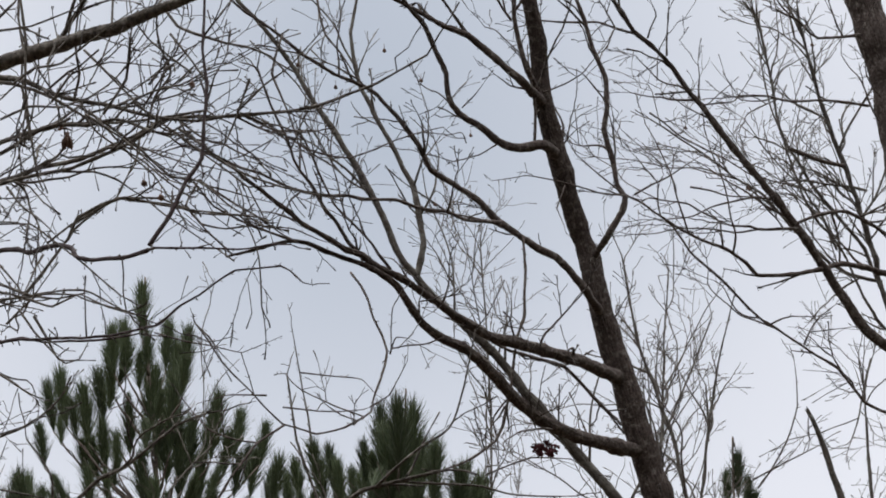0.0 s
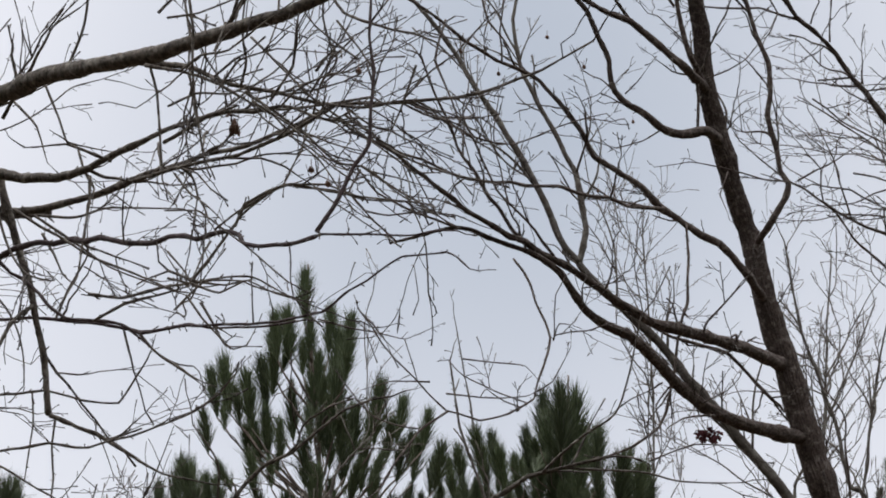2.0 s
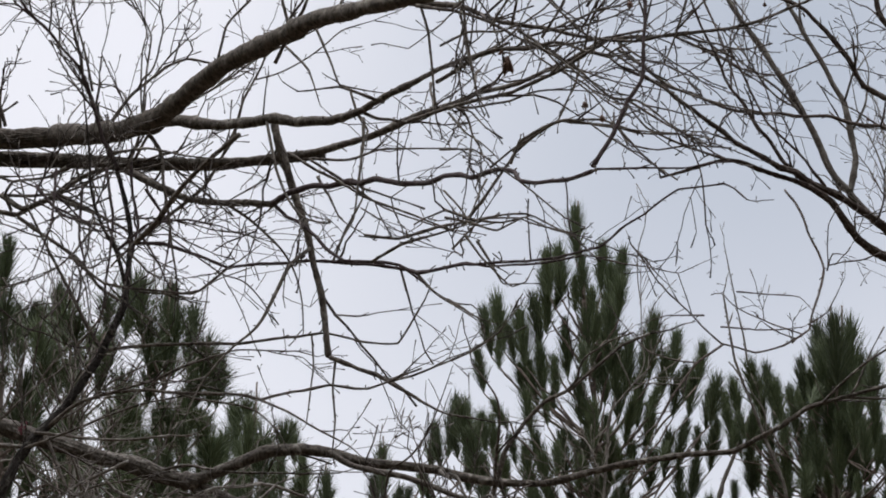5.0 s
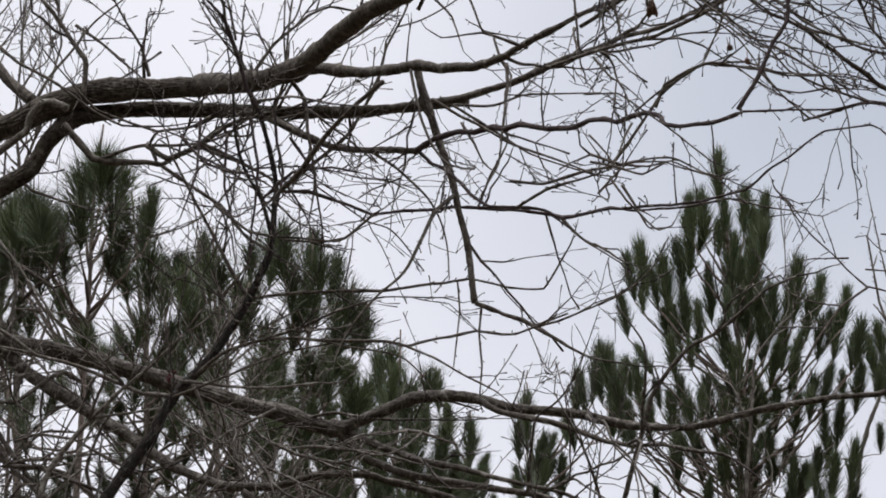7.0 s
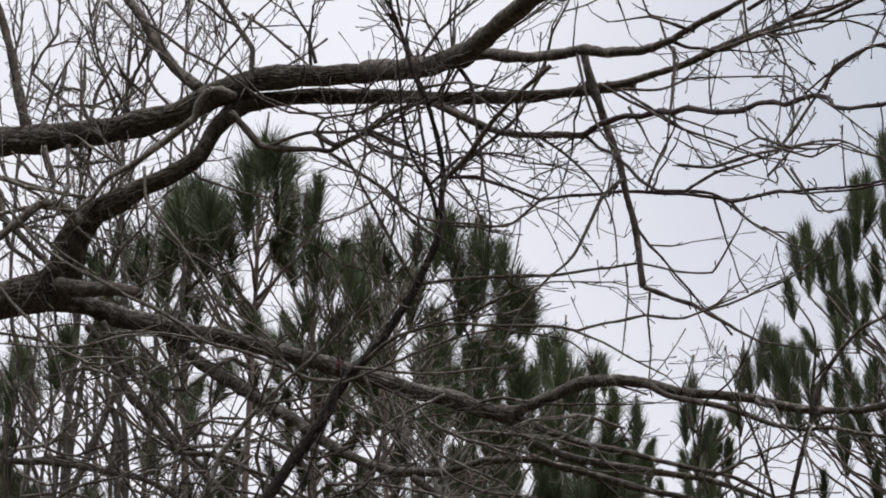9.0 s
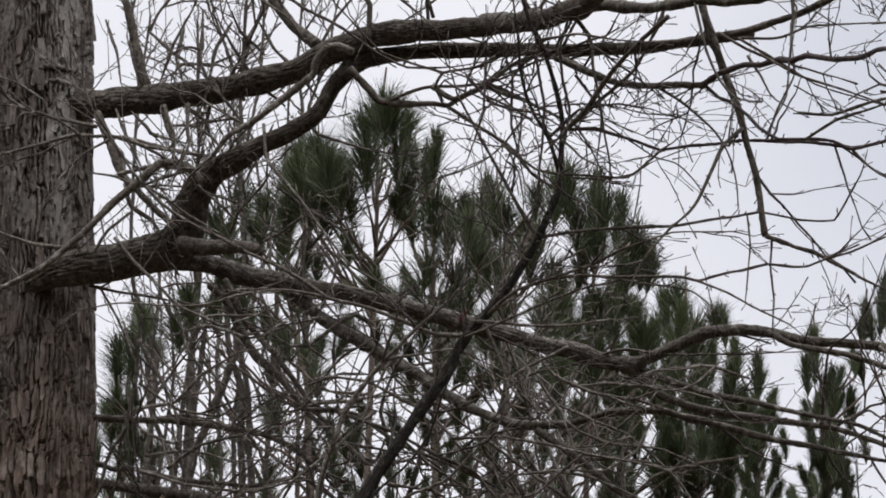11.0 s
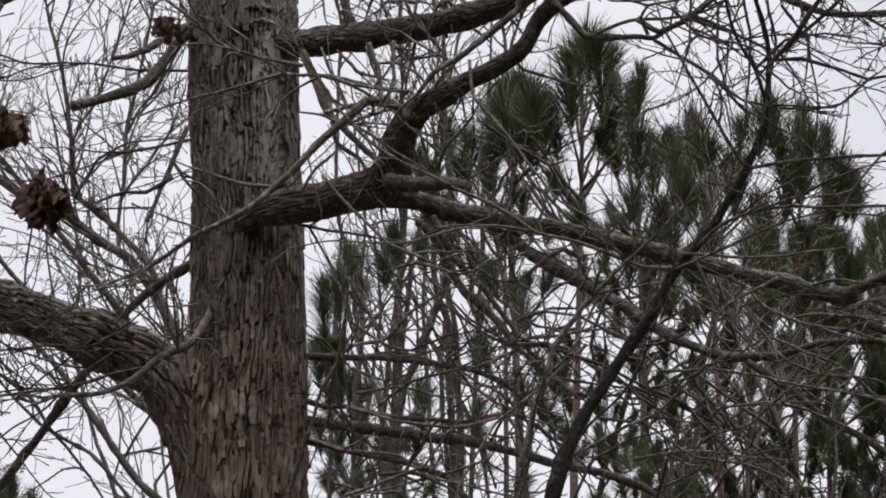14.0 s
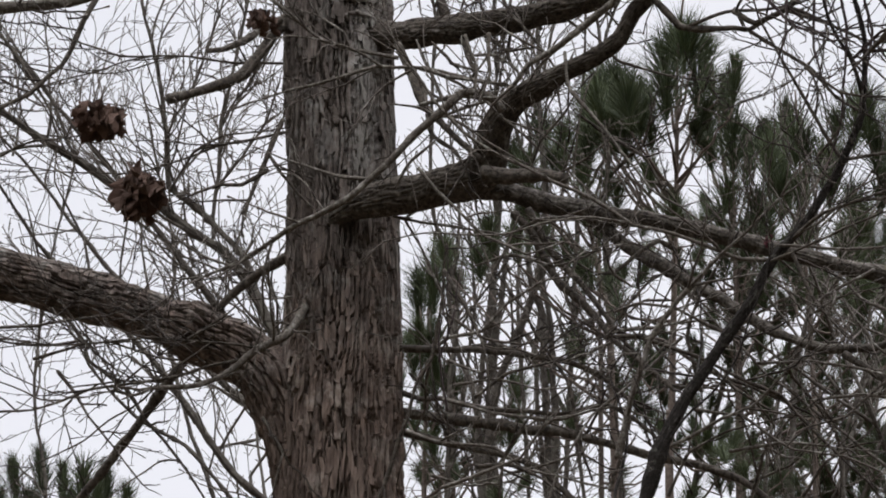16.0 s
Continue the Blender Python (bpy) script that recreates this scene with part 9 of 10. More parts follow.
def pine(depth, stem, tips, fill, spread, reach, label):
    """A pine: stem given from the top down as (across, height), shown candles as (across, height of tip, length)."""
    pine_count[0] += 1
    gen = np.random.default_rng(900 + pine_count[0])
    foot = stem[-1][0]
    owner = tagged(new("pine_tree"), label=label, category="pine tree", group="pines behind the bare trees")
    owner.matrix_world = pose(foot, depth, 0)
    pts = [(x, depth, z) for x, z in stem] + [(foot, depth, stem[-1][1] * 0.5), (foot, depth, -0.1)]
    path, length = glide(pts, 0.06)
    radii = 0.006 + 0.0062 * length
    v, f = tube(path, radii, 10, 0, np.random.default_rng(3).normal(0, 0.03, (len(path), 10)) * radii[:, None])
    part("trunk", v, f, pine_bark, owner)
    zs = path[:, 2]

    def twig(store, a, b, r0, r1, sag):
        mid = (a + b) / 2 + np.array([0, 0, -sag])
        p, l = glide([a, mid, b], 0.09)
        p[1:-1] += gen.normal(0, 0.006, (len(p) - 2, 3))
        v, f = tube(p, np.linspace(r0, r1, len(p)), 5, sum(len(x) for x in store[0]))
        store[0].append(v)
        store[1].extend(f)

    def stem_at(z):
        return path[int(np.argmin(np.abs(zs - z)))]

    def candle(tufts, tip, size, lean):
        down = np.array([-lean[0], -lean[1], -1.0])
        down /= np.linalg.norm(down)
        tufts.append((tip, down, size))
        return tip + down * size * 0.98

    def finish(store, tufts):
        ob = part("branch", np.vstack(store[0]), store[1], pine_bark, owner)
        for tip, down, size in tufts:
            tuft(ob, tip, down, size, spread * gen.uniform(0.85, 1.15), gen)

    for x, z, size in tips:
        store, tufts = ([], []), []
        size = size * 1.06
        dy = gen.uniform(-0.5, 0.5) if abs(x - stem[0][0]) > 0.05 else 0.0
        back = 1 + dy / depth
        tip = np.array([x * back, depth + dy, 1.63 + (z - 1.63) * back])
        off = tip[0] - stem_at(z - size)[0]
        base = candle(tufts, tip, size, (0.25 * np.clip(off, -0.6, 0.6), 0.1 * dy))
        root = stem_at(z - size - 0.25 - 0.55 * abs(off))
        twig(store, root, base, 0.012, 0.005, 0.10 * abs(off))
        # smaller shoots beside the main candle
        for k in range(int(round(gen.integers(0, 5) * min(1.1, fill + 0.1)))):
            t2 = base + np.array([gen.normal(0, 0.09), gen.normal(0, 0.15), gen.uniform(-0.05, 0.35) * size])
            b2 = candle(tufts, t2, size * gen.uniform(0.55, 0.8), (gen.normal(0, 0.14), gen.normal(0, 0.14)))
            twig(store, root + (base - root) * 0.6, b2, 0.005, 0.003, 0.02)
        finish(store, tufts)
    # whorls further down the stem
    low = min(t[1] - t[2] for t in tips)
    z = min(stem[0][1] - 0.7, max(low + 0.8, stem[0][1] - 1.6))
    while z > 5.2:
        drop = stem[0][1] - z
        for k in range(int(round(3.6 * (fill + 0.4 if fill > 0.2 else 0.1) + gen.random()))):
            store, tufts = ([], []), []
            a = gen.uniform(0, 2 * math.pi)
            out = reach * gen.uniform(0.4, 1.0) * min(1.0, 0.35 + 0.25 * drop)
            end = stem_at(z) + np.array([math.cos(a) * out, math.sin(a) * out, gen.uniform(-0.1, 0.45)])
            base = candle(tufts, end, gen.uniform(0.24, 0.38), (math.cos(a) * 0.45, math.sin(a) * 0.45))
            root = stem_at(z - 0.25)
            twig(store, root, base, 0.010, 0.004, 0.08)
            for q in range(int(gen.integers(1, 3))):
                w = gen.uniform(0.5, 0.95)
                t2 = root + (base - root) * w + np.array([gen.normal(0, 0.12), gen.normal(0, 0.12), gen.uniform(0.05, 0.30)])
                b2 = candle(tufts, t2, gen.uniform(0.2, 0.32), (gen.normal(0, 0.35), gen.normal(0, 0.35)))
                twig(store, root + (base - root) * (w - 0.2), b2, 0.005, 0.003, 0.02)
            # bare side twigs of older wood
            for q in range(2):
                w = gen.uniform(0.2, 0.9)
                p = root + (base - root) * w
                twig(store, p, p + np.array([gen.normal(0, 0.2), gen.normal(0, 0.2), gen.uniform(-0.1, 0.25)]), 0.005, 0.0025, 0.02)
            finish(store, tufts)
        z -= gen.uniform(0.26, 0.40)
    return owner


pine(26.5, [(1.88, 11.30), (1.89, 10.92), (1.93, 10.49), (1.97, 10.01), (1.99, 9.55), (2.01, 9.16)],
     [(1.86, 11.34, 0.45), (1.74, 11.07, 0.44), (1.66, 11.02, 0.39), (1.64, 10.88, 0.37), (1.57, 10.72, 0.47), (2.04, 11.08, 0.41), (2.18, 11.04, 0.43), (2.10, 10.95, 0.53), (1.90, 10.98, 0.36), (1.96, 10.76, 0.43), (2.09, 10.69, 0.56), (1.92, 10.62, 0.41), (2.05, 10.43, 0.55), (1.31, 10.71, 0.47), (1.23, 10.61, 0.41), (1.46, 10.62, 0.48), (1.40, 10.48, 0.32), (1.19, 10.31, 0.35), (1.60, 10.36, 0.43), (1.78, 10.46, 0.41), (1.70, 10.26, 0.33), (2.00, 10.35, 0.41), (2.13, 10.35, 0.41), (1.85, 10.82, 0.30), (2.16, 10.83, 0.34), (2.39, 10.59, 0.52), (2.32, 10.35, 0.35)]
     + [(2.54, 10.46, 0.41), (2.71, 10.37, 0.35), (2.46, 10.31, 0.37), (2.65, 10.20, 0.41), (2.21, 10.42, 0.50), (2.28, 10.15, 0.42), (2.14, 10.11, 0.37), (1.87, 10.15, 0.41), (1.96, 9.97, 0.40), (1.51, 10.03, 0.37), (1.07, 9.96, 0.40), (1.21, 9.87, 0.33), (1.57, 9.75, 0.33), (1.72, 9.66, 0.33), (1.41, 9.71, 0.26), (0.91, 9.74, 0.33), (2.80, 10.16, 0.41), (2.54, 10.16, 0.37), (2.35, 9.94, 0.33), (2.56, 9.77, 0.33), (1.90, 9.72, 0.37), (2.08, 9.76, 0.37), (2.75, 10.04, 0.33), (1.64, 9.99, 0.26)]
     + [(1.02, 9.82, 0.33), (1.14, 9.77, 0.37), (1.22, 9.59, 0.33), (1.50, 9.66, 0.40), (1.62, 9.61, 0.40), (1.75, 9.76, 0.40), (1.86, 9.66, 0.40), (2.01, 9.53, 0.40), (2.22, 9.70, 0.40), (2.36, 9.65, 0.40), (2.47, 9.76, 0.40), (2.65, 9.58, 0.40), (2.78, 9.82, 0.40), (1.52, 9.25, 0.36), (1.68, 9.35, 0.40), (1.84, 9.28, 0.40), (2.05, 9.23, 0.40), (2.17, 9.33, 0.40), (2.32, 9.19, 0.40), (2.49, 9.27, 0.40), (2.60, 9.24, 0.40), (2.74, 9.32, 0.40), (1.74, 9.02, 0.36), (1.96, 9.01, 0.36), (2.08, 8.95, 0.36), (2.30, 8.96, 0.36), (2.50, 8.98, 0.36), (2.71, 9.00, 0.36)],
     0.28, 21.5, 1.0, "tall green pine with upright needle candles")
pine(27.0, [(3.70, 10.75), (3.69, 10.35), (3.65, 9.87), (3.62, 9.32)],
     [(3.64, 10.79, 0.57), (3.75, 10.75, 0.61), (3.52, 10.70, 0.49), (3.57, 10.61, 0.57), (3.68, 10.60, 0.53), (3.81, 10.48, 0.47), (3.91, 10.45, 0.49), (3.40, 10.43, 0.36), (3.46, 10.33, 0.41), (3.16, 10.39, 0.38), (3.05, 10.43, 0.42), (3.10, 10.27, 0.38), (3.22, 10.29, 0.38), (3.32, 10.23, 0.34), (2.93, 10.29, 0.38), (2.87, 10.19, 0.38), (4.08, 10.29, 0.45), (4.13, 10.14, 0.41), (4.21, 10.22, 0.41), (4.27, 10.11, 0.41), (3.77, 10.22, 0.45), (3.60, 10.24, 0.45)]
     + [(3.48, 10.15, 0.41), (3.70, 10.14, 0.41), (3.80, 10.04, 0.41), (3.27, 10.05, 0.37), (3.38, 10.01, 0.41), (3.07, 10.03, 0.37), (3.16, 9.95, 0.37), (3.50, 9.90, 0.41), (3.65, 9.88, 0.41), (3.84, 9.90, 0.41), (3.27, 9.81, 0.41), (3.03, 9.79, 0.37), (3.92, 10.08, 0.37), (4.11, 9.90, 0.41), (4.24, 9.91, 0.41), (3.74, 9.78, 0.37), (3.41, 9.76, 0.37), (2.94, 9.99, 0.34)],
     0.5, 23, 0.8, "dense dark green pine crown behind bare twigs")
pine(29.5, [(0.64, 10.55), (0.66, 10.16), (0.68, 9.48)], [(0.63, 10.56, 0.52), (0.71, 10.03, 0.45), (1.03, 10.73, 0.42), (1.19, 10.94, 0.54), (1.36, 10.76, 0.39), (0.57, 10.33, 0.38), (0.90, 10.08, 0.42), (0.77, 9.82, 0.34)], 0.7, 19, 0.5, "slim young pine with narrow top")
pine(30.0, [(0.23, 10.49), (0.22, 10.05), (0.20, 9.62)], [(0.23, 10.51, 0.46), (0.33, 10.18, 0.43), (0.10, 10.22, 0.43), (-0.03, 10.87, 0.39), (0.24, 10.09, 0.47)], 1.0, 21, 0.4, "small pointed pine beyond the oak branches")
pine(22.5, [(-1.91, 9.96), (-1.95, 9.55), (-1.96, 9.14), (-1.97, 8.71), (-1.99, 8.15), (-2.01, 7.56), (-2.03, 7.08)], [(-1.91, 9.98, 0.49), (-1.97, 9.92, 0.42), (-1.86, 9.93, 0.42), (-2.04, 9.84, 0.41), (-1.78, 9.84, 0.38), (-2.03, 9.72, 0.51), (-1.83, 9.71, 0.47), (-1.61, 9.64, 0.36), (-2.19, 9.59, 0.47), (-2.33, 9.60, 0.44), (-2.45, 9.55, 0.47), (-2.37, 9.49, 0.49), (-2.28, 9.46, 0.51), (-2.22, 9.56, 0.47), (-2.38, 9.63, 0.41), (-2.13, 9.11, 0.33), (-1.77, 9.40, 0.30), (-2.33, 9.76, 0.52), (-2.26, 9.66, 0.48), (-2.44, 9.64, 0.50), (-2.36, 9.52, 0.50), (-2.12, 9.40, 0.38), (-2.46, 9.46, 0.40)], 0.1, 33, 1.0, "tall pine with long loose needles")
pine(25.5, [(-1.85, 10.43), (-1.85, 9.91), (-1.85, 9.23), (-1.84, 8.49), (-1.85, 7.80)], [(-1.85, 10.45, 0.60), (-2.00, 10.22, 0.36), (-1.71, 9.90, 0.45), (-1.59, 10.09, 0.42), (-1.75, 9.68, 0.45), (-2.08, 9.73, 0.41), (-1.93, 9.57, 0.41), (-1.65, 9.37, 0.45)], 0.12, 36, 0.9, "dark pine in the group behind the oak")
pine(25.0, [(-1.42, 10.21), (-1.40, 9.73), (-1.38, 9.07), (-1.35, 8.34), (-1.35, 7.67)], [(-1.43, 10.22, 0.51), (-1.61, 10.07, 0.40), (-1.25, 10.02, 0.46), (-1.16, 10.21, 0.35), (-1.40, 9.58, 0.46), (-1.12, 9.50, 0.44), (-1.51, 9.40, 0.44), (-1.02, 9.20, 0.40)], 0.2, 36, 0.9, "dark pine in the group behind the oak")
pine(26.0, [(-0.82, 10.54), (-0.84, 10.03), (-0.87, 9.35), (-0.90, 8.60), (-0.92, 7.90)], [(-0.78, 10.54, 0.49), (-1.03, 10.74, 0.52), (-0.97, 10.46, 0.50), (-0.84, 10.30, 0.43), (-0.57, 10.33, 0.50), (-0.64, 10.21, 0.45), (-0.47, 10.05, 0.39), (-0.80, 9.80, 0.46), (-1.09, 9.97, 0.46), (-0.51, 9.64, 0.45), (-0.95, 9.50, 0.45)], 0.2, 36, 1.0, "dense dark pine with many twigs")
pine(28.0, [(-0.27, 10.48), (-0.28, 9.92), (-0.32, 9.36), (-0.37, 8.36)], [(-0.34, 10.51, 0.44), (-0.22, 10.34, 0.58), (-0.06, 10.33, 0.41), (0.07, 9.99, 0.43), (-0.43, 10.42, 0.49), (-0.17, 9.92, 0.53), (-0.02, 9.59, 0.48), (-0.48, 9.77, 0.52), (0.11, 9.51, 0.40), (-0.34, 9.44, 0.48)], 0.4, 30, 0.8, "dense dark green pine crown")
pine(28.5, [(-6.71, 8.81), (-6.69, 8.32)], [(-7.25, 8.99, 0.41), (-7.04, 9.07, 0.46), (-6.87, 8.94, 0.37), (-6.71, 9.04, 0.48), (-6.54, 8.93, 0.41), (-6.38, 8.82, 0.35), (-7.41, 8.96, 0.41), (-7.14, 8.82, 0.37), (-6.79, 8.81, 0.37), (-6.60, 8.77, 0.33)], 1.2, 28, 0.7, "low pine top showing under the big limb")
pine(25.5, [(-2.70, 9.80), (-2.71, 9.16), (-2.71, 8.42), (-2.71, 7.75), (-2.70, 7.33)], [(-2.71, 9.80, 0.41), (-2.82, 9.46, 0.37), (-2.60, 9.38, 0.37)], 0.08, 36, 1.1, "thin pine trunk with sparse needles")
pine(27.0, [(-3.98, 10.01), (-4.02, 9.41), (-4.03, 8.86), (-4.05, 7.89)], [(-3.98, 10.01, 0.44), (-4.09, 9.89, 0.40), (-3.82, 9.84, 0.36), (-3.90, 9.17, 0.31), (-4.07, 9.41, 0.36), (-3.37, 9.07, 0.31), (-3.02, 9.37, 0.31)], 0.06, 36, 0.9, "sparse pine beside the oak trunk")
pine(30.0, [(6.62, 11.42), (6.60, 10.90)], [(6.64, 11.43, 0.44), (6.55, 11.26, 0.36), (6.72, 11.22, 0.36)], 0.8, 22, 0.35, "small pine top behind thin twigs")
pine(26.0, [(-2.01, 10.78), (-1.95, 10.12), (-1.87, 8.98)], [(-1.92, 10.78, 0.50), (-1.78, 10.43, 0.50), (-2.07, 10.58, 0.46), (-1.51, 10.59, 0.54), (-1.01, 10.75, 0.62), (-0.79, 10.60, 0.46), (-1.65, 10.43, 0.46), (-0.64, 10.44, 0.46), (-1.19, 10.28, 0.54), (-0.49, 10.14, 0.46), (-1.40, 10.13, 0.46), (-0.89, 10.13, 0.46), (-1.69, 9.97, 0.46), (-0.70, 9.83, 0.42), (-1.06, 9.75, 0.46), (-1.46, 9.67, 0.45), (-1.82, 9.59, 0.45), (-0.48, 9.53, 0.42), (-0.26, 9.68, 0.38), (-0.80, 9.45, 0.41), (-1.24, 9.37, 0.38)], 0.4, 28, 1.0, "dark pine behind tangled twigs")
pine(30.0, [(4.02, 11.75), (4.01, 10.81)], [(4.70, 11.19, 0.49), (4.57, 11.28, 0.44), (4.32, 11.45, 0.49), (1.24, 11.07, 0.48), (1.44, 10.95, 0.44)], 0.5, 24, 0.5, "low pine behind bare twigs")
pine(27.0, [(-1.40, 9.31), (-1.41, 8.77), (-1.43, 7.81)], [(-1.40, 9.31, 0.47), (-1.59, 9.16, 0.39), (-1.21, 9.23, 0.46), (-1.03, 9.14, 0.46), (-1.52, 8.77, 0.38), (-1.23, 8.69, 0.46), (-1.68, 8.55, 0.38), (-1.08, 8.53, 0.46), (-1.38, 8.38, 0.38), (-1.78, 8.94, 0.39), (-1.97, 8.63, 0.38)], 0.21, 32, 1.0, "low dark pine behind the tangled twigs")
pine(28.0, [(-0.17, 9.80), (-0.19, 9.19), (-0.22, 8.36)], [(-0.17, 9.76, 0.48), (-0.41, 9.60, 0.48), (0.05, 9.59, 0.48), (-0.53, 9.29, 0.48), (-0.27, 9.20, 0.48), (0.00, 9.11, 0.48), (-1.07, 9.62, 0.48), (-0.88, 9.38, 0.48), (-1.19, 9.22, 0.48), (-0.70, 9.01, 0.44)], 0.21, 30, 1.0, "low dark pine behind crossing branches")
pine(24.0, [(-2.54, 10.24), (-2.60, 9.74), (-2.62, 9.20), (-2.57, 8.81), (-2.50, 8.49), (-2.49, 8.11), (-2.48, 7.45)], [(-2.54, 10.22, 0.49), (-2.43, 10.16, 0.47), (-2.49, 9.98, 0.47), (-2.59, 10.10, 0.47), (-2.64, 9.88, 0.43), (-2.38, 9.94, 0.40), (-2.81, 9.71, 0.39), (-3.02, 9.68, 0.36), (-2.78, 9.89, 0.40), (-2.92, 9.93, 0.40), (-3.10, 9.75, 0.36), (-2.66, 9.63, 0.36), (-3.26, 9.29, 0.36), (-3.09, 9.22, 0.35), (-2.91, 9.21, 0.35), (-2.76, 9.13, 0.35), (-3.32, 9.12, 0.39), (-3.16, 9.54, 0.32), (-2.57, 9.38, 0.36), (-2.95, 9.46, 0.32), (-3.53, 9.16, 0.36), (-2.71, 8.57, 0.31), (-2.34, 8.24, 0.28)], 0.1, 36, 0.9, "dark pine with bare brown trunk behind the oak fork")
pine(27.0, [(-3.80, 9.74), (-3.84, 9.19), (-3.85, 8.22)], [(-3.86, 9.86, 0.36), (-4.00, 9.83, 0.40), (-4.11, 9.75, 0.40), (-3.88, 10.07, 0.36), (-4.17, 9.44, 0.39), (-3.99, 9.20, 0.39), (-3.87, 8.96, 0.43), (-4.14, 8.89, 0.39), (-3.68, 8.79, 0.39), (-3.42, 9.14, 0.35), (-3.61, 10.14, 0.40), (-3.99, 8.88, 0.39), (-4.26, 9.20, 0.39)], 0.15, 34, 0.5, "dull green pine low beside the oak trunk")
pine(28.5, [(-0.80, 10.60), (-0.79, 10.14), (-0.77, 9.11)], [(-0.80, 10.62, 0.48), (-0.98, 10.52, 0.46), (-0.64, 10.43, 0.46), (-1.16, 10.56, 0.46), (-0.48, 10.35, 0.46), (-1.32, 10.48, 0.46), (-0.30, 10.22, 0.41), (-0.12, 10.14, 0.41), (-1.04, 10.18, 0.46), (-0.84, 10.06, 0.45), (-0.64, 9.98, 0.45), (-0.40, 9.89, 0.45), (-1.27, 10.02, 0.45), (-0.16, 9.77, 0.37), (-1.46, 10.22, 0.46), (-1.03, 9.73, 0.37), (-0.71, 9.64, 0.33), (0.04, 9.98, 0.37)], 0.5, 26, 0.9, "dense low pine thicket between the oak limbs")


def low_pine(x, depth, top, wide, seed, label):
    """A young pine with a full conical crown, of which only the top clears the lower branches."""
    gen = np.random.default_rng(seed)
    tips = [(x, top, 0.48)]
    for k in range(26):
        drop = 0.15 + 1.6 * gen.random()
        tips.append((round(x + gen.uniform(-1, 1) * min(wide, 0.15 + 0.55 * drop), 2), round(top - drop, 2), round(gen.uniform(0.36, 0.50), 2)))
    return pine(depth, [(x, top - 0.05), (x + 0.02, top - 0.7), (x + 0.03, top - 1.6)], tips, 0.6, 30, wide, label)


for x, depth, top, wide, seed in ((-3.55, 30.5, 8.75, 0.7, 31), (-2.0, 31.0, 8.95, 0.7, 33), (-1.25, 30.0, 9.05, 0.8, 34), (-0.55, 30.5, 9.35, 0.8, 35), (0.1, 31.0, 9.5, 0.7, 36)):
    low_pine(x, depth, top, wide, seed, "young pine with a full dark crown low among trunks")


# ---- clusters of dead leaves and other hanging bits ----
def leaf_mesh(seed, mat):
    """A lobed, curled dry oak leaf, unit long, hanging down."""
    gen = np.random.default_rng(seed)
    rows, cols = 9, 5
    verts, faces = [], []
    for i in range(rows):
        s = i / (rows - 1)
        half = 0.34 * math.sin(math.pi * min(1, s * 0.88 + 0.10)) * (1 + 0.26 * math.sin(s * 17 + seed))
        for j in range(cols):
            c = (j / (cols - 1) - 0.5) * 2
            curl = 1.5 * c * c * half + 0.12 * math.sin(5 * s + seed) + 0.55 * s * s
            verts.append((c * half * 0.75, curl, -s + 0.08 * math.sin(6 * s + c)))
    for i in range(rows - 1):
        for j in range(cols - 1):
            k = i * cols + j
            faces.append((k, k + 1, k + cols + 1, k + cols))
    me = bpy.data.meshes.new("leaf")
    me.from_pydata(verts, [], faces)
    me.materials.append(mat)
    return me


LEAVES = [leaf_mesh(s, dead_leaf) for s in range(5)]
RED_LEAVES = [leaf_mesh(s, red_leaf) for s in range(5)]


def leaf_cluster(x, y, z, wide, tall, count, seed, label):
    gen = np.random.default_rng(seed)
    owner = tagged(new("dead_leaf_cluster"), label=label, category="leaf cluster")
    owner.matrix_world = pose(x, y, z)
    pts = np.array([(x - wide * 0.5, y, z + tall * 0.25), (x, y, z + tall * 0.3), (x + wide * 0.5, y, z + tall * 0.22)])
    path, length = glide(pts, 0.03)
    v, f = tube(path, np.linspace(0.004, 0.003, len(path)), 5)
    part("stalk", v, f, twig_bark, owner)
    for k in range(count):
        ob = new("leaf", (RED_LEAVES if "reddish" in label else LEAVES)[int(gen.integers(0, 5))])
        ob.parent = owner
        a, r = gen.uniform(0, 2 * math.pi), gen.random() ** 0.5
        size = gen.uniform(0.28, 0.48) * tall
        ob.matrix_basis = pose(math.cos(a) * r * wide * 0.34, math.sin(a) * r * wide * 0.34, tall * gen.uniform(-0.18, 0.44) * (1.05 - 0.45 * r),
                               gen.normal(0, 24), gen.normal(0, 24), gen.uniform(0, 360)) @ Matrix.Diagonal((size, size, size, 1))
    return owner


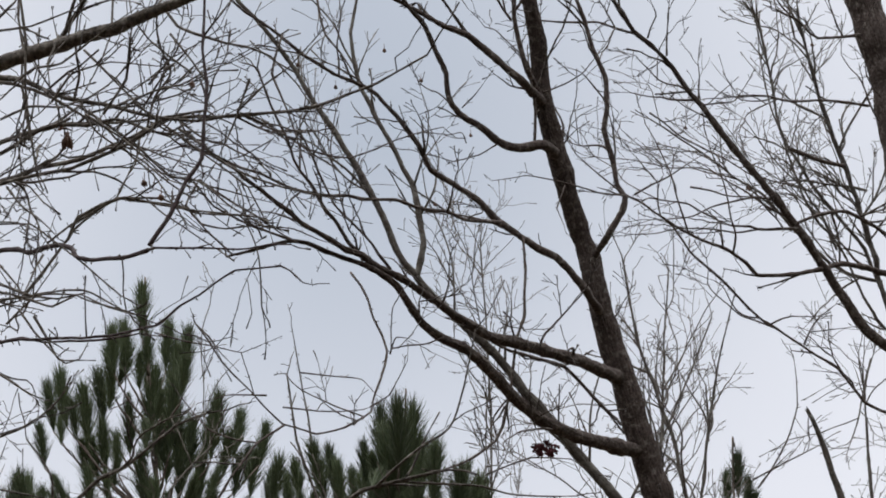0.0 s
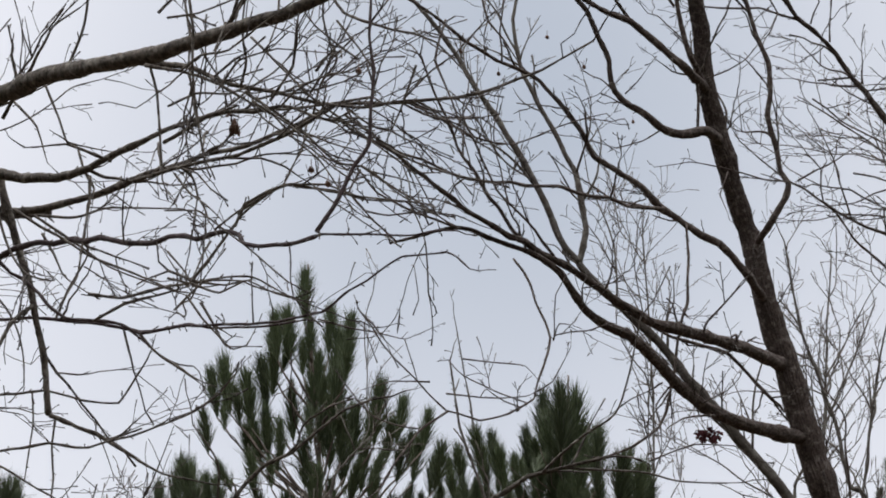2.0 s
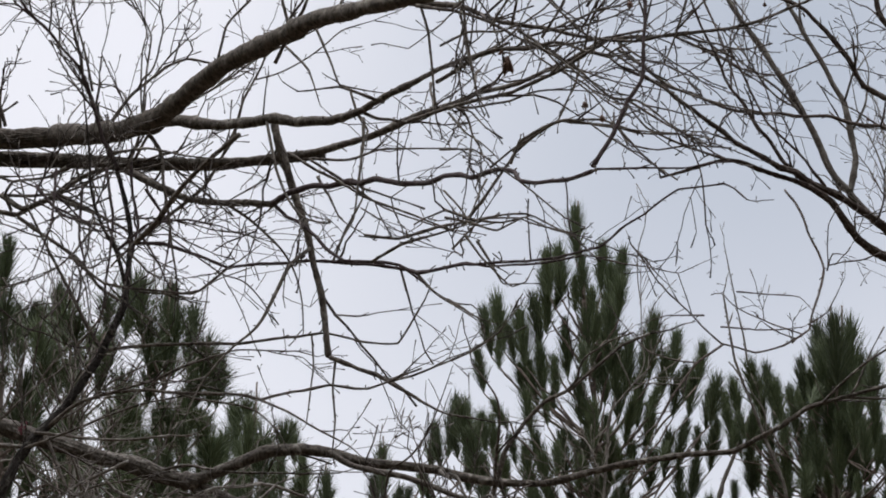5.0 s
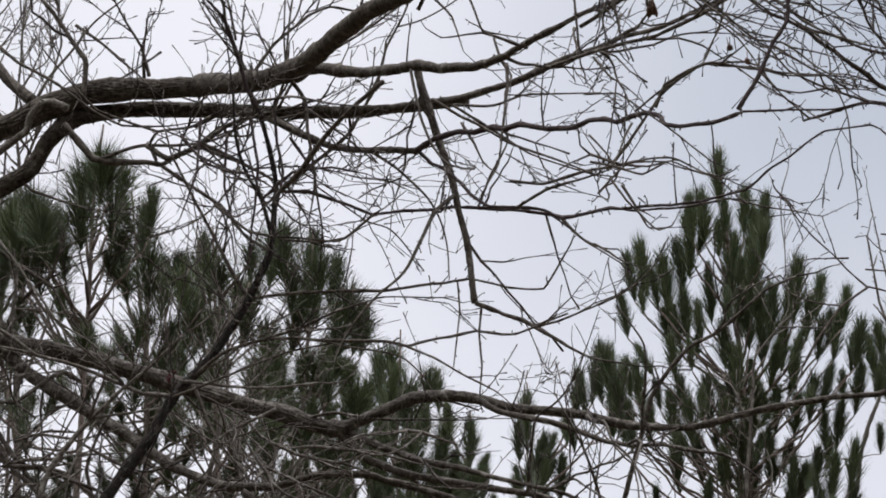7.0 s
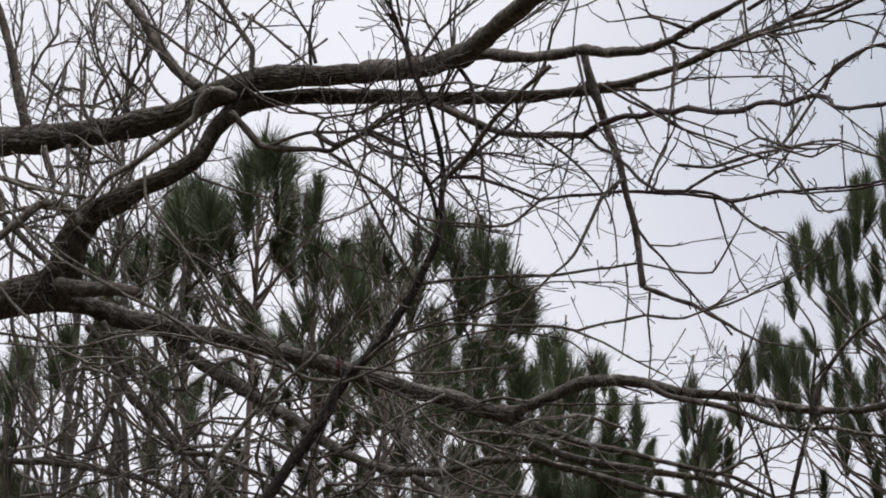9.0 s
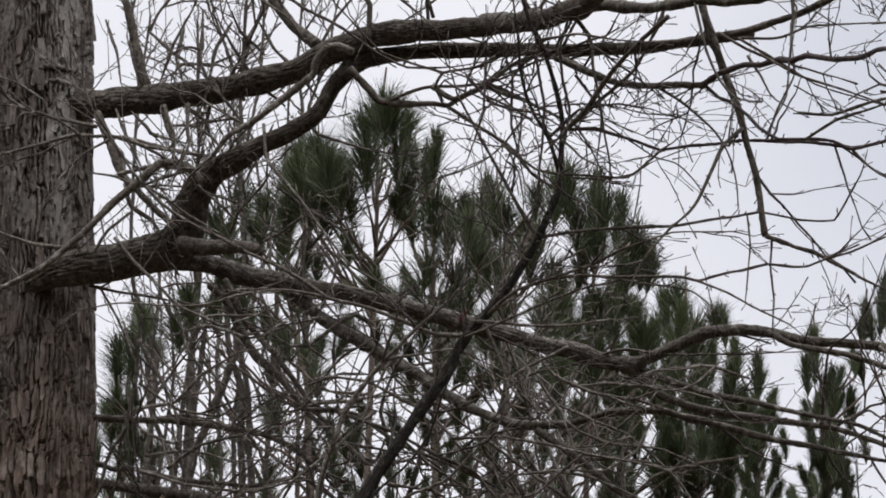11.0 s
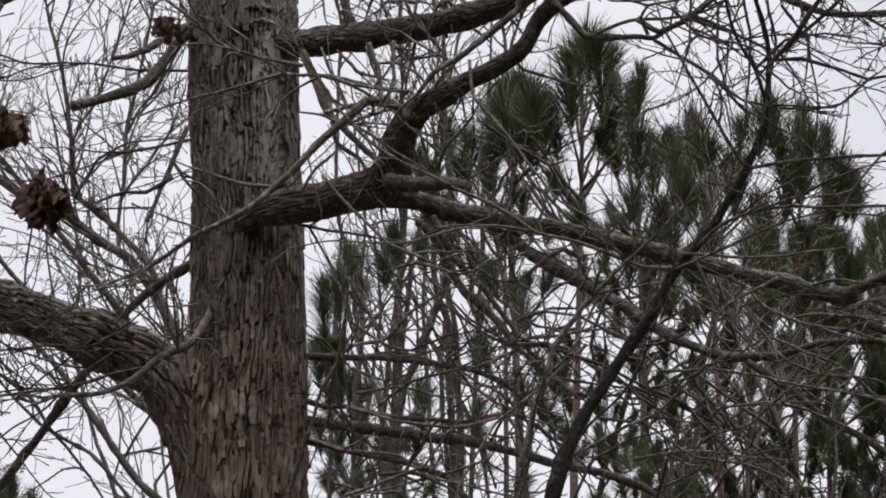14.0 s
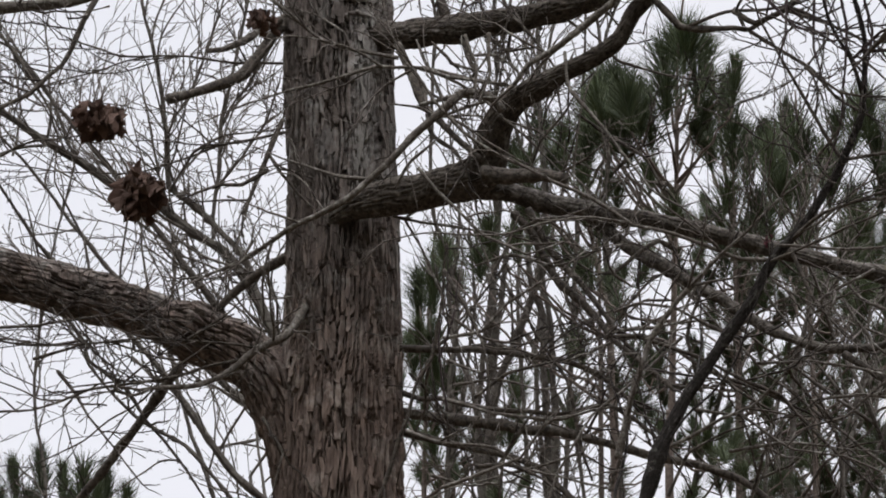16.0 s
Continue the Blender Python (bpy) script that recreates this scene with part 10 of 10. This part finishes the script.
def ball_mesh():
    """A dry seed ball, rough all over, on a short stalk."""
    bm = bmesh.new()
    bmesh.ops.create_icosphere(bm, subdivisions=2, radius=1.0)
    for i, v in enumerate(bm.verts):
        v.co *= 1.0 + (0.28 if i % 3 == 0 else 0.0)
    stalk = bmesh.ops.create_cone(bm, segments=5, radius1=0.16, radius2=0.12, depth=3.0, cap_ends=True)
    for v in stalk["verts"]:
        v.co.z += 2.3
    me = bpy.data.meshes.new("seed_ball")
    bm.to_mesh(me)
    bm.free()
    me.materials.append(dead_leaf)
    return me


BALL = ball_mesh()


def seed_ball(owner, x, y, z):
    ob = new("seed_ball", BALL)
    ob.parent = owner
    ob.matrix_parent_inverse = owner.matrix_world.inverted()
    ob.matrix_basis = pose(x, y, z) @ Matrix.Diagonal((0.012, 0.012, 0.012, 1))


leaf_cluster(-4.386, 18.60, 8.015, 0.250, 0.235, 60, 1, "clump of curled dead brown leaves hanging in twigs")
leaf_cluster(-4.205, 18.60, 7.650, 0.205, 0.290, 60, 2, "clump of curled dead brown leaves hanging in twigs")
leaf_cluster(-3.637, 18.70, 8.511, 0.150, 0.163, 20, 3, "rusty brown dead leaves caught on a broken branch")
leaf_cluster(4.187, 24.20, 9.444, 0.165, 0.125, 22, 4, "few reddish dead leaves on a twig")
leaf_cluster(0.791, 14.60, 7.509, 0.047, 0.093, 7, 5, "single dead brown leaf hanging on a twig")
leaf_cluster(-1.161, 17.60, 6.971, 0.054, 0.074, 5, 6, "reddish dead leaf on the young stem")
leaf_cluster(6.161, 27.20, 12.408, 0.064, 0.096, 4, 7, "small dead leaf on a thin twig")
seed_ball(slender, 2.853, 23.80, 11.607)
seed_ball(slender, 3.156, 23.80, 11.867)
seed_ball(slender, 3.384, 23.80, 11.678)
seed_ball(slender, 3.465, 23.80, 10.863)
seed_ball(slender, 2.619, 23.80, 11.746)
seed_ball(oak, 1.106, 14.90, 7.447)
seed_ball(oak, 1.171, 14.90, 7.392)
seed_ball(oak, 1.283, 14.90, 7.862)
seed_ball(darktree, 5.759, 27.30, 12.882)
seed_ball(darktree, 6.707, 27.30, 13.572)
seed_ball(darktree, 4.213, 27.30, 12.753)
